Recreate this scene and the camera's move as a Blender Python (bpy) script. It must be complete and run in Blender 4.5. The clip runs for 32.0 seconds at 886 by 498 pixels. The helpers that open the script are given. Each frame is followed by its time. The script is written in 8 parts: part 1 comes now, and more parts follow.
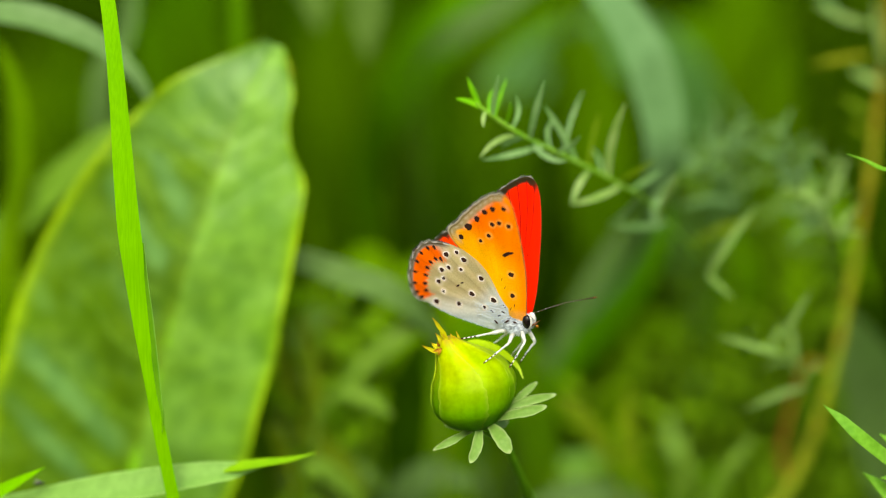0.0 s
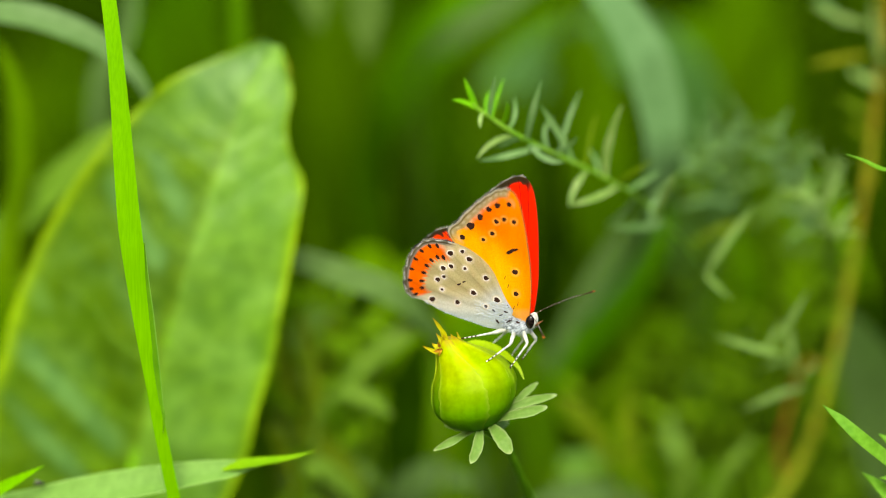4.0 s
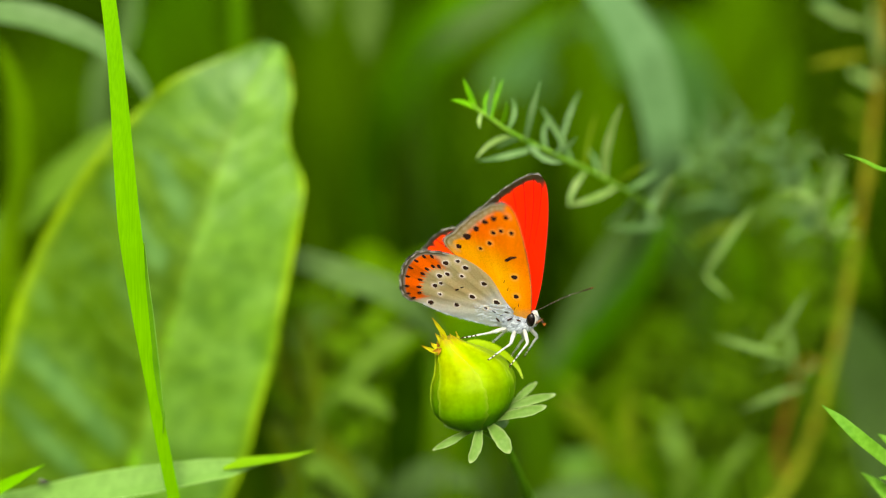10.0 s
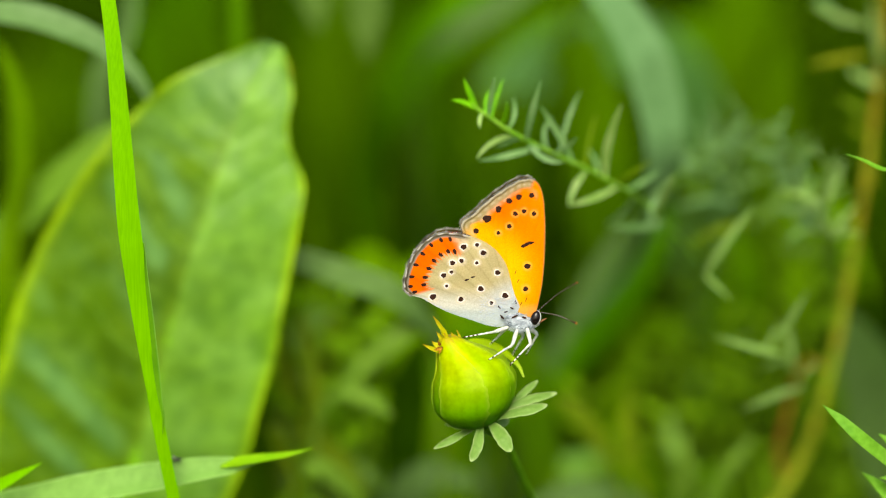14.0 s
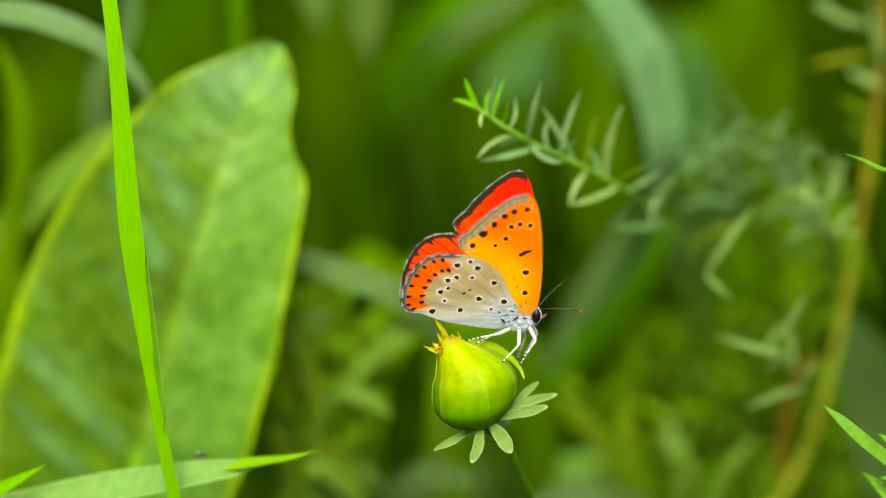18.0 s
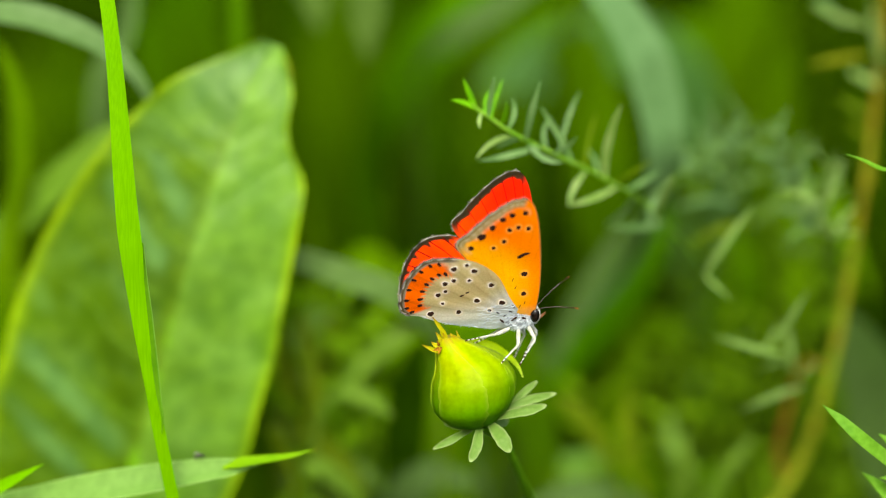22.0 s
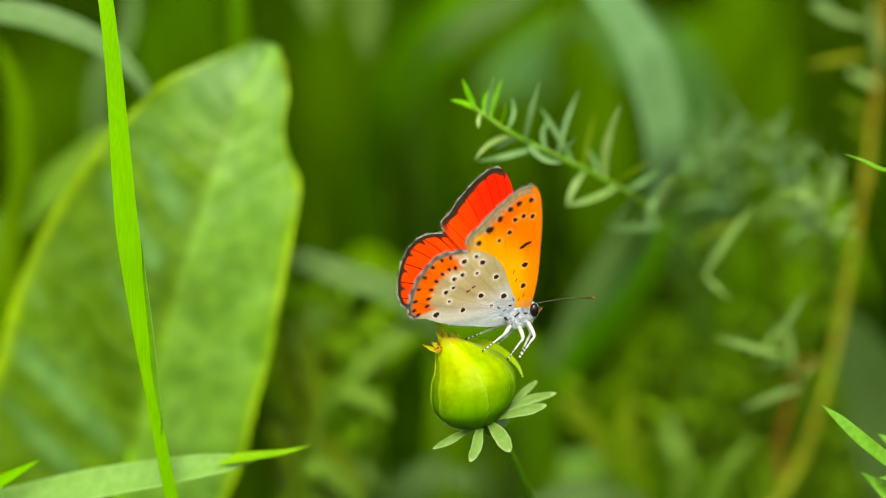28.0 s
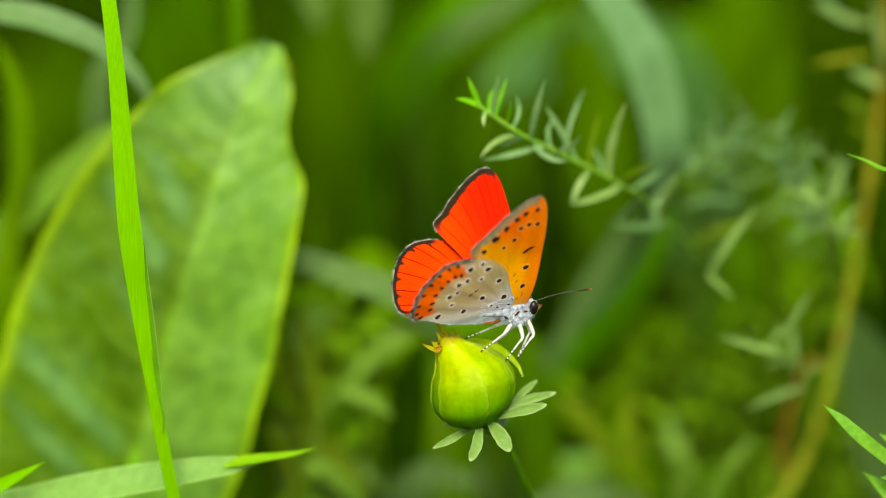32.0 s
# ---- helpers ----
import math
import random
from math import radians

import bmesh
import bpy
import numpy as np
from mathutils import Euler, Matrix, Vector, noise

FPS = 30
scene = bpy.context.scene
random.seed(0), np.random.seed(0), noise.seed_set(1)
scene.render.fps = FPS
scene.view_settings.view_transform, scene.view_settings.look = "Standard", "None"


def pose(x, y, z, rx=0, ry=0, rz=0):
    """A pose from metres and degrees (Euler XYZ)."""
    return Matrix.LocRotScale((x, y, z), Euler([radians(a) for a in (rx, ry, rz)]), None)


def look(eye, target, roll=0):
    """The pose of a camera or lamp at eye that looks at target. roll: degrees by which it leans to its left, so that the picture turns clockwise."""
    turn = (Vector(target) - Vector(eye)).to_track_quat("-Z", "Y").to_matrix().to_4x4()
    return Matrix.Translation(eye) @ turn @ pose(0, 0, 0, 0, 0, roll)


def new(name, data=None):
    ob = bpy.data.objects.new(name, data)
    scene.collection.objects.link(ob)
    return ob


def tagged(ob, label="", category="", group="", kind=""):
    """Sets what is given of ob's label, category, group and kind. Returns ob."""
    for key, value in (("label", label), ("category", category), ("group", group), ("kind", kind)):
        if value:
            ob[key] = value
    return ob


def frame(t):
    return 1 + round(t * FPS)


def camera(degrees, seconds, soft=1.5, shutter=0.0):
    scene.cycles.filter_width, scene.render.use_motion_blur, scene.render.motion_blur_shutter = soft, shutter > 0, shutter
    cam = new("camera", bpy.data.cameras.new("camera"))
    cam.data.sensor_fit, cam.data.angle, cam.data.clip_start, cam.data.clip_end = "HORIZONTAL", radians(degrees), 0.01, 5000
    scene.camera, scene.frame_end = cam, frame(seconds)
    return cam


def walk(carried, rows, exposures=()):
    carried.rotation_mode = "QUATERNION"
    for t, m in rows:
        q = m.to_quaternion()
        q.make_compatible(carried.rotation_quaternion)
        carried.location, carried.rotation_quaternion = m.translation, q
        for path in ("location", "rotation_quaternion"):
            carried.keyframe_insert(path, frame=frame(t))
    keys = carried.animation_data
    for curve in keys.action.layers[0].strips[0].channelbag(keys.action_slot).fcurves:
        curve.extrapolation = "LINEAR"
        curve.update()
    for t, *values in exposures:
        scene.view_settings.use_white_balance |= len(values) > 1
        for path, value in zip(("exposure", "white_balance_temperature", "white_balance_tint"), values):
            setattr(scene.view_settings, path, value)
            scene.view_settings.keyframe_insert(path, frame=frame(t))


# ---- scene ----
# A meadow close-up: a copper butterfly on a flower bud. Lengths below are in millimetres, turned to metres when a mesh is made.
cam = camera(24, 32.0, soft=1.1)
cam.data.dof.use_dof = True
cam.data.dof.focus_distance = 0.2775
cam.data.dof.aperture_fstop = 6.8
EYE, AIM = (0.0, -0.27153, 0.36772), (0.0, 0.0, 0.310)
walk(cam, [(0.0, look(EYE, AIM)), (32.0, look(EYE, AIM))])

# ---- light: a bright, thinly clouded sky and a soft high sun ----
SUN_UP, SUN_TURN = 41.0, 182.0
world = bpy.data.worlds.new("sky")
world.use_nodes = True
scene.world = world
wn, wl = world.node_tree.nodes, world.node_tree.links
sky = wn.new("ShaderNodeTexSky")
sky.sky_type, sky.sun_disc = "NISHITA", False
sky.sun_elevation, sky.sun_rotation = radians(SUN_UP), radians(SUN_TURN)
sky.air_density, sky.dust_density, sky.ozone_density = 1.0, 4.0, 0.6
wl.new(sky.outputs["Color"], wn["Background"].inputs["Color"])
wn["Background"].inputs["Strength"].default_value = 0.15
sun = new("sun", bpy.data.lights.new("sun", "SUN"))
sun.data.energy, sun.data.angle, sun.data.color = 3.6, radians(25), (1.0, 0.95, 0.86)
az, el = radians(SUN_TURN), radians(SUN_UP)
sun.matrix_world = look((math.sin(az) * math.cos(el), math.cos(az) * math.cos(el), math.sin(el)), (0, 0, 0))
scene.view_settings.exposure = 0.5
scene.view_settings.use_white_balance = True
scene.view_settings.white_balance_temperature, scene.view_settings.white_balance_tint = 6650, 5


# ---- materials ----
def shader(name):
    mat = bpy.data.materials.new(name)
    mat.use_nodes = True
    nodes, links = mat.node_tree.nodes, mat.node_tree.links
    return mat, nodes, links, nodes["Principled BSDF"]


def noise_mix(nodes, links, a, b, scale, detail=4.0, low=0.35, high=0.65, coords="Object", stretch=None):
    """A colour socket that wanders between a and b (colours or sockets)."""
    tc = nodes.new("ShaderNodeTexCoord")
    src = tc.outputs[coords]
    if stretch:
        mp = nodes.new("ShaderNodeMapping")
        mp.inputs["Scale"].default_value = stretch
        links.new(src, mp.inputs["Vector"])
        src = mp.outputs["Vector"]
    tex = nodes.new("ShaderNodeTexNoise")
    tex.inputs["Scale"].default_value, tex.inputs["Detail"].default_value = scale, detail
    links.new(src, tex.inputs["Vector"])
    ramp = nodes.new("ShaderNodeMapRange")
    ramp.inputs["From Min"].default_value, ramp.inputs["From Max"].default_value = low, high
    links.new(tex.outputs["Fac"], ramp.inputs["Value"])
    mix = nodes.new("ShaderNodeMix")
    mix.data_type = "RGBA"
    links.new(ramp.outputs["Result"], mix.inputs["Factor"])
    for slot, value in ((6, a), (7, b)):
        if isinstance(value, tuple):
            mix.inputs[slot].default_value = (*value, 1)
        else:
            links.new(value, mix.inputs[slot])
    return mix.outputs[2], tex.outputs["Fac"]


def bump(nodes, links, bsdf, height, strength, distance):
    bp = nodes.new("ShaderNodeBump")
    bp.inputs["Strength"].default_value, bp.inputs["Distance"].default_value = strength, distance
    links.new(height, bp.inputs["Height"])
    links.new(bp.outputs["Normal"], bsdf.inputs["Normal"])


def see_through(nodes, links, bsdf, colour, amount, gain=1.0):
    """Lets part of the light through, as thin leaves and wings do."""
    tr = nodes.new("ShaderNodeBsdfTranslucent")
    links.new(colour, tr.inputs["Color"])
    mx = nodes.new("ShaderNodeMixShader")
    mx.inputs["Fac"].default_value = amount
    links.new(bsdf.outputs["BSDF"], mx.inputs[1])
    links.new(tr.outputs["BSDF"], mx.inputs[2])
    links.new(mx.outputs["Shader"], nodes["Material Output"].inputs["Surface"])


def leaf_material(name, dark, light, rough=0.45, through_light=0.3, grain=900.0, patch=60.0, stretch=None, vary=0.25, spec=0.4, relief=0.3):
    mat, nodes, links, bsdf = shader(name)
    big, _ = noise_mix(nodes, links, dark, light, patch)
    fine_dark = tuple(c * 0.8 for c in dark)
    fine, fac = noise_mix(nodes, links, fine_dark, light, grain, stretch=stretch)
    mix = nodes.new("ShaderNodeMix")
    mix.data_type, mix.inputs["Factor"].default_value = "RGBA", 0.35
    links.new(big, mix.inputs[6])
    links.new(fine, mix.inputs[7])
    info = nodes.new("ShaderNodeObjectInfo")
    hsv = nodes.new("ShaderNodeHueSaturation")
    span = nodes.new("ShaderNodeMapRange")
    span.inputs["To Min"].default_value, span.inputs["To Max"].default_value = 1 - vary, 1 + vary
    links.new(info.outputs["Random"], span.inputs["Value"])
    links.new(span.outputs["Result"], hsv.inputs["Value"])
    links.new(mix.outputs[2], hsv.inputs["Color"])
    links.new(hsv.outputs["Color"], bsdf.inputs["Base Color"])
    bsdf.inputs["Roughness"].default_value = rough
    bsdf.inputs["Specular IOR Level"].default_value = spec
    bump(nodes, links, bsdf, fac, relief, 0.0002)
    see_through(nodes, links, bsdf, hsv.outputs["Color"], through_light)
    return mat


def plain(name, a, b, scale, rough, spec=0.4, relief=0.2, through_light=0.0):
    mat, nodes, links, bsdf = shader(name)
    col, fac = noise_mix(nodes, links, a, b, scale)
    links.new(col, bsdf.inputs["Base Color"])
    bsdf.inputs["Roughness"].default_value, bsdf.inputs["Specular IOR Level"].default_value = rough, spec
    bump(nodes, links, bsdf, fac, relief, 0.0001)
    if through_light:
        see_through(nodes, links, bsdf, col, through_light)
    return mat


def toned(name, rough, through_light, grain=4000.0, relief=0.25, strength=0.12, spec=0.25, clear=1.0, tint=None):
    """A surface whose scale colours come from the mesh's own colour attribute, with fine dusting."""
    mat, nodes, links, bsdf = shader(name)
    att = nodes.new("ShaderNodeVertexColor")
    att.layer_name = "tone"
    tc = nodes.new("ShaderNodeTexCoord")
    tex = nodes.new("ShaderNodeTexNoise")
    tex.inputs["Scale"].default_value = grain
    links.new(tc.outputs["Object"], tex.inputs["Vector"])
    hsv = nodes.new("ShaderNodeHueSaturation")
    span = nodes.new("ShaderNodeMapRange")
    span.inputs["From Min"].default_value, span.inputs["From Max"].default_value = 0.3, 0.7
    span.inputs["To Min"].default_value, span.inputs["To Max"].default_value = 1 - strength, 1 + strength
    links.new(tex.outputs["Fac"], span.inputs["Value"])
    links.new(span.outputs["Result"], hsv.inputs["Value"])
    links.new(att.outputs["Color"], hsv.inputs["Color"])
    links.new(hsv.outputs["Color"], bsdf.inputs["Base Color"])
    bsdf.inputs["Roughness"].default_value, bsdf.inputs["Specular IOR Level"].default_value = rough, spec
    bump(nodes, links, bsdf, tex.outputs["Fac"], relief, 0.00005)
    pale = nodes.new("ShaderNodeGamma")
    pale.inputs["Gamma"].default_value = clear
    links.new(hsv.outputs["Color"], pale.inputs["Color"])
    out = pale.outputs["Color"]
    if tint:
        warm = nodes.new("ShaderNodeMix")
        warm.data_type, warm.inputs["Factor"].default_value = "RGBA", 0.85
        links.new(out, warm.inputs[6])
        warm.inputs[7].default_value = (*tint, 1)
        out = warm.outputs[2]
    see_through(nodes, links, bsdf, out, through_light)
    return mat


M_BLADE = leaf_material("fresh_grass", (0.13, 0.38, 0.001), (0.18, 0.46, 0.001), 0.6, 0.35, 500.0, 40.0, (9, 9, 0.4), 0.0, 0.02, 0.15)
M_BLADE_PALE = leaf_material("pale_grass", (0.115, 0.29, 0.022), (0.185, 0.375, 0.05), 0.55, 0.3, 600.0, 50.0, None, 0.12, 0.10)
M_BLADE_TIP = leaf_material("yellow_grass", (0.15, 0.36, 0.002), (0.22, 0.42, 0.004), 0.55, 0.3, 600.0, 50.0, None, 0.1, 0.08)
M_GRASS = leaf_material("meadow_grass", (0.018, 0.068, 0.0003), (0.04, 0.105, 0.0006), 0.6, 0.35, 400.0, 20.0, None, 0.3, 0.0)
# darker copy of meadow_grass, shade of the gaps put into its colour
M_GRASS_DARK = leaf_material("shaded_grass", (0.009, 0.036, 0.0002), (0.021, 0.06, 0.0004), 0.6, 0.35, 400.0, 20.0, None, 0.2, 0.0)
M_GRASS_GREY = leaf_material("grey_green_grass", (0.08, 0.165, 0.03), (0.14, 0.24, 0.065), 0.55, 0.25, 400.0, 25.0, None, 0.1, 0.12)
M_MID = leaf_material("green_leaf", (0.07, 0.17, 0.001), (0.11, 0.22, 0.002), 0.6, 0.3, 500.0, 40.0, None, 0.2, 0.0)
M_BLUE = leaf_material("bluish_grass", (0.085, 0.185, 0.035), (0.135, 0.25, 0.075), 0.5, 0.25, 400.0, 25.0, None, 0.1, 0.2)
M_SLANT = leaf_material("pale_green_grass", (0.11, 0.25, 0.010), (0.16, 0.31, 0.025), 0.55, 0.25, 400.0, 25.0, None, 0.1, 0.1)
# bluish_grass again, with shade put into a darker base colour
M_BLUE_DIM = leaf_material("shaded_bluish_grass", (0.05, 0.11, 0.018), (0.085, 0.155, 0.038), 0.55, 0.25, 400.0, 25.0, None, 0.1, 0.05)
M_ARCH = leaf_material("blue_green_grass", (0.082, 0.188, 0.055), (0.128, 0.25, 0.09), 0.5, 0.25, 400.0, 22.0, None, 0.0, 0.15)
M_TOP = leaf_material("deep_fresh_grass", (0.05, 0.165, 0.0008), (0.075, 0.20, 0.001), 0.6, 0.3, 400.0, 22.0, None, 0.05, 0.0)
M_FRESH = leaf_material("fresh_broad_leaf", (0.055, 0.155, 0.0008), (0.08, 0.19, 0.001), 0.6, 0.3, 400.0, 22.0, None, 0.05, 0.0)
M_OLIVE = leaf_material("olive_grass", (0.040, 0.11, 0.0006), (0.065, 0.145, 0.0008), 0.6, 0.3, 400.0, 22.0, None, 0.1, 0.0)
M_PALE_LOW = leaf_material("pale_low_leaf", (0.09, 0.19, 0.009), (0.135, 0.245, 0.024), 0.55, 0.3, 900.0, 150.0, None, 0.15, 0.08)
M_OLIVE_LEAF = leaf_material("olive_leaf", (0.095, 0.172, 0.002), (0.145, 0.215, 0.006), 0.55, 0.3, 900.0, 150.0, None, 0.1, 0.06)
M_SPRIG = leaf_material("sprig_leaf", (0.10, 0.235, 0.05), (0.20, 0.35, 0.12), 0.42, 0.3, 1500.0, 400.0, None, 0.15, 0.2)
M_PALE = leaf_material("pale_sprig_leaf", (0.17, 0.32, 0.05), (0.30, 0.44, 0.13), 0.42, 0.3, 1500.0, 400.0, None, 0.1, 0.2)
M_SPRIG_STEM = plain("sprig_stem", (0.13, 0.33, 0.008), (0.20, 0.40, 0.03), 400.0, 0.6, 0.15)
M_LOW = leaf_material("low_herb_leaf", (0.075, 0.175, 0.001), (0.145, 0.265, 0.006), 0.55, 0.3, 900.0, 150.0, None, 0.45, 0.03)
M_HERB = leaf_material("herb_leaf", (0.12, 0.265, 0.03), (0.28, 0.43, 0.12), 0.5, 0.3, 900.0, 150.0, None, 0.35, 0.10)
# dimmer copy of herb_leaf, the weaker light put into its colour
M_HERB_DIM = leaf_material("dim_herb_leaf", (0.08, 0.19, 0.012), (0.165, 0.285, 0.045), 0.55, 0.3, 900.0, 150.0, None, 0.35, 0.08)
# brighter low_herb_leaf; makes up in colour for light the dock leaf blocks
M_LOW_LIT = leaf_material("lit_low_herb_leaf", (0.125, 0.30, 0.001), (0.215, 0.40, 0.006), 0.55, 0.32, 900.0, 150.0, None, 0.3, 0.06)
M_HERB_FRESH = leaf_material("young_herb_leaf", (0.13, 0.42, 0.003), (0.20, 0.52, 0.006), 0.5, 0.35, 900.0, 150.0, None, 0.15, 0.10)
M_BROAD = leaf_material("broad_leaf", (0.045, 0.125, 0.001), (0.075, 0.165, 0.002), 0.6, 0.3, 500.0, 40.0, None, 0.2, 0.0)
M_BROAD_BLUE = leaf_material("bluish_broad_leaf", (0.045, 0.13, 0.02), (0.075, 0.17, 0.04), 0.6, 0.3, 500.0, 40.0, None, 0.1, 0.05)
M_DROOP = leaf_material("drooping_grass", (0.045, 0.095, 0.010), (0.07, 0.125, 0.022), 0.55, 0.25, 400.0, 25.0, None, 0.1, 0.0)
M_LEAN = leaf_material("leaning_grass", (0.042, 0.15, 0.0006), (0.06, 0.18, 0.0008), 0.6, 0.3, 500.0, 40.0, None, 0.05, 0.0)
M_LANCE = leaf_material("lance_leaf", (0.105, 0.31, 0.008), (0.18, 0.42, 0.03), 0.5, 0.3, 1500.0, 300.0, None, 0.1, 0.10)
M_STALK = plain("green_stalk", (0.11, 0.32, 0.004), (0.17, 0.40, 0.008), 300.0, 0.5, 0.2)
M_FOLD_SHADE = plain("fold_shade", (0.06, 0.19, 0.002), (0.095, 0.25, 0.004), 300.0, 0.5, 0.1)
M_SIDE = leaf_material("sideways_grass", (0.075, 0.155, 0.028), (0.115, 0.205, 0.05), 0.55, 0.25, 400.0, 25.0, None, 0.1, 0.05)
M_BUD_STEM = plain("bud_stem", (0.085, 0.25, 0.003), (0.13, 0.32, 0.006), 300.0, 0.5, 0.1)
M_FLAT = leaf_material("flat_grass_leaf", (0.125, 0.285, 0.033), (0.185, 0.365, 0.062), 0.6, 0.28, 700.0, 60.0, None, 0.0, 0.2)
M_DOWN = plain("downy_rim", (0.22, 0.42, 0.08), (0.30, 0.50, 0.14), 900.0, 0.7, 0.1)
M_DOCK_VEIN = plain("dock_vein", (0.10, 0.25, 0.008), (0.14, 0.30, 0.02), 200.0, 0.5, 0.2)
# darker copy of green_stalk, shade among the grass put into its colour
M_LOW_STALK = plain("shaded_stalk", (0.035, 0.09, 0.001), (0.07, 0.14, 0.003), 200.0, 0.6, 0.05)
M_BROWN = plain("brown_green_stem", (0.12, 0.21, 0.008), (0.16, 0.16, 0.006), 90.0, 0.65, 0.05)
M_RUST_STEM = plain("rusty_green_stem", (0.17, 0.12, 0.005), (0.15, 0.19, 0.006), 70.0, 0.65, 0.08)
M_RED_STEM = plain("reddish_stem", (0.15, 0.06, 0.006), (0.22, 0.10, 0.008), 150.0, 0.6, 0.08)
M_BRACT = toned("bract_skin", 0.5, 0.22, 2500.0, 0.2, 0.07, 0.12)
M_BUD = toned("bud_skin", 0.42, 0.12, 1500.0, 0.2, 0.08, 0.03)
M_SCRAP = plain("dry_scrap", (0.16, 0.05, 0.006), (0.34, 0.18, 0.01), 900.0, 0.8, 0.1)
M_WING = toned("wing_scales", 0.8, 0.26, 5000.0, 0.3, 0.14, 0.02, 0.5, (0.75, 0.62, 0.03))
M_DARK = plain("dark_scales", (0.012, 0.007, 0.005), (0.045, 0.016, 0.008), 3000.0, 0.7, 0.1)
M_VEIN = plain("dark_vein", (0.30, 0.006, 0.002), (0.05, 0.005, 0.003), 400.0, 0.8, 0.0)
M_GNAT = plain("grey_gnat", (0.015, 0.014, 0.013), (0.045, 0.04, 0.034), 3000.0, 0.6)
M_CREAM = plain("cream_scales", (0.66, 0.60, 0.46), (0.80, 0.75, 0.62), 3000.0, 0.8, 0.03)
M_FRINGE = plain("grey_fringe", (0.24, 0.24, 0.19), (0.03, 0.028, 0.024), 900.0, 0.8, 0.1)
M_FUR = plain("pale_fur", (0.34, 0.40, 0.44), (0.54, 0.60, 0.63), 1300.0, 0.8, 0.1)
M_BODY = plain("grey_white_body", (0.10, 0.115, 0.14), (0.50, 0.55, 0.59), 1100.0, 0.75, 0.2, 0.6)
M_LEG = plain("white_leg", (0.38, 0.39, 0.33), (0.62, 0.62, 0.53), 1500.0, 0.7, 0.15)
M_EYE = plain("black_eye", (0.003, 0.002, 0.002), (0.010, 0.006, 0.005), 3000.0, 0.22, 0.35, 0.1)
M_TIP = plain("orange_tip", (0.5, 0.10, 0.01), (0.65, 0.2, 0.02), 2000.0, 0.6, 0.2)
M_PALP = plain("brown_palp", (0.05, 0.025, 0.012), (0.28, 0.13, 0.05), 1200.0, 0.7, 0.1)
M_SOIL = plain("dark_soil", (0.012, 0.022, 0.002), (0.03, 0.055, 0.006), 30.0, 0.95, 0.1, 0.8)


# ---- mesh tools ----
def mesh(name, verts, faces, mats, base=(0, 0, 0), smooth=True, face_mats=None, tones=None):
    me = bpy.data.meshes.new(name)
    v = (np.array(verts, dtype=float) - np.array(base, dtype=float)) * 0.001
    me.from_pydata(v.tolist(), [], faces)
    for m in (mats if isinstance(mats, (list, tuple)) else [mats]):
        me.materials.append(m)
    if face_mats is not None:
        me.polygons.foreach_set("material_index", face_mats)
    if smooth:
        me.polygons.foreach_set("use_smooth", [True] * len(me.polygons))
        me.set_sharp_from_angle(angle=radians(55))
    if tones is not None:
        att = me.color_attributes.new("tone", "FLOAT_COLOR", "POINT")
        t4 = np.ones((len(tones), 4), dtype=np.float32)
        t4[:, :3] = tones
        att.data.foreach_set("color", t4.ravel())
    me.update()
    return me


def part(name, data, parent, label="", m=None):
    ob = new(name, data)
    ob.parent = parent
    if m is not None:
        ob.matrix_basis = m
    return tagged(ob, label)


def thing(name, base, label, category, group=""):
    ob = new(name)
    ob.empty_display_size = 0.01
    ob.location = Vector(base) * 0.001
    return tagged(ob, label, category, group)


def spline(points, per=8):
    """A smooth line through the points."""
    p = np.array(points, dtype=float)
    p = np.vstack([2 * p[0] - p[1], p, 2 * p[-1] - p[-2]])
    gap = np.sqrt(np.linalg.norm(np.diff(p, axis=0), axis=1)) + 1e-6
    out = []
    for i in range(1, len(p) - 2):
        a, b, c, d = p[i - 1:i + 3]
        g, h, k = gap[i - 1:i + 2]
        m = h * ((b - a) / g - (c - a) / (g + h) + (c - b) / h)
        n = h * ((c - b) / h - (d - b) / (h + k) + (d - c) / k)
        for q in range(per):
            t = q / per
            out.append((2 * t ** 3 - 3 * t * t + 1) * b + (t ** 3 - 2 * t * t + t) * m + (3 * t * t - 2 * t ** 3) * c + (t ** 3 - t * t) * n)
    out.append(p[-2])
    return np.array(out)


def along(values, n):
    return np.interp(np.linspace(0, 1, n), np.linspace(0, 1, len(values)), values)


def unit(v):
    v = np.array(v, dtype=float)
    return v / max(np.linalg.norm(v), 1e-9)


def tube(points, radii, sides=8, per=6, closed=True):
    """Vertices and faces of a round stem through the points."""
    line = spline(points, per)
    rad = along(radii, len(line))
    verts, faces = [], []
    ref = np.array((0.3, -0.9, 0.2))
    for i, c in enumerate(line):
        tan = unit(line[min(i + 1, len(line) - 1)] - line[max(i - 1, 0)])
        a = unit(np.cross(tan, ref))
        b = np.cross(tan, a)
        for k in range(sides):
            w = 2 * math.pi * k / sides
            verts.append(c + rad[i] * (a * math.cos(w) + b * math.sin(w)))
    for i in range(len(line) - 1):
        for k in range(sides):
            q = (k + 1) % sides
            faces.append((i * sides + k, i * sides + q, (i + 1) * sides + q, (i + 1) * sides + k))
    if closed:
        faces.append(tuple(range(sides - 1, -1, -1)))
        faces.append(tuple((len(line) - 1) * sides + k for k in range(sides)))
    return verts, faces


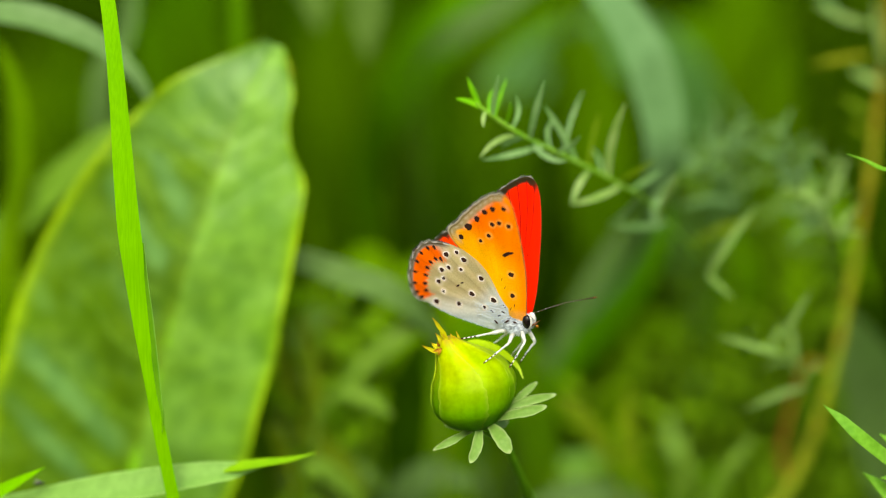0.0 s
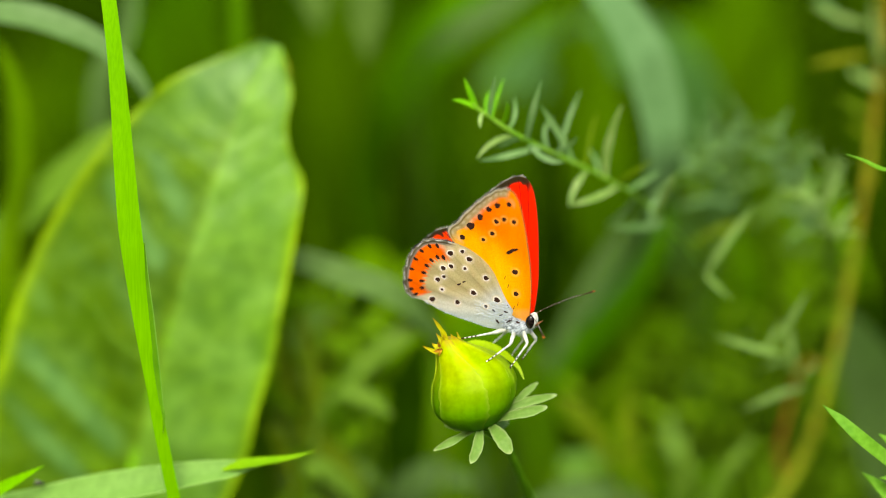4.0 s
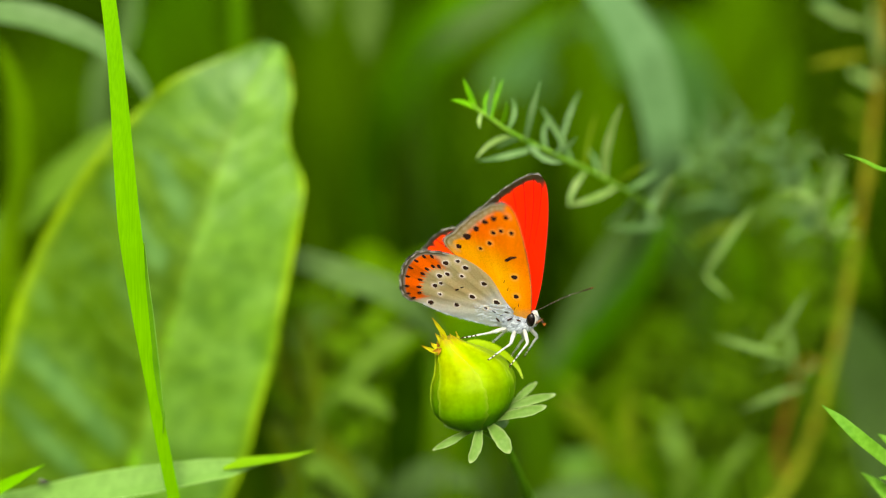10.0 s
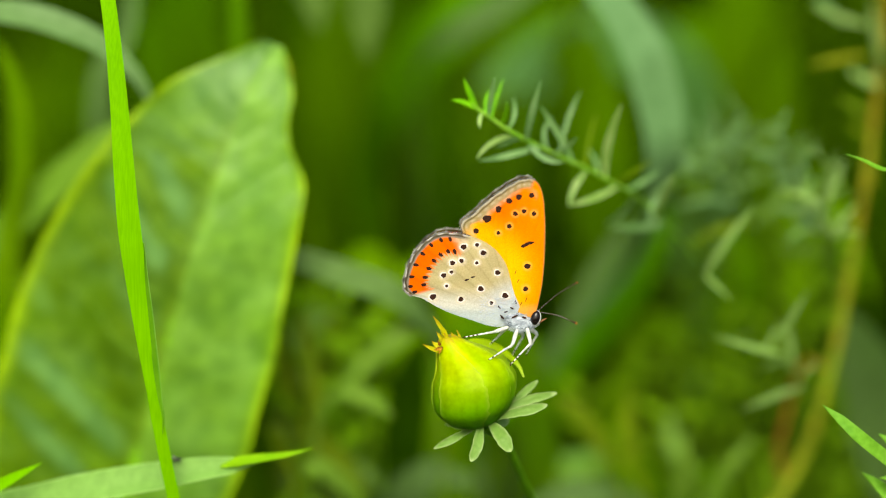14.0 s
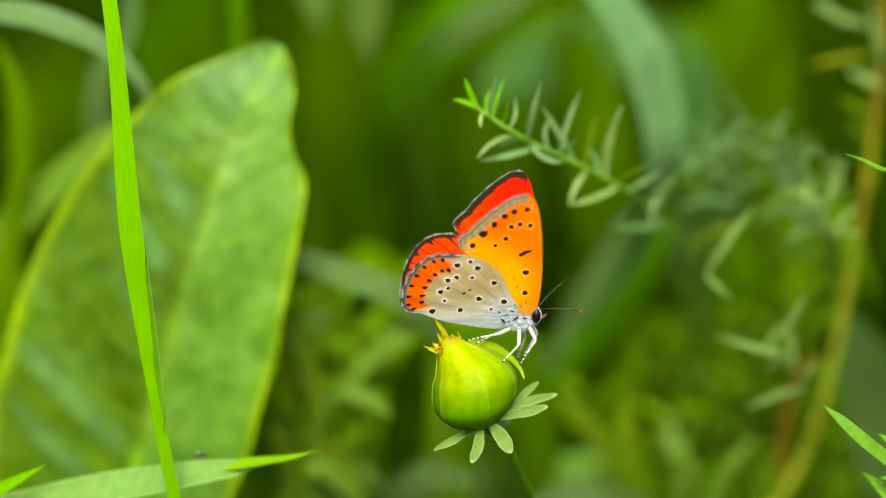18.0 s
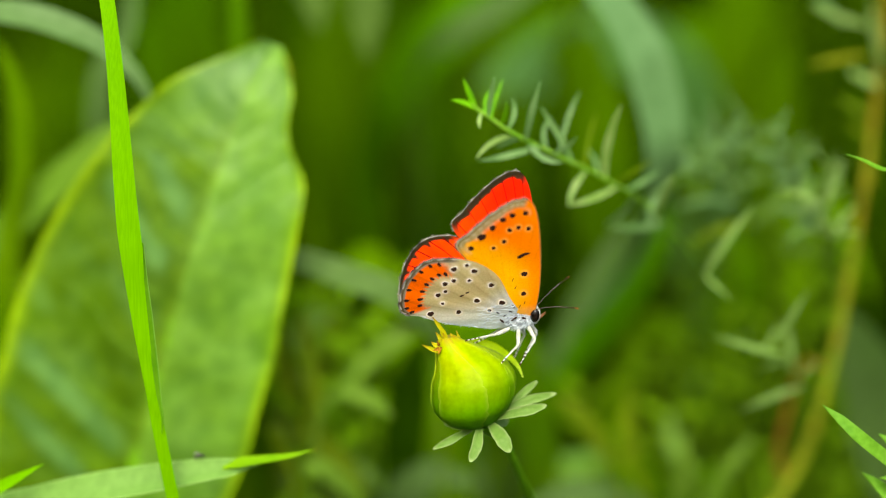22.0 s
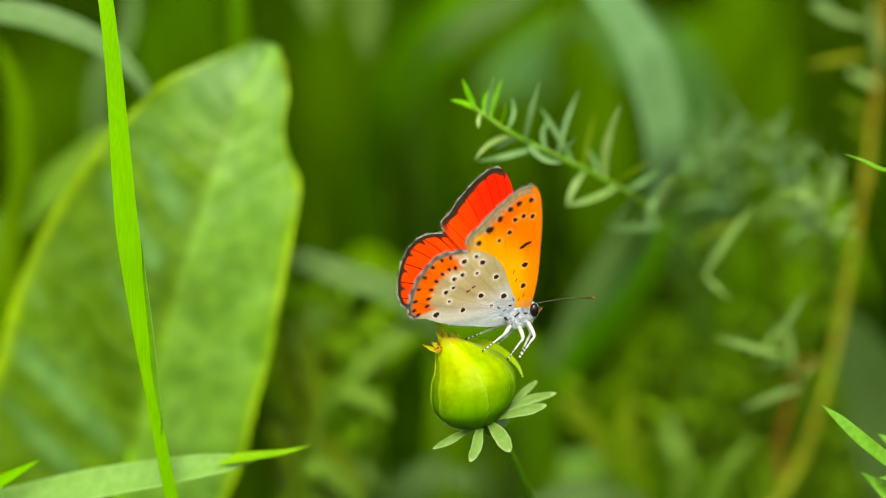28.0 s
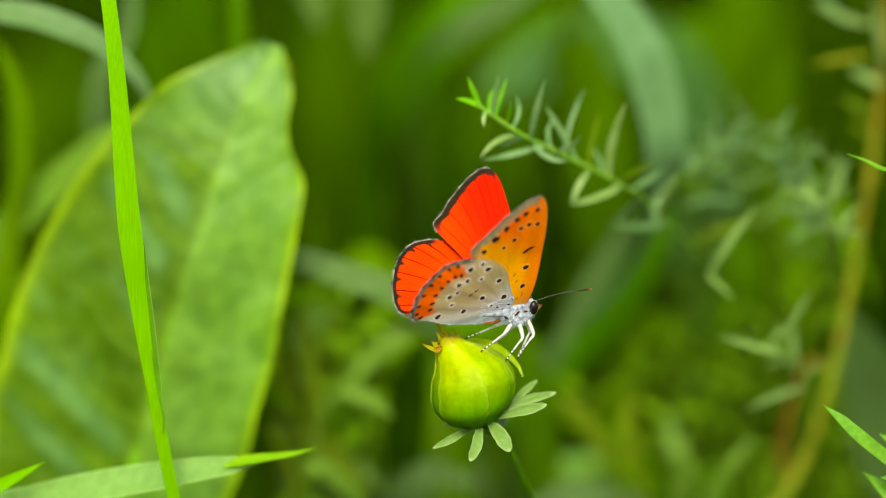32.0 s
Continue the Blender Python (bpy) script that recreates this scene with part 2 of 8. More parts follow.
def ribbon(points, widths, facing=(0, -1, 0.25), fold=0.25, thick=0.3, per=8, twist=(0, 0), wave=0.0):
    """A folded grass blade with thickness. fold: depth of the crease against the half width."""
    line = spline(points, per)
    wid = along(widths, len(line))
    tw = along(twist, len(line))
    verts, faces = [], []
    steps = (-1.0, -0.55, 0.0, 0.55, 1.0)
    n = 2 * len(steps) - 2
    for i, c in enumerate(line):
        tan = unit(line[min(i + 1, len(line) - 1)] - line[max(i - 1, 0)])
        side = unit(np.cross(tan, facing))
        out = np.cross(side, tan)
        a = radians(tw[i])
        side, out = side * math.cos(a) + out * math.sin(a), out * math.cos(a) - side * math.sin(a)
        h = wid[i] / 2
        ring = []
        for s in steps:
            lift = -fold * h * (1 - abs(s)) + wave * h * math.sin(i * 0.9 + s * 2)
            ring.append(c + side * h * s + out * (lift + thick * (0.5 if abs(s) < 1 else 0.0)))
        for s in steps[-2:0:-1]:
            lift = -fold * h * (1 - abs(s)) + wave * h * math.sin(i * 0.9 + s * 2)
            ring.append(c + side * h * s + out * (lift - thick * 0.5))
        verts += ring
    for i in range(len(line) - 1):
        for k in range(n):
            q = (k + 1) % n
            faces.append((i * n + k, (i + 1) * n + k, (i + 1) * n + q, i * n + q))
    faces.append(tuple(range(n)))
    faces.append(tuple((len(line) - 1) * n + k for k in range(n - 1, -1, -1)))
    return verts, faces


def needle_mesh(name, mat, wide=0.16, bend=0.08, tip=1.4):
    """A narrow leaf one unit (1000 mm) long on the x axis, to be scaled."""
    verts, faces = [], []
    n = 9
    for i in range(n):
        s = i / (n - 1)
        h = wide / 2 * (0.35 + 0.65 * min(1.0, s / 0.3)) * max(0.03, 1 - max(0.0, (s - 0.3) / 0.7) ** 1.9)
        z = bend * math.sin(math.pi * s) 
        verts += [(s, -h, z), (s, 0, z - 0.25 * h + 0.02), (s, h, z), (s, 0, z - 0.25 * h - 0.02)]
    for i in range(n - 1):
        for k in range(4):
            q = (k + 1) % 4
            faces.append((i * 4 + k, i * 4 + q, (i + 1) * 4 + q, (i + 1) * 4 + k))
    faces += [(3, 2, 1, 0), tuple((n - 1) * 4 + k for k in range(4))]
    return mesh(name, np.array(verts) * 1000.0, faces, mat)


def leaf_pose(root, tip, wide=1.0, base=(0, 0, 0), facing=(0, -1, 0.3)):
    """Where a needle mesh goes from root to tip (mm)."""
    d = (np.array(tip, dtype=float) - np.array(root, dtype=float)) * 0.001
    length = np.linalg.norm(d)
    x = d / length
    z = unit(np.array(facing, dtype=float) - x * np.dot(facing, x))
    y = np.cross(z, x)
    m = Matrix(((x[0], y[0], z[0], 0), (x[1], y[1], z[1], 0), (x[2], y[2], z[2], 0), (0, 0, 0, 1)))
    return Matrix.Translation((Vector(root) - Vector(base)) * 0.001) @ m @ Matrix.Diagonal((length, length * wide, length, 1))


NEEDLE = needle_mesh("leaf", M_HERB)
NEEDLE_LOW = needle_mesh("leaf", M_LOW)
NEEDLE_LIT = needle_mesh("leaf", M_LOW_LIT)
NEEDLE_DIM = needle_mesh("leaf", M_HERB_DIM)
NEEDLE_BLUE = needle_mesh("leaf", M_SPRIG, 0.17, 0.12)
NEEDLE_PALE = needle_mesh("leaf", M_PALE, 0.17, 0.12)


def fade(x, lo, hi):
    t = min(1.0, max(0.0, (x - lo) / (hi - lo)))
    return t * t * (3 - 2 * t)


# ---- ground ----
def build_ground():
    n = 90
    ax = np.concatenate([-np.geomspace(60000, 400, 20), np.linspace(-350, 350, n - 40), np.geomspace(400, 60000, 20)])
    verts, faces = [], []
    for y in ax:
        for x in ax:
            z = (noise.noise(Vector((x * 0.01, y * 0.01, 0))) * 6 + noise.noise(Vector((x * 0.06, y * 0.06, 3))) * 2) - 7
            verts.append((x, y, min(z, -0.5)))
    m = len(ax)
    for j in range(m - 1):
        for i in range(m - 1):
            faces.append((j * m + i, j * m + i + 1, (j + 1) * m + i + 1, (j + 1) * m + i))
    ob = new("ground", mesh("ground", verts, faces, M_SOIL))
    tagged(ob, "dark earth of the meadow under the grass", "ground", kind="structure")


build_ground()


# ---- grass blade and flat grass in the foreground ----
def build_blades():
    base = (-20, 6, 0)
    pts = [base, (-24, 5, 110), (-30, 3, 220), (-37.15, 2.00, 274.50), (-37.70, 1.60, 278.05), (-38.17, 1.20, 281.41), (-38.54, 1.00, 283.89), (-38.94, 0.80, 286.35), (-39.37, 0.40, 289.65), (-39.91, 0.20, 293.67), (-40.33, 0.00, 297.65), (-40.75, 0.00, 301.56), (-41.16, 0.00, 305.44), (-41.50, 0.00, 310.08), (-41.83, 0.30, 313.09), (-42.37, 1.00, 320.59), (-42.88, 2.20, 327.97), (-43.53, 3.60, 335.31), (-44.48, 5.50, 342.59), (-45.82, 8.00, 349.11), (-48.13, 12.00, 354.87)]
    v, f = ribbon(pts, [4.5, 3.6, 2.4, 1.79, 1.79, 1.78, 1.78, 1.70, 1.47, 1.62, 2.01, 2.32, 2.62, 3.16, 3.17, 2.87, 2.49, 2.19, 2.05, 1.83, 0.2], (-0.1, -1, 0.1), 0.2, 0.2, 6)
    ob = thing("grass_blade", base, "tall bright green folded grass blade rising from the meadow", "grass blade")
    part("blade", mesh("blade", v, f, M_BLADE, base), ob)
    v, f = tube([np.array(p) + np.array((0.1, 0.45, 0)) for p in pts[:-1]], [0.45, 0.35, 0.22, 0.2, 0.2, 0.2, 0.15, 0.1], 6, 8)
    part("midrib", mesh("midrib", v, f, M_STALK, base), ob)
    # the edge that turns away where the blade twists, and the highlight along it
    # darker than the blade: the shade of the turned edge is in its colour
    v, f = ribbon([(-39.97, 0.35, 310.77), (-39.72, 0.35, 305.36), (-39.38, 0.35, 301.47), (-39.09, 0.35, 297.56), (-38.81, 0.35, 293.63), (-38.42, 0.35, 289.67), (-38.03, 0.35, 286.65), (-38.17, 0.35, 284.25)], [0.24, 0.64, 0.83, 0.98, 1.03, 0.8, 0.5, 0.12], (0.75, -0.66, -0.1), 0.15, 0.12, 8)
    part("folded_edge", mesh("folded_edge", v, f, M_FOLD_SHADE, base), ob, "dark shaded folded edge")
    # a pale tube drawn in for the highlight on the rim
    v, f = tube([(-39.87, 0.30, 310.78), (-39.46, 0.30, 305.38), (-39.05, 0.30, 301.49), (-38.71, 0.30, 297.58), (-38.40, 0.30, 293.64), (-38.13, 0.30, 289.68), (-37.95, 0.30, 286.66)], [0.03, 0.06, 0.07, 0.06, 0.03], 6, 6)
    part("rim", mesh("rim", v, f, M_BLADE_PALE, base), ob, "pale drawn-in highlight on the leaf rim")

    base = (-118, 18, 0)
    tuft = thing("flat_grass", base, "pale green arching grass with a browned leaf tip", "grass")
    v, f = ribbon([base, (-122, 16, 120), (-112, 12, 225), (-72.59, 10.00, 266.00), (-57.79, 9.00, 271.05), (-47.98, 8.00, 273.71), (-40.79, 8.00, 274.95), (-34.42, 8.00, 276.03), (-29.65, 8.00, 276.61), (-25.06, 8.30, 277.18)],
                  [4, 5, 6, 5.1, 4.5, 4.3, 4.0, 3.4, 2.5, 0.4], (0, -0.8, 0.55), 0.3, 0.25, 8)
    part("blade", mesh("blade", v, f, M_FLAT, base), tuft)
    v = np.array(v)
    rows = len(v) // 8
    for col in (0, 4):
        line = [v[i * 8 + col] + np.array((0, -0.12, 0)) for i in range(rows // 4, rows - 6, 3)]
        v_rim, f_rim = tube(line, [0.08, 0.08, 0.05], 5, 2)
        part("rim", mesh("rim", v_rim, f_rim, M_DOWN, base), tuft, "pale downy leaf rim")
    v, f = ribbon([(-30.75, 7.90, 276.48), (-28.40, 7.60, 277.32), (-25.21, 7.40, 277.88), (-21.51, 7.60, 278.32), (-17.72, 8.00, 279.10)], [0.5, 1.9, 1.6, 1.0, 0.12], (0, -0.5, 0.85), 0.35, 0.25, 8)
    part("folded_tip", mesh("folded_tip", v, f, M_BLADE_TIP, base), tuft, "yellow-green twisted leaf tip")
    v, f = tube([(-18.52, 8.00, 278.93), (-17.41, 8.00, 279.18)], [0.14, 0.04], 6, 3)
    part("tip", mesh("tip", v, f, M_RED_STEM, base), tuft, "small browned tip")
    v, f = ribbon([base, (-124, 14, 130), (-116, 10, 230), (-70.77, 6.00, 269.15), (-64.03, 5.00, 273.23), (-59.20, 5.00, 275.87), (-55.19, 5.00, 278.00)], [3, 4, 4.2, 3.4, 2.2, 1.3, 0.12], (0.2, -0.8, 0.5), 0.4, 0.25, 8)
    part("blade", mesh("blade", v, f, M_BLADE, base), tuft, "short bright green side blade")
    return ob, tuft


grass_blade, flat_grass = build_blades()


# ---- the large dock leaf ----
def dock_material():
    mat, nodes, links, bsdf = shader("dock_leaf")
    att = nodes.new("ShaderNodeVertexColor")
    att.layer_name = "tone"
    col, fac = noise_mix(nodes, links, (0.78, 0.83, 0.8), (1.22, 1.16, 1.2), 260.0)
    mul = nodes.new("ShaderNodeMix")
    mul.data_type, mul.blend_type, mul.inputs["Factor"].default_value = "RGBA", "MULTIPLY", 1.0
    links.new(att.outputs["Color"], mul.inputs[6])
    links.new(col, mul.inputs[7])
    links.new(mul.outputs[2], bsdf.inputs["Base Color"])
    bsdf.inputs["Roughness"].default_value, bsdf.inputs["Specular IOR Level"].default_value = 0.45, 0.22
    bump(nodes, links, bsdf, fac, 0.35, 0.0008)
    see_through(nodes, links, bsdf, mul.outputs[2], 0.3)
    return mat


def build_dock():
    base = (-38, 58, 0)
    dock = thing("dock_plant", base, "broad crinkled green dock leaf with yellow edges on a long stalk", "leaf")
    mat = dock_material()
    ns, nv = 120, 60

    def even(points):
        line = spline(points, 14)
        at_s = np.linspace(0, len(line) - 1, ns)
        return np.stack([np.interp(at_s, np.arange(len(line)), line[:, k]) for k in range(3)], 1)

    mid = even([(-59.64, 54.00, 230.33), (-53.03, 49.00, 250.99), (-48.29, 45.00, 267.55), (-43.34, 43.00, 284.74), (-38.61, 42.00, 300.27), (-33.99, 44.00, 314.03), (-31.95, 45.50, 318.88), (-29.90, 47.00, 324.09), (-26.01, 50.00, 331.77)])
    left = even([(-61.51, 54.00, 230.83), (-71.60, 56.00, 245.97), (-74.90, 56.00, 264.07), (-71.60, 55.00, 279.68), (-65.02, 54.00, 297.23), (-54.84, 51.00, 313.29), (-48.83, 49.50, 320.04), (-42.29, 49.00, 325.58), (-27.75, 50.00, 332.47)])
    right = even([(-57.29, 54.00, 230.33), (-40.12, 48.00, 249.91), (-32.36, 46.00, 262.53), (-26.82, 45.00, 281.46), (-22.72, 45.00, 300.52), (-21.24, 46.00, 310.59), (-23.75, 47.00, 317.42), (-22.93, 48.00, 324.40), (-24.54, 50.00, 331.07)])
    verts, tones = [], []
    for i in range(ns):
        tan = unit(mid[min(i + 1, ns - 1)] - mid[max(i - 1, 0)])
        out = unit(np.cross(unit(right[i] - left[i]), tan))
        s = i / (ns - 1)
        for j in range(nv):
            v = -1 + 2 * j / (nv - 1)
            w = 1 * (1 + 0.025 * noise.noise(Vector((s * 14, 3.0 if v < 0 else 9.0, 0))))
            a = abs(v)
            jit = 0.28 * noise.noise(Vector((s * 5, v * 2, 31)))
            rib = (s * 13 - a * 2.2 + jit + (0.37 if v < 0 else 0.0)) % 1.0
            groove = math.exp(-((min(rib, 1 - rib)) / 0.10) ** 2) * (1 - 0.5 * a)
            spot = mid[i] + ((left[i] if v < 0 else right[i]) - mid[i]) * a
            puff = (noise.noise(Vector(spot * 0.32)) * 0.26 + noise.noise(Vector(spot * 0.75)) * 0.10 + noise.noise(Vector(spot * 0.11)) * 0.9) * (1 - 0.6 * max(0.0, s - 0.6) / 0.4)
            spine = math.exp(-(v / 0.06) ** 2)
            lift = 0.9 * a * a * (1 if v > 0 else 1.2) + puff * min(1, 6 * (1 - a) + 0.25) * 0.9 - 0.18 * groove - 0.3 * spine + 1.2 * noise.noise(Vector((s * 11, 0, 7 if v < 0 else 17))) * a ** 4
            verts.append(mid[i] + ((left[i] if v < 0 else right[i]) - mid[i]) * w * a + out * lift)
            edge = max(0.0, (a - 0.90) / 0.10) * (0.7 + 0.45 * noise.noise(Vector((s * 9, v, 3))))
            green = np.array((0.105, 0.262, 0.0015)) * (0.95 + 0.25 * noise.noise(Vector(spot * 0.14)))
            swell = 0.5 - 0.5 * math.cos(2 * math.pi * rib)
            # sky sheen painted into the leaf colour, on the puffs and right half
            sheen = 0.55 if v > 0 else 0.0 + 0.6 * fade(s, 0.55, 0.9)
            sheen += 0.45 * noise.noise(Vector((spot[0] * 0.10 + spot[2] * 0.05, spot[2] * 0.045, 3))) + 0.25 * noise.noise(Vector(spot * 0.3))
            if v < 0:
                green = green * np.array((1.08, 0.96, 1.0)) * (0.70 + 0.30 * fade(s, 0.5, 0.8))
                sheen += 1.1 * fade(swell, 0.35, 0.95) * fade(noise.noise(Vector((s * 6.5 - a * 1.1, a * 1.3, 12))), -0.15, 0.25) * fade(a, 0.05, 0.2) * (1 - fade(s, 0.6, 0.8))
            sheen_mix = min(1.0, max(0.0, sheen)) * (1 - max(0.0, a - 0.8) / 0.2)
            green = green * (1 - sheen_mix) + (np.array((0.163, 0.345, 0.045)) if v > 0 else np.array((0.11, 0.25, 0.05))) * sheen_mix
            pale = np.array((0.25, 0.47, 0.035))
            g = green * (1 - 0.25 * max(groove * 0.32, spine)) + pale * 0.25 * max(groove * 0.32, spine)
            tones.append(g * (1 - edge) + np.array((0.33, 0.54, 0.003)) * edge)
    top = len(verts)
    faces, dn = [], []
    for i in range(ns - 1):
        for j in range(nv - 1):
            faces.append((i * nv + j, i * nv + j + 1, (i + 1) * nv + j + 1, (i + 1) * nv + j))
    back = np.array(verts) + np.array((0, 0.28, 0))
    verts = np.vstack([np.array(verts), back])
    tones = tones + tones
    faces += [tuple(top + k for k in q[::-1]) for q in faces]
    rim = [i * nv for i in range(ns)] + [(ns - 1) * nv + j for j in range(1, nv)] + [i * nv + nv - 1 for i in range(ns - 2, -1, -1)] + [j for j in range(nv - 2, 0, -1)]
    for a, b in zip(rim, rim[1:] + rim[:1]):
        faces.append((a, b, top + b, top + a))
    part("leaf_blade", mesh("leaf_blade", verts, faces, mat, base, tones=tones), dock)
    # side veins that stand out of the leaf
    front = np.array(verts)[:top]
    for n_v in range(3, 11):
        for side in (-1, 1):
            pts = []
            for k in range(7):
                a = 0.04 + 0.8 * k / 6
                s = (n_v + a * 2.2 - (0.37 if side < 0 else 0.0)) / 13
                s -= 0.28 * noise.noise(Vector((s * 5, side * a * 2, 31))) / 13
                i, j = int(s * (ns - 1)), int((0.5 + 0.5 * side * a) * (nv - 1))
                if i < ns - 4:
                    pts.append(front[i * nv + j] + np.array((0, -0.05, 0)))
            if len(pts) > 3:
                v, f = tube(pts, [0.09, 0.06, 0.02], 5, 3)
                part("vein", mesh("vein", v, f, M_DOCK_VEIN, base), dock)
    v, f = tube([base, (-42, 58, 90), (-46, 56, 170), (-59.83, 55.00, 229.91), (-48.53, 46.60, 267.05), (-38.80, 43.60, 299.93), (-30.16, 48.00, 324.40)], [2.6, 2.2, 1.9, 1.5, 0.9, 0.55, 0.2], 8, 8)
    part("stalk", mesh("stalk", v, f, M_STALK, base), dock, "pale green stalk and midrib")
    v, f = tube([(-23.93, 48.50, 329.84), (-23.48, 48.00, 328.16), (-23.30, 47.60, 326.46)], [0.1, 0.3, 0.08], 6, 4)
    part("brown_spot", mesh("brown_spot", v, f, M_BROWN, base), dock, "withered brown nick at the edge")
    return dock


dock_plant = build_dock()


# ---- the flower bud ----
BUD_FOOT, BUD_TOP = np.array((6.00, 1.00, 284.93)), np.array((0.15, -1.00, 297.91))


def petal(points, width, facing, cup=0.4, thick=0.2, rag=0.1, pointed=False):
    """A small cupped leaf with a rounded or pointed end; also gives how near each vertex is to the rim or tip, 0 to 1."""
    line = spline(points, 7)
    n, cols = len(line), 9
    verts, near, faces = [], [], []
    seed = float(points[-1][0] * 3.1 + points[-1][2])
    for shell in (0, 1):
        for i, c in enumerate(line):
            s = i / (n - 1)
            tan = unit(line[min(i + 1, n - 1)] - line[max(i - 1, 0)])
            side = unit(np.cross(tan, facing))
            out = np.cross(side, tan)
            h = width / 2 * (0.5 + 0.5 * math.sin(min(1.0, s / 0.55) * math.pi / 2))
            if pointed:
                h *= max(0.05, 1 - s) ** 0.8 * 1.3
            elif s > 0.5:
                h *= max(0.004, 1 - ((s - 0.5) / 0.5) ** 1.9) ** 0.62
            h *= 1 + rag * noise.noise(Vector((s * 7, seed, 0)))
            for j in range(cols):
                v = -1 + 2 * j / (cols - 1)
                lift = -cup * h * (1 - v * v) + (0.0 if shell == 0 else -thick * (1 - 0.8 * abs(v))) + rag * 0.5 * noise.noise(Vector((s * 5, v * 2, seed)))
                verts.append(c + side * h * v + out * lift)
                near.append(min(1.0, max((1.9 * max(0.0, s - 0.62)) if pointed else abs(v) ** 8 * 0.7, max(0.0, s - 0.85) / 0.15) + 0.25 * max(0.0, noise.noise(Vector((s * 6, v * 3, seed))))))
    top = n * cols
    for i in range(n - 1):
        for j in range(cols - 1):
            faces.append((i * cols + j, (i + 1) * cols + j, (i + 1) * cols + j + 1, i * cols + j + 1))
    faces += [tuple(top + k for k in q[::-1]) for q in faces]
    rim = [i * cols for i in range(n)] + [(n - 1) * cols + j for j in range(1, cols)] + [i * cols + cols - 1 for i in range(n - 2, -1, -1)] + [j for j in range(cols - 2, 0, -1)]
    for p, q in zip(rim, rim[1:] + rim[:1]):
        faces.append((p, top + p, top + q, q))
    return verts, faces, near


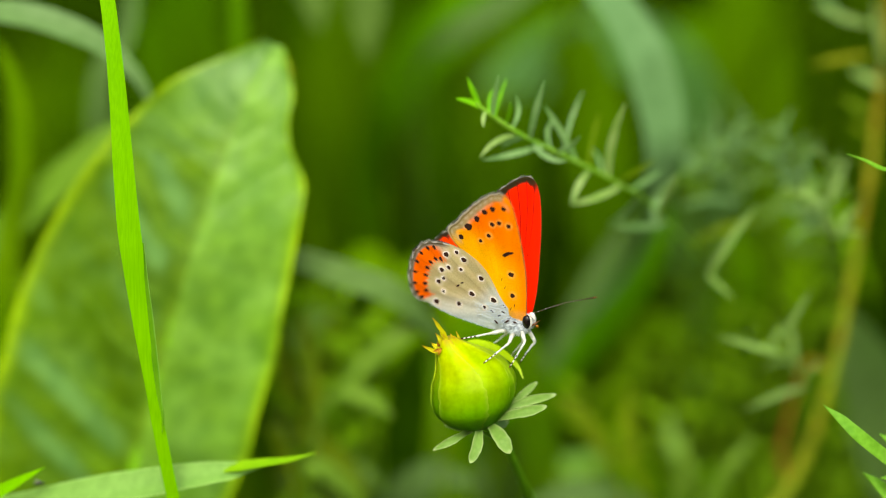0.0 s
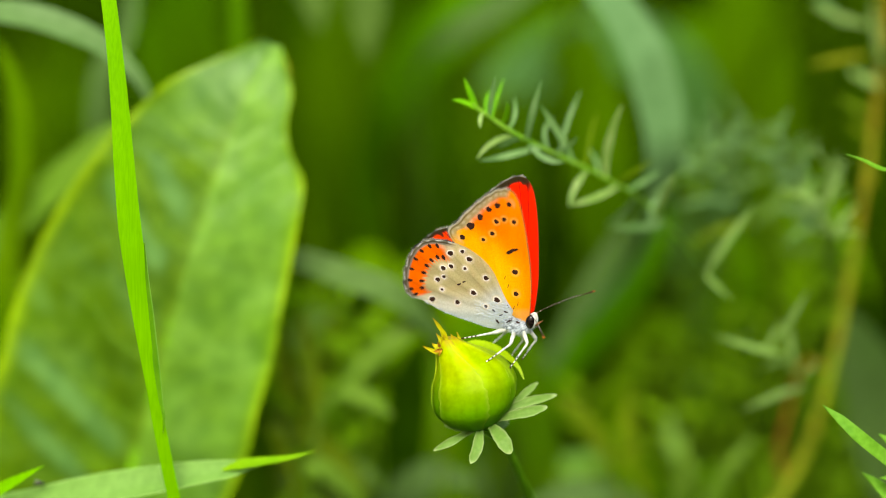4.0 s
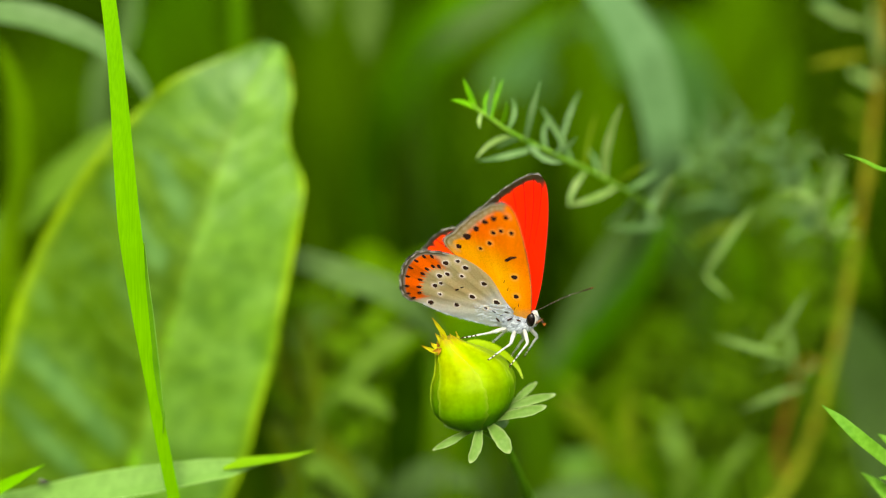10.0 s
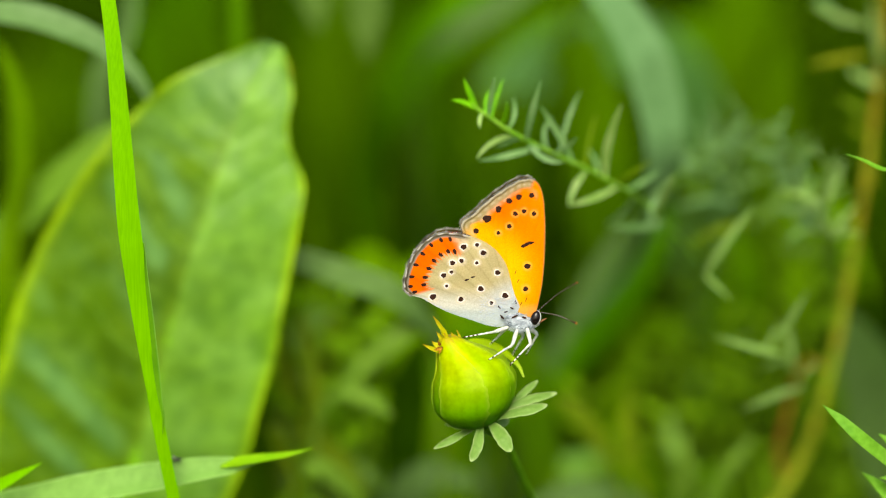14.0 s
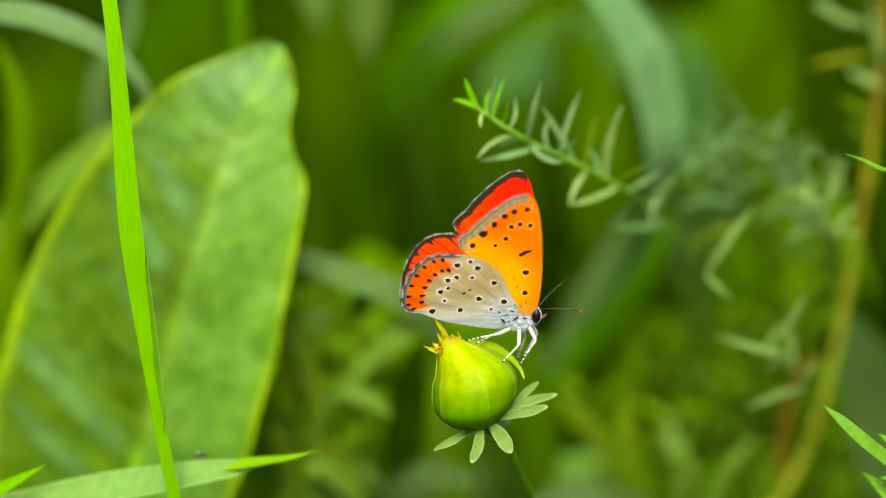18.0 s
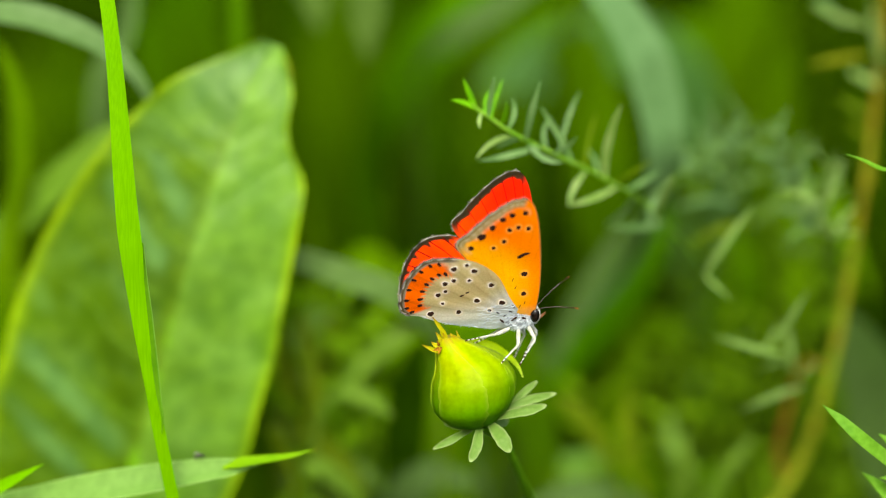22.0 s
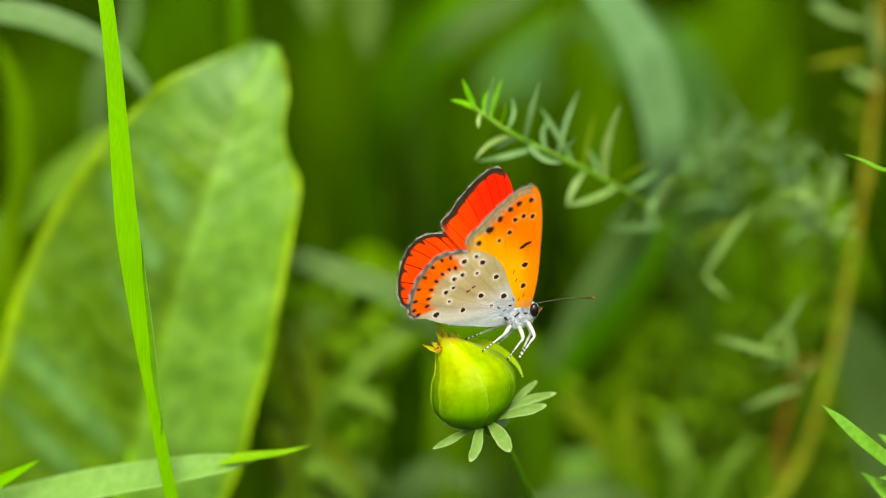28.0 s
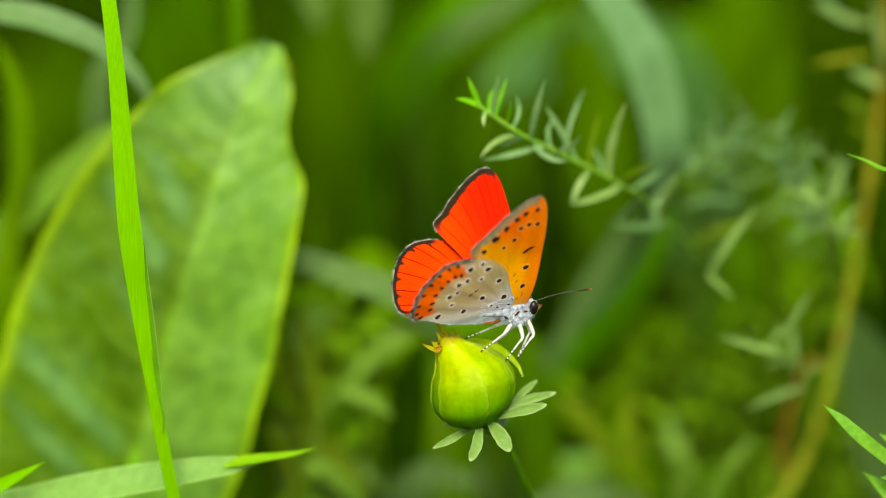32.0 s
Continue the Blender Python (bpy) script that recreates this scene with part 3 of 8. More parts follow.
def build_bud():
    base = (34, 42, 0)
    plant = thing("flower_bud", base, "swollen yellow-green flower bud with small spreading bracts on a thin stalk", "flower bud")
    axis = unit((-0.12, 0, 1))
    a = unit(np.cross(axis, (0, 1, 0)))
    b = np.cross(axis, a)
    length = np.linalg.norm(BUD_TOP - BUD_FOOT)

    # the middle line and girth from foot to neck
    mids = [(5.54, 1.00, 284.77), (4.92, 1.00, 285.17), (4.14, 0.50, 286.20), (4.05, 0.00, 288.02), (4.20, 0.00, 289.77), (4.27, 0.00, 291.51), (4.12, 0.00, 293.25), (3.58, 0.00, 294.67), (2.36, 0.00, 295.93), (1.29, -0.50, 297.00), (0.53, -1.00, 298.07)]
    girth = (0.5, 1.9, 3.6, 5.1, 5.62, 5.65, 5.05, 4.35, 3.15, 2.0, 1.1)
    centre = spline(mids, 8)
    rad = spline([(r, 0, 0) for r in girth], 8)[:, 0]

    def point(s, turn, grow=0.0):
        k = s * (len(centre) - 1)
        i = min(len(centre) - 2, int(k))
        c = centre[i] + (centre[i + 1] - centre[i]) * (k - i)
        r = rad[i] + (rad[i + 1] - rad[i]) * (k - i)
        return c + (a * math.cos(turn) + b * math.sin(turn)) * (r + grow * min(1.0, r / 3.0))

    def tone(s, turn, edge=0.0):
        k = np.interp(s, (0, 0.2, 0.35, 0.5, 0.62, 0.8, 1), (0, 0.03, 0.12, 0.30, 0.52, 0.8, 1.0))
        # right side greener and darker, the bud's shaded side put into its colour
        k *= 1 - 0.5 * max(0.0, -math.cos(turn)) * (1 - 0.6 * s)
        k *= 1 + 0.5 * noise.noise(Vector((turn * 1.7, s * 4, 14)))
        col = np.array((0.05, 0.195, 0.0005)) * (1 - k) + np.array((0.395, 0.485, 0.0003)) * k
        streak = 1 + 0.05 * math.sin(turn * 22 + 3 * noise.noise(Vector((turn * 2, s * 3, 0)))) * (1 - s)
        col = col * streak * (1 + 0.24 * noise.noise(Vector((turn * 3, s * 5, 4))))
        col = col * (1 - 0.2 * edge) + np.array((0.34, 0.40, 0.05)) * 0.2 * edge
        if s > 0.9:
            r = min(1.0, (s - 0.9) / 0.1) * (0.5 + 0.5 * noise.noise(Vector((turn * 4, s * 9, 8))))
            col = col * (1 - r) + np.array((0.34, 0.13, 0.01)) * r
        return col

    ns, nt = 40, 48
    verts, tones, faces = [], [], []
    for i in range(ns):
        for j in range(nt):
            s, t = i / (ns - 1), 2 * math.pi * j / nt
            verts.append(point(s, t))
            tones.append(tone(s, t))
    for i in range(ns - 1):
        for j in range(nt):
            q = (j + 1) % nt
            faces.append((i * nt + j, (i + 1) * nt + j, (i + 1) * nt + q, i * nt + q))
    faces += [tuple(range(nt)), tuple((ns - 1) * nt + j for j in range(nt - 1, -1, -1))]
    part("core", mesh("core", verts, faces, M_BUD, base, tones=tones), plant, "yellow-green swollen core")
    # overlapping scales that wrap the bud
    for n_b, (mid, half, grow, top) in enumerate(((1.21, 0.62, 0.62, 1.0), (2.2, 0.66, 0.12, 0.99), (3.4, 0.8, 0.02, 0.97), (4.55, 0.7, 0.2, 0.98), (5.55, 0.7, 0.4, 1.0), (6.25, 0.62, 0.15, 0.99))):
        verts, tones, faces = [], [], []
        ns, nt = 34, 17
        for shell in (0, 1):
            for i in range(ns):
                s = 0.02 + (top - 0.02) * i / (ns - 1)
                narrow = np.interp(s, (0, 0.3, 0.6, 0.85, 1), (0.8, 1.0, 0.95, 0.8, 0.5))
                for j in range(nt):
                    v = -1 + 2 * j / (nt - 1)
                    t = mid + v * half * narrow + 0.10 * math.sin(s * 6 + n_b) + 0.09 * v * abs(v) ** 5 * noise.noise(Vector((s * 24, v, n_b + 40)))
                    g = grow * (1 - 0.4 * v * v) + 0.10 * max(0, abs(v) - 0.85) / 0.15 + 0.05 * noise.noise(Vector((s * 16, v, n_b)))
                    verts.append(point(s, t, g if shell == 0 else g - 0.16))
                    tones.append(tone(s, t, max(0, abs(v) - 0.85) / 0.15))
        top_n = ns * nt
        for i in range(ns - 1):
            for j in range(nt - 1):
                faces.append((i * nt + j, (i + 1) * nt + j, (i + 1) * nt + j + 1, i * nt + j + 1))
        faces += [tuple(top_n + k for k in q[::-1]) for q in faces]
        rim = [i * nt for i in range(ns)] + [(ns - 1) * nt + j for j in range(1, nt)] + [i * nt + nt - 1 for i in range(ns - 2, -1, -1)] + [j for j in range(nt - 2, 0, -1)]
        for p, q in zip(rim, rim[1:] + rim[:1]):
            faces.append((p, top_n + p, top_n + q, q))
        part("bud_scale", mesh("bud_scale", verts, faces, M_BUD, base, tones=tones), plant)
    # a loose scale that curls off behind the shoulder
    v, f, k = petal([(1.68, 1.50, 295.53), (4.14, 2.20, 296.29), (6.75, 2.60, 295.79), (8.91, 2.40, 294.50), (10.28, 1.80, 293.07), (10.88, 1.20, 291.81)], 1.9, (0.3, -0.5, 0.8), 0.3, 0.12, 0.12, True)
    part("loose_scale", mesh("loose_scale", v, f, M_BUD, base, tones=[np.array((0.26, 0.40, 0.003)) * (1 - q) + np.array((0.32, 0.45, 0.04)) * q for q in k]), plant, "thin yellow-green scale curling off the bud")
    # frayed yellow points at the top
    rng = random.Random(17)
    yellow, rust = np.array((0.44, 0.43, 0.004)), np.array((0.33, 0.17, 0.008))
    for tip, root, w in (((-1.35, -2.00, 301.04), (0.68, -1.00, 297.29), 0.9), ((-2.79, -2.00, 297.23), (0.00, -1.50, 295.93), 0.75), ((1.75, 0.00, 298.67), (2.13, 0.00, 297.10), 0.6), ((-0.98, -1.70, 298.87), (0.23, -1.60, 297.05), 0.9), ((0.00, -2.00, 298.79), (0.83, -1.60, 296.97), 1.1),
                         ((0.98, -1.00, 298.61), (1.14, -1.00, 296.89), 1.3), ((-1.59, -1.00, 297.44), (-0.15, -1.80, 296.64), 0.9), ((-0.31, 2.00, 298.24), (0.69, 1.00, 296.84), 1.2)):
        r, t = np.array(root), np.array(tip)
        m = r * 0.45 + t * 0.55 + np.array((rng.uniform(-0.1, 0.4), -0.2, rng.uniform(-0.3, 0.05)))
        v, f, k = petal([r, m, t], w, (rng.uniform(-0.6, 0.6), -1, 0.2), 0.5, 0.14, 0.25, True)
        part("frayed_point", mesh("frayed_point", v, f, M_BRACT, base, tones=[yellow * (1 - q) + rust * q for q in k]), plant, "withered yellow point with a rusty tip")
    for tip, root, w in (((-1.35, -2.80, 296.67), (-0.45, -2.60, 296.85), 0.55), ((-0.68, -2.80, 296.04), (-0.23, -2.60, 297.08), 0.4), ((0.98, -2.70, 296.33), (1.13, -2.20, 297.21), 0.35), ((-0.83, -2.40, 297.88), (-0.45, -2.40, 297.18), 0.4)):
        v, f, k = petal([np.array(root), (np.array(root) + np.array(tip)) / 2 + np.array((0, -0.12, 0)), np.array(tip)], w, (0, -1, 0.3), 0.4, 0.1, 0.3, True)
        part("dry_scrap", mesh("dry_scrap", v, f, M_SCRAP, base), plant, "rusty brown dry scrap")
    # spreading bracts under the bud
    for tip, mid, root, w in (((-1.37, -3.00, 282.98), (1.22, -2.20, 284.08), (4.14, 0.00, 285.00), 1.0), ((3.63, -5.00, 281.80), (4.54, -4.00, 283.69), (5.03, -1.50, 285.77), 1.5), ((8.98, -5.00, 283.14), (7.86, -4.00, 284.88), (6.40, -1.50, 286.09), 2.0), ((14.02, -1.00, 288.55), (11.09, -2.00, 288.06), (7.33, -1.00, 286.81), 1.4),
                              ((15.47, 2.00, 289.36), (11.82, 1.00, 288.77), (7.74, 0.50, 287.40), 1.2), ((12.93, 4.00, 290.55), (11.27, 3.00, 289.39), (9.09, 2.00, 287.44), 0.95), ((0.16, 4.00, 284.42), (2.40, 3.00, 284.32), (4.71, 2.00, 284.63), 0.9), ((9.15, 8.00, 283.79), (7.80, 5.00, 284.28), (6.25, 2.00, 284.79), 1.5)):
        t, m, r = np.array(tip), np.array(mid), np.array(root)
        v, f, k = petal([r, r * 0.5 + m * 0.5 + np.array((0, -0.1, 0.1)), m, m * 0.45 + t * 0.55, t], w, (0.1, -0.95, 0.3), 0.22, 0.16, 0.16)
        part("bract", mesh("bract", v, f, M_BRACT, base, tones=[np.array((0.135, 0.255, 0.04)) * (1 - q) + np.array((0.31, 0.40, 0.16)) * q for q in k]), plant)
    v, f = tube([base, (33, 36, 110), (29, 27, 200), (15.34, 34.00, 259.21), (12.94, 24.00, 267.00), (11.06, 15.00, 273.48), (9.58, 8.00, 278.60), (8.24, 3.50, 282.31), BUD_FOOT + axis * 0.6], [1.0, 0.9, 0.7, 0.6, 0.55, 0.52, 0.55, 0.6, 1.4], 10, 8)
    part("stalk", mesh("stalk", v, f, M_BUD_STEM, base), plant, "thin green stalk")
    return plant


flower_bud = build_bud()


# ---- the butterfly ----
# Wings lie in the x-z plane of their own space: x to the head, z away from the body; side -1 is the right wing, 1 the left.
FORE = [(2.1, -0.6), (2.85, 2.6), (3.2, 5.8), (3.3, 8.9), (3.25, 12.1), (3.0, 15.2), (2.65, 16.9), (2.1, 18.0), (1.25, 18.5), (0.05, 18.4), (-1.55, 17.6), (-3.1, 16.55), (-4.9, 15.05), (-6.5, 13.4), (-7.9, 11.7), (-4.9, 6.8), (-1.9, 2.0), (0.8, -0.7)]
HIND = [(0.2, 0.0), (-0.7, 3.2), (-1.6, 6.7), (-2.7, 8.6), (-4.1, 9.9), (-5.6, 10.65), (-7.5, 11.25), (-9.4, 11.4), (-10.9, 11.1), (-12.4, 10.2), (-13.7, 8.7), (-14.7, 6.8), (-15.3, 4.7), (-15.3, 3.2), (-14.6, 2.4), (-12.8, 1.9), (-10.9, 0.8), (-8.7, -0.25), (-6.4, -1.05), (-4.1, -1.85), (-1.9, -1.9)]
FORE_MARGIN, HIND_MARGIN = (7.6, 14.2), (5.5, 14.3)
FORE_SPOTS = [(-0.78, 13.73, 0.36), (0.36, 14.11, 0.36), (1.68, 13.78, 0.38), (-1.54, 12.0, 0.36), (-2.95, 11.04, 0.3), (1.3, 16.27, 0.42), (-0.34, 16.02, 0.45), (-1.63, 15.48, 0.45), (-2.96, 14.29, 0.54), (-4.48, 12.98, 0.6), (-5.87, 11.25, 0.42), (1.0, 6.48, 0.44), (0.84, 3.39, 0.42)]
HIND_SPOTS = [(-2.81, 5.83, 0.4), (-5.05, 3.52, 0.42), (-1.81, 2.56, 0.46), (-3.64, 1.49, 0.32), (-4.7, 8.64, 0.42), (-7.3, 9.47, 0.42), (-5.53, 9.75, 0.32), (-8.79, 7.19, 0.4), (-7.59, 7.49, 0.38), (-5.57, 7.25, 0.28), (-9.98, 5.36, 0.38), (-8.93, 5.89, 0.28), (-11.42, 2.21, 0.5), (-7.71, 1.97, 0.42), (-9.6, 3.9, 0.26)]


def closed_spline(points, per):
    p = np.array(points, dtype=float)
    n = len(p)
    out = []
    for i in range(n):
        a, b, c, d = p[i - 1], p[i], p[(i + 1) % n], p[(i + 2) % n]
        for k in range(per):
            t = k / per
            out.append(0.5 * (2 * b + (c - a) * t + (2 * a - 5 * b + 4 * c - d) * t * t + (3 * b - a - 3 * c + d) * t ** 3))
    return np.array(out)


def blend(a, b, k):
    return np.array(a) * (1 - k) + np.array(b) * k


ORANGE, ORANGE_EDGE, RED = (0.92, 0.22, 0.001), (0.92, 0.105, 0.001), (0.90, 0.006, 0.0006)
BEIGE, CREAM, BLUEWHITE, DUST, BLACK = (0.43, 0.40, 0.19), (0.60, 0.55, 0.37), (0.46, 0.545, 0.57), (0.25, 0.24, 0.105), (0.014, 0.011, 0.008)


def wing_bend(u, w, fore):
    """How far the wing bulges outwards, mm."""
    if fore:
        return 0.35 * math.sin(min(1.0, max(0.0, w / 19)) * math.pi) + 0.05 * math.sin(u * 2.2) + 0.85 * fade(9 - w, 0, 9)
    r = min(1.0, math.hypot(u, w) / 15)
    return 0.25 + 0.55 * fade(7 - math.hypot(u, w), 0, 6.5) + 0.55 * math.sin(r * math.pi) + 0.06 * math.sin(math.atan2(w, -u) * 22) * r


def streaks(u, w, fore):
    """Veins that fan out from the wing's root: 1 on a vein, 0 between."""
    ang = math.atan2(w + 0.5, u + (1.0 if fore else 0.5))
    k = (ang * (9.0 if fore else 6.5)) % 1.0
    return math.exp(-(min(k, 1 - k) / 0.09) ** 2)


def tone_under(u, w, d, m, s, fore):
    if fore:
        col = blend(ORANGE, ORANGE_EDGE, 0.75 * fade(w, 8.5, 16) * fade(-u, -2.8, 4))
        col = blend(col, (0.92, 0.46, 0.003), 0.95 * fade(-u, -3.8, 1.2) * fade(12.5 - w - 0.6 * u, 0, 6))
        col = blend(col, (0.50, 0.36, 0.14), 0.35 * fade(1.5 - w, 0, 1.2))
        for x, z, r in FORE_SPOTS[:5] + FORE_SPOTS[11:]:
            col = blend(col, (0.92, 0.50, 0.08), 0.45 * fade(r + 0.32 - math.hypot(u - x, w - z), 0, 0.25))
        for x, z, r in FORE_SPOTS[5:11]:
            h = math.hypot(u - x, w - z)
            col = blend(col, CREAM, (0.2 if x > 1 else 0.6) * fade(r + 0.6 - h, 0, 0.5) * fade(1.9 - d, 0, 0.7))
        grey = blend(DUST, CREAM, 0.16 * (0.5 + 0.5 * math.sin(s * 9)))
        col = blend(col, grey, m * fade(1.5 - d, 0, 0.4) * 0.9)
        col = blend(col, CREAM, 0.55 * m * fade(0.95 - d, 0, 0.15) * fade(d, 0.55, 0.7) * (0.5 + 0.5 * math.sin(s * 11)))
        col = blend(col, (0.05, 0.042, 0.03), m * fade(0.55 - d, 0, 0.1) * fade(d, 0.28, 0.36) * 0.85)
        col = blend(col, (0.40, 0.38, 0.28), m * fade(0.30 - d, 0, 0.1))
        col = blend(col, (0.22, 0.13, 0.04), (1 - m) * fade(0.26 - d, 0, 0.2))
        return col * (1 - 0.07 * streaks(u, w, True))
    col = blend(BEIGE, (0.45, 0.405, 0.19), 0.5 * fade(w, 4, 9))
    col = blend(col, (0.56, 0.595, 0.51), 0.95 * fade(4.2 - w, 0, 3.2))
    col = blend(col, BLUEWHITE, max(0.75 * fade(1.4 - w, 0, 2.0), 0.9 * fade(6.2 - math.hypot(u, w), 0, 3.8)))
    low = fade(w, 2.0, 2.7)
    col = blend(col, (0.92, 0.135, 0.001), m * low * fade(d, 0.6, 0.72) * fade(3.3 - d + 0.35 * math.sin(s * 13), 0, 0.35) * fade(s, 5.7, 7.0))
    col = blend(col, CREAM, 0.45 * m * fade(s, 4.6, 5.5) * fade(7.2 - s, 0, 0.8) * fade(1.6 - d, 0, 0.5))
    for x, z, r in HIND_SPOTS:
        h = math.hypot(u - x, w - z)
        if h < 1.2:
            col = blend(col, (0.66, 0.60, 0.46), 0.5 * fade(r + 0.5 - h, 0, 0.3))
    col = blend(col, (0.24, 0.225, 0.16), m * fade(0.78 - d, 0, 0.12))
    col = blend(col, (0.04, 0.035, 0.028), m * fade(0.52 - d, 0, 0.1) * fade(d, 0.2, 0.28))
    col = blend(col, blend((0.55, 0.53, 0.45), (0.07, 0.06, 0.05), fade(math.sin(s * 6.4), 0.2, 0.7)), m * fade(0.24 - d, 0, 0.08))
    return col * (1 - 0.15 * streaks(u, w, False) * fade(math.hypot(u, w), 3, 7) * fade(w, 0.5, 2.5) - 0.05 * streaks(u, w, False))


def tone_upper(u, w, d, m, s, fore):
    col = blend(RED, (0.92, 0.055, 0.001), 0.7 * fade(-u, 0, 7))
    col = col * (1 + 0.08 * math.sin(u * 9 + w * 4))
    ray = math.atan2(w + 0.5, u + 0.8)
    col = col * (1 - 0.22 * max(0.0, math.sin(ray * 46 + 2 * math.sin(ray * 17))) * fade(math.hypot(u, w), 5, 14))
    width = 0.95 + 0.22 * streaks(u, w, True) if fore else 0.62 + 0.75 * streaks(u, w, False)
    col = blend(col, BLACK, m * fade(width - d, 0, 0.16))
    if not fore:
        col = blend(col, (0.05, 0.02, 0.01), 0.8 * fade(1.2 - w, 0, 1.5))
    return blend(col, (0.12, 0.02, 0.01), (1 - m) * fade(0.2 - d, 0, 0.15) * 0.8)


def build_wing(parent, fore, side):
    name = "forewing" if fore else "hindwing"
    ctrl, span = (FORE, FORE_MARGIN) if fore else (HIND, HIND_MARGIN)
    per = 11
    rim = closed_spline(ctrl, per)
    wob = np.array([0.10 * math.sin(i * 2 * math.pi / per) for i in range(len(rim))])
    mid = np.array((-1.0, 10.0)) if fore else np.array((-7.2, 5.0))
    nr, nt = 38, len(rim)
    rs = 1 - (1 - np.linspace(0.02, 1, nr)) ** 1.35
    verts, tones, faces, fm = [], [], [], []
    for shell in (0, 1):
        for r in rs:
            for j in range(nt):
                s = j / per
                edge = rim[j] - mid
                reach = np.linalg.norm(edge)
                m = fade(s, span[0] - 0.3, span[0] + 0.5) * fade(span[1] + 0.3 - s, 0, 0.7)
                q = mid + edge * r * (1 + wob[j] / reach * m * fade(r, 0.9, 1.0))
                d = (1 - r) * reach
                u, w = float(q[0]), float(q[1])
                y = wing_bend(u, w, fore)
                thin = 0.05 * (1 - 0.7 * fade(r, 0.9, 1.0))
                verts.append((u, side * (y + (thin if shell == 0 else -thin)), w))
                wide = fade(s, span[0] - 1.8, span[0] - 0.6) * fade(span[1] + 0.3 - s, 0, 0.7)
                tones.append(tone_under(u, w, d, m, s, fore) if shell == 0 else tone_upper(u, w, d, wide if fore else m, s, fore))
    n1 = nr * nt
    for shell in (0, 1):
        o = shell * n1
        flip = (shell == 0) == (side < 0)
        for i in range(nr - 1):
            for j in range(nt):
                q = (j + 1) % nt
                f = (o + i * nt + j, o + (i + 1) * nt + j, o + (i + 1) * nt + q, o + i * nt + q)
                faces.append(f if flip else f[::-1])
        cap = tuple(o + j for j in range(nt))
        faces.append(cap[::-1] if flip else cap)
    for j in range(nt):
        q = (j + 1) % nt
        f = ((nr - 1) * nt + j, n1 + (nr - 1) * nt + j, n1 + (nr - 1) * nt + q, (nr - 1) * nt + q)
        faces.append(f if side < 0 else f[::-1])
    label = ("orange underside with black spots, scarlet upper side with a black border" if fore else "grey-beige underside with black spots and an orange band, scarlet upper side")
    wing = part(name, mesh(name, verts, faces, M_WING, tones=np.clip(tones, 0.001, 0.97)), parent, label)

    def spot(u, w, r, stretch=1.0, turn=0.0, nm="spot", halo=0.0):
        y = wing_bend(u, w, fore) + 0.075
        mt = Matrix.Translation((u * 0.001, side * y * 0.001, w * 0.001)) @ Matrix.Rotation(radians(turn), 4, "Y")
        part(nm, SPOT, wing, "", mt @ Matrix.Diagonal((r * stretch, 0.5, r, 1)))
        if halo:
            part("spot_ring", SPOT_RING, wing, "", mt @ Matrix.Translation((0, -side * 0.000012, 0)) @ Matrix.Diagonal((r * stretch + halo, 0.5, r + halo, 1)))

    rng = random.Random(5 + (1 if fore else 0))
    if fore:
        for u, w, r in FORE_SPOTS:
            spot(u, w, r * 0.86, rng.uniform(0.9, 1.2), rng.uniform(-40, 40))
        spot(0.62, 9.42, 0.24, 2.5, -27, "bar")
        spot(1.2, 9.72, 0.21, 2.9, -10, "bar")
        for u, w, turn in ((0.3, 1.3, 62), (0.95, 1.9, 72), (-0.2, 4.4, 66), (-0.55, 5.6, 70)):
            spot(u, w, 0.045, 7.5, -turn, "bar")
    else:
        for u, w, r in HIND_SPOTS:
            spot(u, w, r * 0.86, rng.uniform(0.9, 1.15), rng.uniform(-40, 40), "spot", 0.17)
        for u, w, turn in ((-0.9, 0.7, 30), (-1.7, 0.2, -20), (-2.6, 0.9, 50), (-0.4, 1.6, 70)):
            spot(u, w, 0.12, 2.4, turn, "bar")
        spot(-6.9, 4.8, 0.13, 2.6, -20, "bar")
        spot(-6.1, 5.2, 0.11, 2.6, -15, "bar")
        for k in range(8):
            s = 7.0 + k * 0.98
            e = rim[int(s * per)]
            inward = unit(mid - e)
            for depth, r in ((1.0, 0.22), (2.8, 0.23)):
                if depth > 1 and k > 6:
                    continue
                c = e + inward * depth
                spot(c[0], c[1], r, 1.75, math.degrees(math.atan2(-inward[1], inward[0])))
    # dark veins on the upper side
    root = np.array((0.9, 0.4)) if fore else np.array((-0.5, 0.6))
    stops = (7.2, 8.6, 9.6, 10.6, 11.6, 12.6, 13.6) if fore else (5.2, 6.6, 7.8, 9.0, 10.2, 11.4, 12.6, 13.6)
    for s in stops:
        e = rim[int(s * per)]
        a, b = root + (e - root) * (0.52 + 0.1 * math.sin(s * 5)), root + (e - root) * 0.97
        pts = []
        for k in range(7):
            c = a + (b - a) * k / 6
            pts.append((c[0] + 0.25 * math.sin(k / 6 * math.pi), side * (wing_bend(c[0], c[1], fore) - 0.045), c[1]))
        v, f = tube(pts, [0.02, 0.045, 0.06] if fore else [0.02, 0.06, 0.09], 5, 3)
        part("vein", mesh("vein", v, f, M_VEIN), wing)
    # pale hair fringe along the outer edge
    v, f = [], []
    rng = random.Random(9)
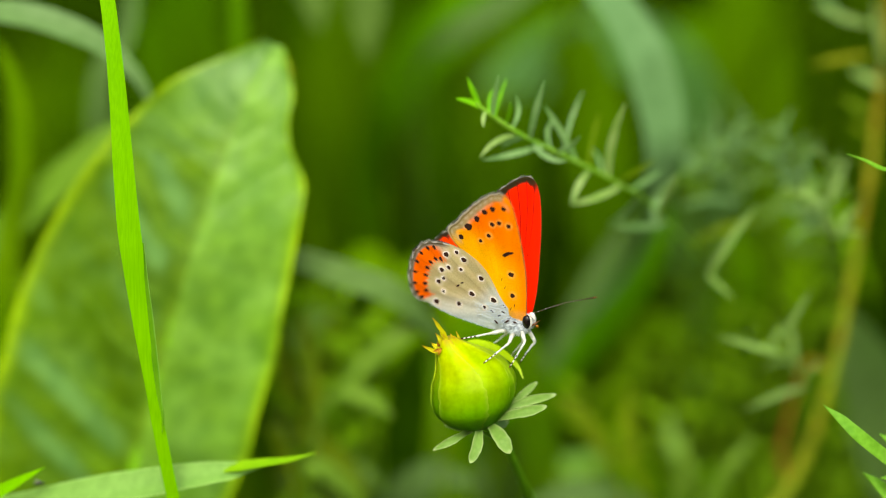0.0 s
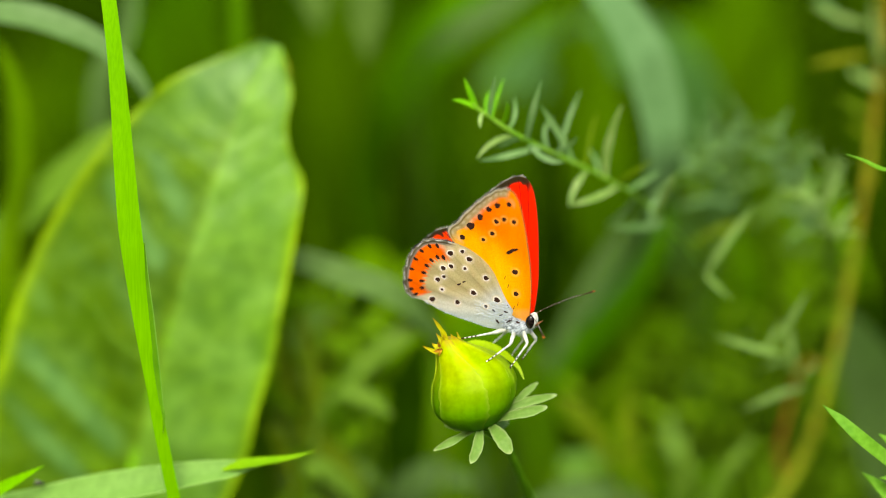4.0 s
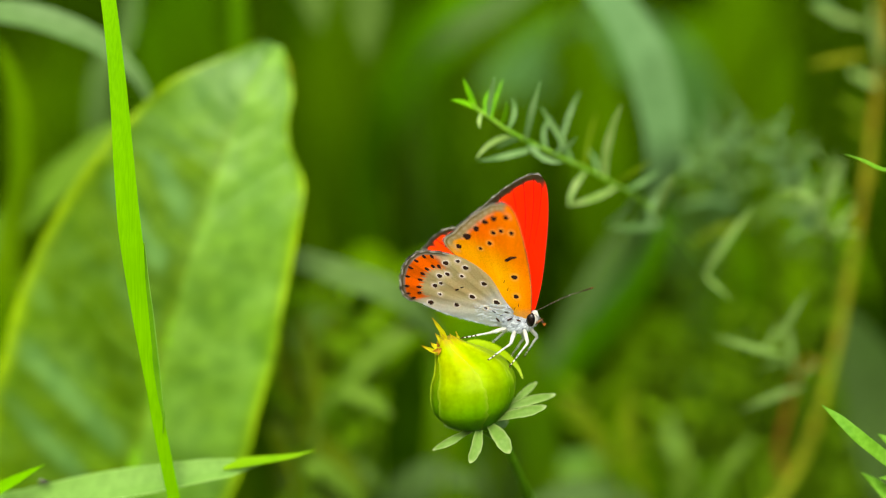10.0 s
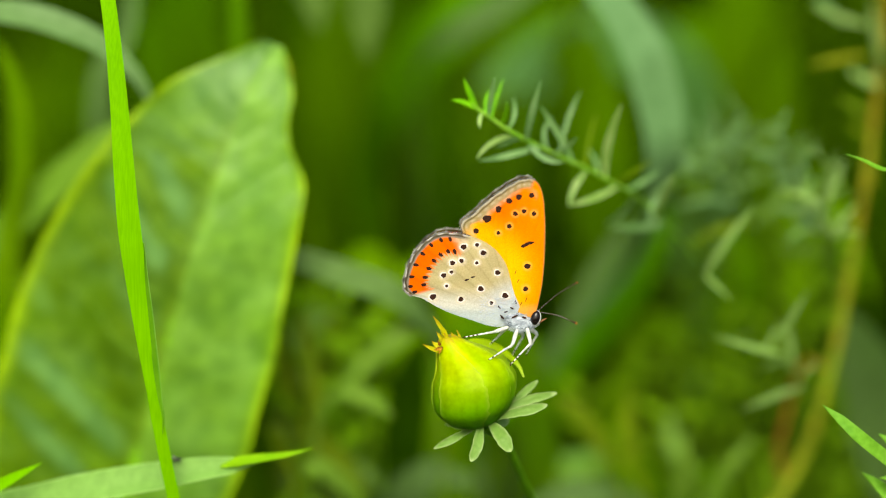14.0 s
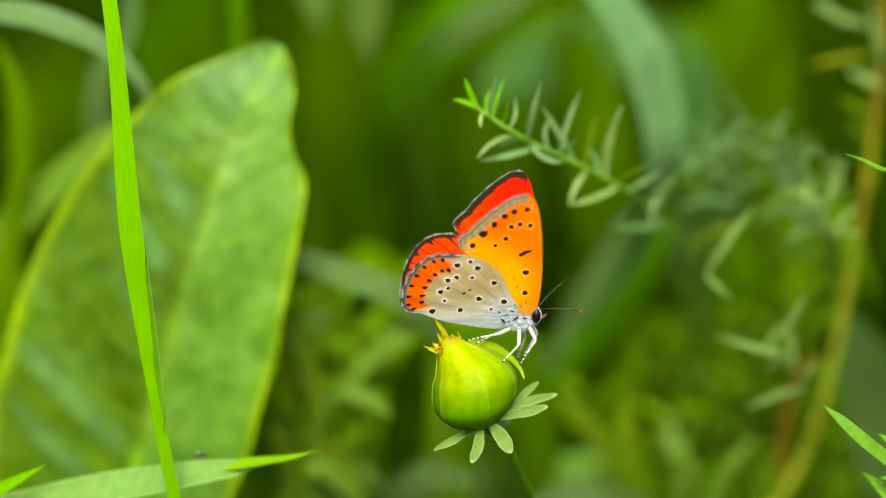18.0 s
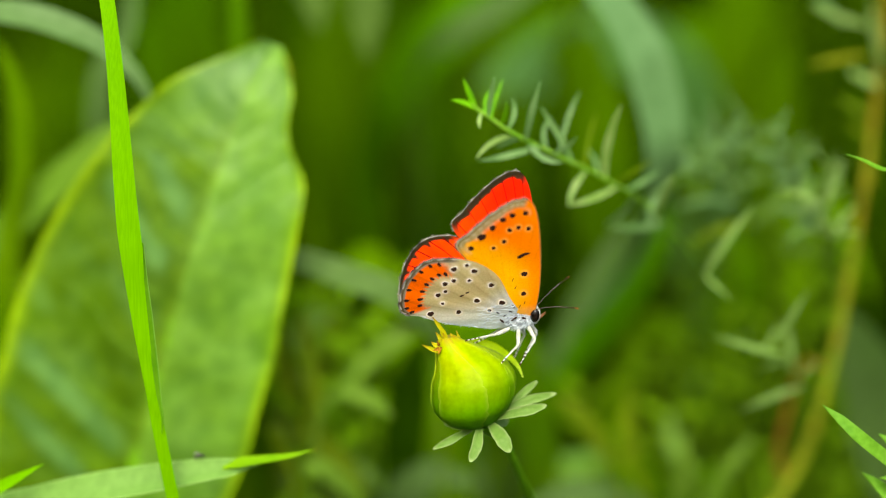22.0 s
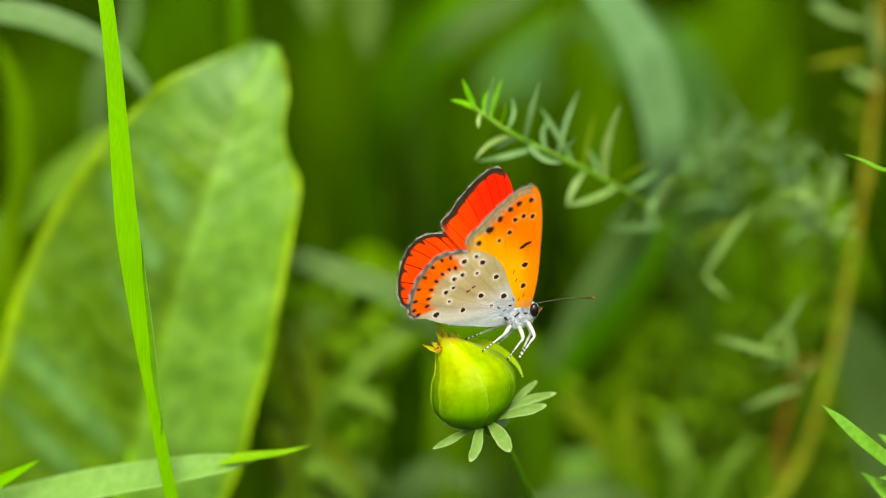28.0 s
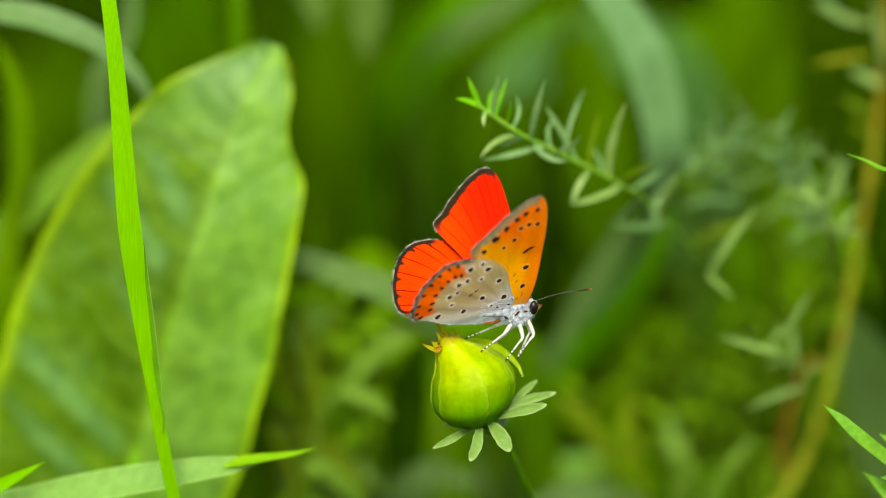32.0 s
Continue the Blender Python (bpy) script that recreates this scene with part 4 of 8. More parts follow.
    for j in range(int(span[0] * per), int(span[1] * per)):
        e, nx = rim[j], rim[(j + 1) % nt]
        out = unit((nx[1] - e[1], -(nx[0] - e[0])))
        if np.dot(out, e - mid) < 0:
            out = -out
        for k in range(3):
            c = e + (nx - e) * (k / 3)
            h = rng.uniform(0.10, 0.30) * (1.15 + 0.4 * math.sin(j * 2 * math.pi / per + 1.2))
            y = wing_bend(c[0], c[1], fore) * side
            t = unit(nx - e) * 0.05
            tip = c + out * h + unit(nx - e) * rng.uniform(-0.1, 0.1)
            o = len(v)
            c = c - out * 0.05
            v += [(c[0] - t[0], y - 0.03, c[1] - t[1]), (c[0] + t[0], y - 0.03, c[1] + t[1]), (c[0], y + 0.04, c[1]), (tip[0], y, tip[1])]
            f += [(o, o + 1, o + 3), (o + 1, o + 2, o + 3), (o + 2, o, o + 3), (o + 2, o + 1, o)]
    part("fringe", mesh("fringe", v, f, M_FRINGE, smooth=False), wing, "fine grey hair fringe")
    if not fore:
        v, f = [], []
        for n_h in range(330):
            if n_h < 250:
                u, w = -0.2 - 4.8 * rng.random() ** 1.3, rng.uniform(-0.9, 2.2)
                way = unit((-1.0, 0.28 * w + rng.uniform(-0.3, 0.3)))
                h = rng.uniform(0.3, 0.75)
            else:
                u = rng.uniform(-12.5, -2.5)
                w = np.interp(u, (-12.8, -10.9, -8.7, -6.4, -4.1, -1.9), (1.9, 0.8, -0.25, -1.05, -1.85, -1.9)) + rng.uniform(0.0, 0.5)
                way = unit((-1.0, rng.uniform(0.05, 0.4)))
                h = rng.uniform(0.2, 0.5)
            y = side * (wing_bend(u, w, False) + 0.05)
            lift = side * rng.uniform(0.03, 0.3)
            across = np.array((-way[1], way[0])) * 0.012
            o = len(v)
            v += [(u - across[0], y, w - across[1]), (u + across[0], y, w + across[1]), (u, y + side * 0.05, w), (u + way[0] * h, y + lift, w + way[1] * h)]
            f += [(o, o + 1, o + 3), (o + 1, o + 2, o + 3), (o + 2, o, o + 3)]
        part("hairs", mesh("hairs", v, f, M_FUR, smooth=False), wing, "bluish white hairs over the wing root")
    return wing


def spot_mesh(name, mat):
    """A flat black scale patch of one millimetre radius, a little uneven."""
    v, f, n = [], [], 18
    for y, g in ((0.02, 1.0), (-0.02, 1.0)):
        for k in range(n):
            w = 2 * math.pi * k / n
            r = g * (1 + 0.07 * math.sin(3 * w + 1) + 0.06 * math.sin(5 * w))
            v.append((r * math.cos(w), y, r * math.sin(w)))
    f.append(tuple(range(n)))
    f.append(tuple(range(2 * n - 1, n - 1, -1)))
    for k in range(n):
        q = (k + 1) % n
        f.append((k, n + k, n + q, q))
    return mesh(name, v, f, mat, smooth=False)


SPOT, SPOT_RING = spot_mesh("spot", M_DARK), spot_mesh("spot_ring", M_CREAM)


def ball(center, radii, turn=0.0, nu=20, nv=14, rough=0.0):
    """A rounded body part, leaning by turn degrees about the y axis."""
    v, f = [], []
    c, s = math.cos(radians(turn)), math.sin(radians(turn))
    for i in range(nv + 1):
        p = math.pi * i / nv
        for k in range(nu):
            w = 2 * math.pi * k / nu
            d = np.array((math.cos(p), math.sin(p) * math.cos(w), math.sin(p) * math.sin(w)))
            g = 1 + rough * noise.noise(Vector(d * 3))
            q = d * np.array(radii) * g
            v.append((center[0] + q[0] * c + q[2] * s, center[1] + q[1], center[2] - q[0] * s + q[2] * c))
    for i in range(nv):
        for k in range(nu):
            q = (k + 1) % nu
            f.append((i * nu + k, i * nu + q, (i + 1) * nu + q, (i + 1) * nu + k))
    return v, f


def fur(center, radii, turn, count, length, back, seed):
    """Fine hairs that stand on a rounded body part and lean backwards."""
    rng = random.Random(seed)
    v, f = [], []
    c, s = math.cos(radians(turn)), math.sin(radians(turn))
    for _ in range(count):
        d = unit((rng.gauss(0, 1), rng.gauss(0, 1), rng.gauss(0, 1)))
        q = d * np.array(radii)
        n = unit(d / np.array(radii))
        p = np.array((center[0] + q[0] * c + q[2] * s, center[1] + q[1], center[2] - q[0] * s + q[2] * c))
        n = np.array((n[0] * c + n[2] * s, n[1], -n[0] * s + n[2] * c))
        tip = p + unit(n + np.array(back) + np.array((rng.uniform(-.4, .4), rng.uniform(-.4, .4), rng.uniform(-.4, .4)))) * length * rng.uniform(0.6, 1.3)
        a = unit(np.cross(n, (0.2, 0.5, 0.8))) * 0.05
        b = unit(np.cross(n, a)) * 0.05
        o = len(v)
        v += [p - a, p + a, p + b, tip]
        f += [(o, o + 1, o + 3), (o + 1, o + 2, o + 3), (o + 2, o, o + 3)]
    return v, f


# where each leg leaves the body (body space) and how long it is: name -> (root, knee lift, length)
LEGS = {"fore_right": (1.05, -0.5, -2.5), "fore_left": (1.3, 0.5, -2.5), "mid_right": (-0.3, -0.6, -2.7), "mid_left": (-0.1, 0.6, -2.7), "hind_right": (-1.6, -0.6, -2.3), "hind_left": (-1.4, 0.6, -2.3)}


def build_leg(parent, side, length, knee):
    """A jointed leg that hangs down its own z axis."""
    pts = [(0, 0, 0.2), (knee * 0.45, side * 0.3, -0.12 * length), (knee * 0.92, side * 0.42, -0.26 * length), (knee, side * 0.42, -0.33 * length), (knee * 0.8, side * 0.3, -0.45 * length), (knee * 0.38, side * 0.12, -0.74 * length), (0, 0, -length)]
    v, f = tube(pts, [0.20, 0.30, 0.24, 0.17, 0.16, 0.12, 0.085, 0.075], 8, 6)
    leg = part("leg", mesh("leg", v, f, M_LEG), parent, "white scaly leg with black rings near the foot")
    line = spline(pts, 12)
    rng = random.Random(int(length * 10) + side)
    v, f = [], []
    for n_h in range(150):
        i = int(rng.uniform(0.02, 0.82) * (len(line) - 2))
        p, tan = line[i], unit(line[i + 1] - line[i])
        out = unit(np.cross(tan, (rng.gauss(0, 1), rng.gauss(0, 1), rng.gauss(0, 1))))
        r = 0.27 if i < 0.35 * len(line) else 0.14
        a = np.cross(tan, out) * 0.025
        o = len(v)
        v += [p + out * (r - 0.06) - a, p + out * (r - 0.06) + a, p + out * (r - 0.06) + tan * 0.05, p + out * (r + 0.08) + tan * rng.uniform(0.15, 0.4)]
        f += [(o, o + 1, o + 3), (o + 1, o + 2, o + 3), (o + 2, o, o + 3)]
    part("hairs", mesh("hairs", v, f, M_FUR, smooth=False), leg, "short white bristles")
    for s in (0.80, 0.86, 0.92):
        i = int(s * (len(line) - 1))
        v, f = tube([line[i], line[i + 1], line[i + 2]], [0.10, 0.10], 8, 2)
        part("ring", mesh("ring", v, f, M_DARK), leg)
    v, f = tube([line[-3], line[-1], line[-1] + np.array((0.12, 0, -0.15))], [0.10, 0.09, 0.04], 6, 2)
    part("claw", mesh("claw", v, f, M_DARK), leg)
    return leg


def build_antenna(parent, side):
    """A feeler along its own x axis."""
    pts = [(0, 0, 0), (2.6, 0, 0.22), (5.4, 0, 0.3), (7.6, 0, 0.14), (9.3, 0, 0)]
    line = spline(pts, 14)
    rad = along([0.055, 0.055, 0.06, 0.07, 0.14], len(line))
    v, f = tube(pts, [0.05, 0.05, 0.055, 0.065, 0.135], 8, 8)
    ant = part("antenna", mesh("antenna", v, f, M_DARK), parent, "thin black antenna with white rings and an orange-tipped club")
    for i in range(2, int(len(line) * 0.72), 3):
        v, f = tube([line[i], line[i + 1] * 0.35 + line[i] * 0.65], [rad[i] + 0.004, rad[i] + 0.004], 6, 1)
        part("ring", mesh("ring", v, f, M_LEG), ant)
    v, f = tube([line[-3], line[-1], line[-1] + (line[-1] - line[-2]) * 0.8], [0.13, 0.12, 0.05], 8, 3)
    part("tip", mesh("tip", v, f, M_TIP), ant)
    ant.location = (0.00255, side * 0.0004, -0.00025)
    return ant


def build_butterfly():
    fly = thing("butterfly", (9.93, 0, 301.09), "copper butterfly with scarlet and spotted orange wings, standing on the bud", "butterfly")
    wings = {(fore, side): build_wing(fly, fore, side) for side in (-1, 1) for fore in (True, False)}
    v, f = ball((-0.1, 0, -1.25), (2.3, 1.08, 1.45), 18, rough=0.12)
    thorax = part("thorax", mesh("thorax", v, f, M_BODY), fly, "grey-white furry thorax")
    v, f = fur((-0.1, 0, -1.25), (2.3, 1.08, 1.45), 18, 1300, 0.55, (-0.9, 0, -0.2), 4)
    part("fur", mesh("fur", v, f, M_FUR, smooth=False), thorax, "fine white hairs")
    v, f = tube([(-1.2, 0, -0.6), (-3.6, 0, 0.1), (-6.2, 0, 0.85), (-8.6, 0, 1.6), (-10.0, 0, 2.0)], [0.75, 0.7, 0.6, 0.45, 0.12], 16, 6)
    abd = part("abdomen", mesh("abdomen", v, f, M_BODY), fly, "pale tapered abdomen")
    v, f = fur((-4.6, 0, 0.45), (3.6, 0.65, 0.7), 15, 400, 0.22, (-1.4, 0, 0.0), 6)
    part("fur", mesh("fur", v, f, M_FUR, smooth=False), abd, "fine white hairs")
    v, f = ball((2.02, 0, -1.15), (0.72, 0.76, 0.92), 25, 16, 12, 0.08)
    head = part("head", mesh("head", v, f, M_BODY), fly, "small pale head")
    v, f = fur((2.05, 0, -1.2), (0.8, 0.75, 1.0), 25, 260, 0.32, (0.1, 0, -0.5), 8)
    part("fur", mesh("fur", v, f, M_FUR, smooth=False), head)
    feelers = {}
    for side in (-1, 1):
        for x, z, rx, rz, turn in ((-0.5, -0.75, 0.5, 0.13, -28), (0.75, -0.9, 0.3, 0.12, 14), (-2.2, -0.85, 0.36, 0.14, 48)):
            v, f = ball((x, side * 1.24, z), (rx, 0.12, rz), turn, 12, 8, 0.5)
            part("dark_patch", mesh("dark_patch", v, f, M_DARK), thorax, "black patch among the white hairs")
        v, f = ball((2.25, side * 0.66, -1.0), (0.62, 0.5, 1.0), 14, 18, 14)
        part("eye", mesh("eye", v, f, M_EYE), head, "glossy black eye")
        v, f = ball((2.32, side * 0.48, -1.06), (0.66, 0.44, 1.04), 14, 18, 12)
        part("eye_ring", mesh("eye_ring", v, f, M_LEG), head, "white ring round the eye")
        v, f = tube([(2.5, side * 0.25, -1.7), (2.95, side * 0.3, -1.55), (3.4, side * 0.28, -1.3), (3.75, side * 0.25, -1.12)], [0.16, 0.12, 0.07, 0.03], 7, 4)
        part("palp", mesh("palp", v, f, M_PALP), head, "upturned brown palp")
        feelers[side] = build_antenna(fly, side)
    legs = {}
    for name, (x, y, z) in LEGS.items():
        length = {"f": 5.3, "m": 6.1, "h": 5.9}[name[0]]
        knee = {"f": 1.25, "m": 0.95, "h": 0.2}[name[0]]
        legs[name] = (build_leg(fly, -1 if y < 0 else 1, length, knee), (x, y, z), length)
        legs[name][0].location = (x * 0.001, y * 0.001, z * 0.001)
    return fly, wings, legs, feelers


butterfly, wings, legs, feelers = build_butterfly()


def build_gnat():
    base = (-56.61, 8.40, 274.07)
    gnat = thing("gnat", base, "tiny dark grey gnat walking along the flat grass blade", "gnat")
    v, f = ball((0.05, 0, 0.33), (0.2, 0.15, 0.17), 0, 12, 8)
    part("thorax", mesh("thorax", np.array(v) * 1.45, f, M_GNAT), gnat)
    v, f = ball((-0.36, 0, 0.28), (0.34, 0.12, 0.12), -8, 12, 8)
    part("abdomen", mesh("abdomen", np.array(v) * 1.45, f, M_GNAT), gnat)
    v, f = ball((0.3, 0, 0.3), (0.11, 0.12, 0.11), 0, 10, 8)
    part("head", mesh("head", np.array(v) * 1.45, f, M_GNAT), gnat)
    for side in (-1, 1):
        v, f = ribbon([(0.02, side * 0.08, 0.46), (-0.3, side * 0.2, 0.56), (-0.62, side * 0.22, 0.52)], [0.08, 0.28, 0.1], (0, side * -0.4, 1), 0.1, 0.02, 4)
        part("wing", mesh("wing", np.array(v) * 1.45, f, M_FRINGE), gnat)
        for k in (-0.15, 0.05, 0.2):
            v, f = tube([(k, side * 0.1, 0.26), (k * 1.8, side * 0.34, 0.36), (k * 2.4, side * 0.5, 0.0)], [0.03, 0.025, 0.015], 5, 3)
            part("leg", mesh("leg", np.array(v) * 1.45, f, M_GNAT), gnat)
    return gnat


gnat = build_gnat()


# ---- herbs with needle leaves ----
def leafy_branch(parent, base, pts, radii, leaves, mat, data, wide=1.0, name="branch", label=""):
    """A stem with leaves given as (root near the stem, tip)."""
    v, f = tube(pts, radii, 7, 8)
    stem = part(name, mesh(name, v, f, mat, base), parent, label)
    line = spline(pts, 20)
    rng = random.Random(len(leaves) * 7 + 1)
    for s, tip in leaves:
        root = line[int(np.argmin(np.linalg.norm(line - np.array(s), axis=1)))]
        part("leaf", data, stem, "", leaf_pose(root, tip, wide * rng.uniform(0.85, 1.2), base, (rng.uniform(-0.5, 0.5), -1, rng.uniform(0.0, 0.8))))
    return stem


def whorls(parent, base, pts, radii, step, size, seed, mat, data, start=0.25, wide=1.0, spread=0.9, per=4, name="branch"):
    """A stem with whorls of narrow leaves that grow smaller to the tip."""
    line = spline(pts, 12)
    seg = np.linalg.norm(np.diff(line, axis=0), axis=1)
    run = np.concatenate([[0], np.cumsum(seg)])
    v, f = tube(pts, radii, 6, 6)
    stem = part(name, mesh(name, v, f, mat, base), parent)
    rng = random.Random(seed)
    at_mm = run[-1] * start
    while at_mm < run[-1]:
        i = min(len(line) - 2, int(np.searchsorted(run, at_mm)))
        tan = unit(line[i + 1] - line[i])
        a = unit(np.cross(tan, (0.2, 0.7, 0.6)))
        b = np.cross(tan, a)
        k0 = rng.uniform(0, 6.28)
        small = 1 - 0.55 * (at_mm / run[-1]) ** 3
        for k in range(per):
            w = k0 + k * 2 * math.pi / per + rng.uniform(-0.3, 0.3)
            d = unit(tan * rng.uniform(0.3, 0.9) + (a * math.cos(w) + b * math.sin(w)) * spread)
            tip = line[i] + d * size * small * rng.uniform(0.7, 1.15)
            part("leaf", data, stem, "", leaf_pose(line[i], tip, wide * rng.uniform(0.8, 1.2), base, d * 0.1 + tan))
        at_mm += step * rng.uniform(0.75, 1.25)
    return stem


def curved_leaf(stem, base, pts, width, mat):
    """A narrow leaf that bends on its way from the stem to its tip."""
    r, m, t = (np.array(p) for p in pts)
    bow = m * 1.2 - (r + t) * 0.1
    line = [r * (1 - q) ** 2 + bow * 2 * q * (1 - q) + t * q * q for q in (0, 0.2, 0.4, 0.6, 0.8, 1.0)]
    v, f = ribbon(line, [width * 0.45, width * 0.85, width, width * 0.95, width * 0.65, 0.1], (0.15, -1, 0.35), 0.4, 0.14, 5)
    part("leaf", mesh("leaf", v, f, mat, base), stem)


def build_sprig_plant():
    base = (102, 98, 0)
    plant = thing("sprig_herb", base, "needle-leaved meadow herb with a brownish stem and pale green sprigs", "herb")
    v, f = tube([base, (92, 92, 110), (80, 86, 205), (54.84, 80.00, 239.70), (61.09, 82.00, 248.50), (65.71, 83.00, 258.67), (69.18, 84.00, 271.86), (71.69, 86.00, 285.72), (73.49, 87.60, 295.54)],
                [1.8, 1.5, 1.4, 1.25, 1.15, 1.0, 0.88, 0.8, 0.74], 10, 8)
    part("main_stem", mesh("main_stem", v, f, M_BROWN, base), plant, "brown and green ribbed main stem")
    v, f = tube([(73.30, 87.50, 294.75), (74.15, 88.00, 300.52), (75.79, 90.00, 313.23), (77.69, 92.00, 328.85), (79.24, 94.00, 343.39)], [0.73, 0.7, 0.66, 0.6, 0.4], 10, 8)
    part("stem_top", mesh("stem_top", v, f, M_RUST_STEM, base), plant, "rusty upper stem")
    v, f = tube([(61.43, 83.00, 249.01), (60.78, 87.00, 254.26), (62.57, 88.00, 262.93), (64.96, 86.00, 271.32), (68.94, 84.50, 270.18)], [0.35, 0.42, 0.4, 0.38, 0.3], 8, 8)
    part("side_stem", mesh("side_stem", v, f, M_RED_STEM, base), plant, "reddish side stem")
    v, f = tube([(44.19, 70.00, 292.31), (36.10, 50.00, 303.10), (29.71, 40.00, 309.93), (25.91, 36.00, 312.65), (22.27, 33.00, 315.05), (18.72, 30.00, 317.09), (14.82, 27.00, 319.41), (10.97, 23.00, 321.86), (7.66, 20.00, 324.42), (5.22, 18.00, 326.47), (4.58, 17.50, 327.18)], [0.2, 0.18, 0.2, 0.22, 0.26, 0.29, 0.33, 0.36, 0.36, 0.32, 0.2], 8, 8)
    sprig = part("sprig", mesh("sprig", v, f, M_SPRIG_STEM, base), plant, "leafy sprig with curved narrow leaves")
    for line, wide, mat in (([(5.22, 18.00, 326.47), (4.25, 17.00, 328.60), (3.37, 16.00, 330.94)], 0.83, M_HERB_FRESH),
                            ([(5.38, 18.00, 326.31), (3.78, 17.00, 327.57), (1.73, 16.00, 327.94)], 0.77, M_HERB_FRESH),
                            ([(6.99, 19.00, 325.13), (7.11, 18.00, 327.91), (7.70, 17.00, 330.97)], 0.71, M_SPRIG),
                            ([(7.31, 19.00, 324.89), (7.98, 21.00, 327.49), (9.04, 22.00, 330.01)], 0.58, M_HERB_FRESH),
                            ([(6.01, 18.00, 325.83), (5.52, 17.00, 325.18), (5.67, 16.00, 323.90)], 0.58, M_PALE),
                            ([(6.67, 19.00, 325.13), (6.21, 20.00, 327.31), (7.18, 21.00, 328.62)], 0.52, M_HERB_FRESH),
                            ([(9.73, 22.00, 322.83), (11.15, 24.00, 324.64), (10.56, 26.00, 326.81)], 0.59, M_SPRIG),
                            ([(12.43, 23.00, 321.29), (12.96, 21.00, 325.24), (14.30, 20.00, 330.03)], 0.97, M_SPRIG),
                            ([(10.81, 23.00, 321.86), (7.38, 21.00, 321.68), (5.19, 19.00, 319.09)], 0.78, M_PALE),
                            ([(14.53, 26.00, 319.74), (10.06, 24.00, 318.75), (5.56, 22.00, 318.27)], 0.85, M_SPRIG),
                            ([(12.85, 25.00, 320.40), (14.72, 23.00, 318.10), (17.74, 22.00, 318.10)], 0.91, M_SPRIG),
                            ([(19.78, 31.00, 316.41), (17.62, 29.00, 320.76), (14.60, 27.00, 325.52)], 0.93, M_SPRIG),
                            ([(17.49, 29.00, 317.75), (18.38, 31.00, 322.45), (20.68, 33.00, 326.85)], 0.67, M_SPRIG),
                            ([(15.72, 27.00, 319.25), (14.70, 30.00, 321.43), (16.68, 32.00, 323.22)], 0.60, M_SPRIG),
                            ([(24.80, 35.00, 313.51), (24.39, 33.00, 318.87), (26.69, 31.00, 325.20)], 1.22, M_PALE),
                            ([(21.85, 33.00, 315.05), (19.50, 31.00, 312.87), (18.97, 30.00, 310.00)], 0.94, M_PALE),
                            ([(26.85, 37.00, 311.95), (23.42, 34.00, 310.61), (19.20, 31.00, 310.15)], 0.95, M_PALE),
                            ([(26.58, 36.00, 312.82), (28.73, 34.00, 314.63), (31.62, 33.00, 316.50)], 0.61, M_OLIVE_LEAF),
                            ([(21.59, 33.00, 315.56), (22.16, 37.00, 318.65), (23.67, 40.00, 322.65)], 0.55, M_OLIVE_LEAF),
                            ([(23.70, 34.00, 314.37), (23.38, 37.00, 316.51), (22.32, 39.00, 317.30)], 0.68, M_SPRIG),
                            ([(31.76, 43.00, 307.87), (33.29, 40.00, 311.23), (35.67, 38.00, 313.67)], 1.04, M_SPRIG),
                            ([(33.43, 46.00, 304.80), (33.78, 41.00, 309.30), (35.42, 38.00, 313.50)], 1.18, M_PALE),
                            ([(28.32, 39.00, 310.98), (30.56, 42.00, 311.31), (34.18, 44.00, 313.15)], 0.70, M_SPRIG),
                            ([(29.71, 40.00, 309.93), (28.24, 44.00, 306.08), (25.71, 48.00, 303.68)], 0.84, M_SPRIG),
                            ([(34.97, 48.00, 304.22), (31.27, 46.00, 303.54), (26.26, 44.00, 304.30)], 1.13, M_SPRIG),
                            ([(8.73, 21.00, 323.46), (9.61, 19.00, 325.85), (9.41, 18.00, 327.27)], 0.52, M_HERB_FRESH),
                            ([(11.82, 24.00, 321.37), (9.49, 27.00, 320.24), (8.24, 29.00, 318.92)], 0.60, M_SPRIG),
                            ([(16.52, 28.00, 318.42), (18.39, 25.00, 319.57), (19.69, 23.00, 321.69)], 0.59, M_SPRIG)):
        curved_leaf(sprig, base, line, wide, mat)
    whorls(plant, base, [(35.49, 62.00, 305.84), (41.58, 64.00, 310.82), (47.72, 66.00, 314.97), (52.09, 68.00, 317.85)], [0.3, 0.26, 0.22, 0.15], 4.2, 9, 301, M_LOW_STALK, NEEDLE_BLUE, 0.25, 0.95, 0.9, 4, "sprig")
    whorls(plant, base, [(66.88, 80.00, 292.10), (60.83, 70.00, 303.88), (57.50, 66.00, 310.29), (55.24, 64.00, 315.66)], [0.3, 0.26, 0.22, 0.15], 4.6, 9.5, 302, M_LOW_STALK, NEEDLE_BLUE, 0.25, 0.95, 0.9, 4, "sprig")
    whorls(plant, base, [(53.68, 84.00, 296.26), (49.96, 80.00, 303.98), (46.92, 80.00, 308.88), (42.50, 80.00, 311.81)], [0.3, 0.26, 0.22, 0.15], 5, 10, 303, M_LOW_STALK, NEEDLE_BLUE, 0.25, 0.95, 0.9, 4, "sprig")
    whorls(plant, base, [(64.98, 60.00, 294.52), (62.06, 56.00, 303.74), (60.79, 54.00, 308.70), (61.74, 54.00, 314.14)], [0.3, 0.26, 0.22, 0.15], 6, 8.5, 304, M_LOW_STALK, NEEDLE_PALE, 0.25, 0.95, 0.9, 4, "sprig")
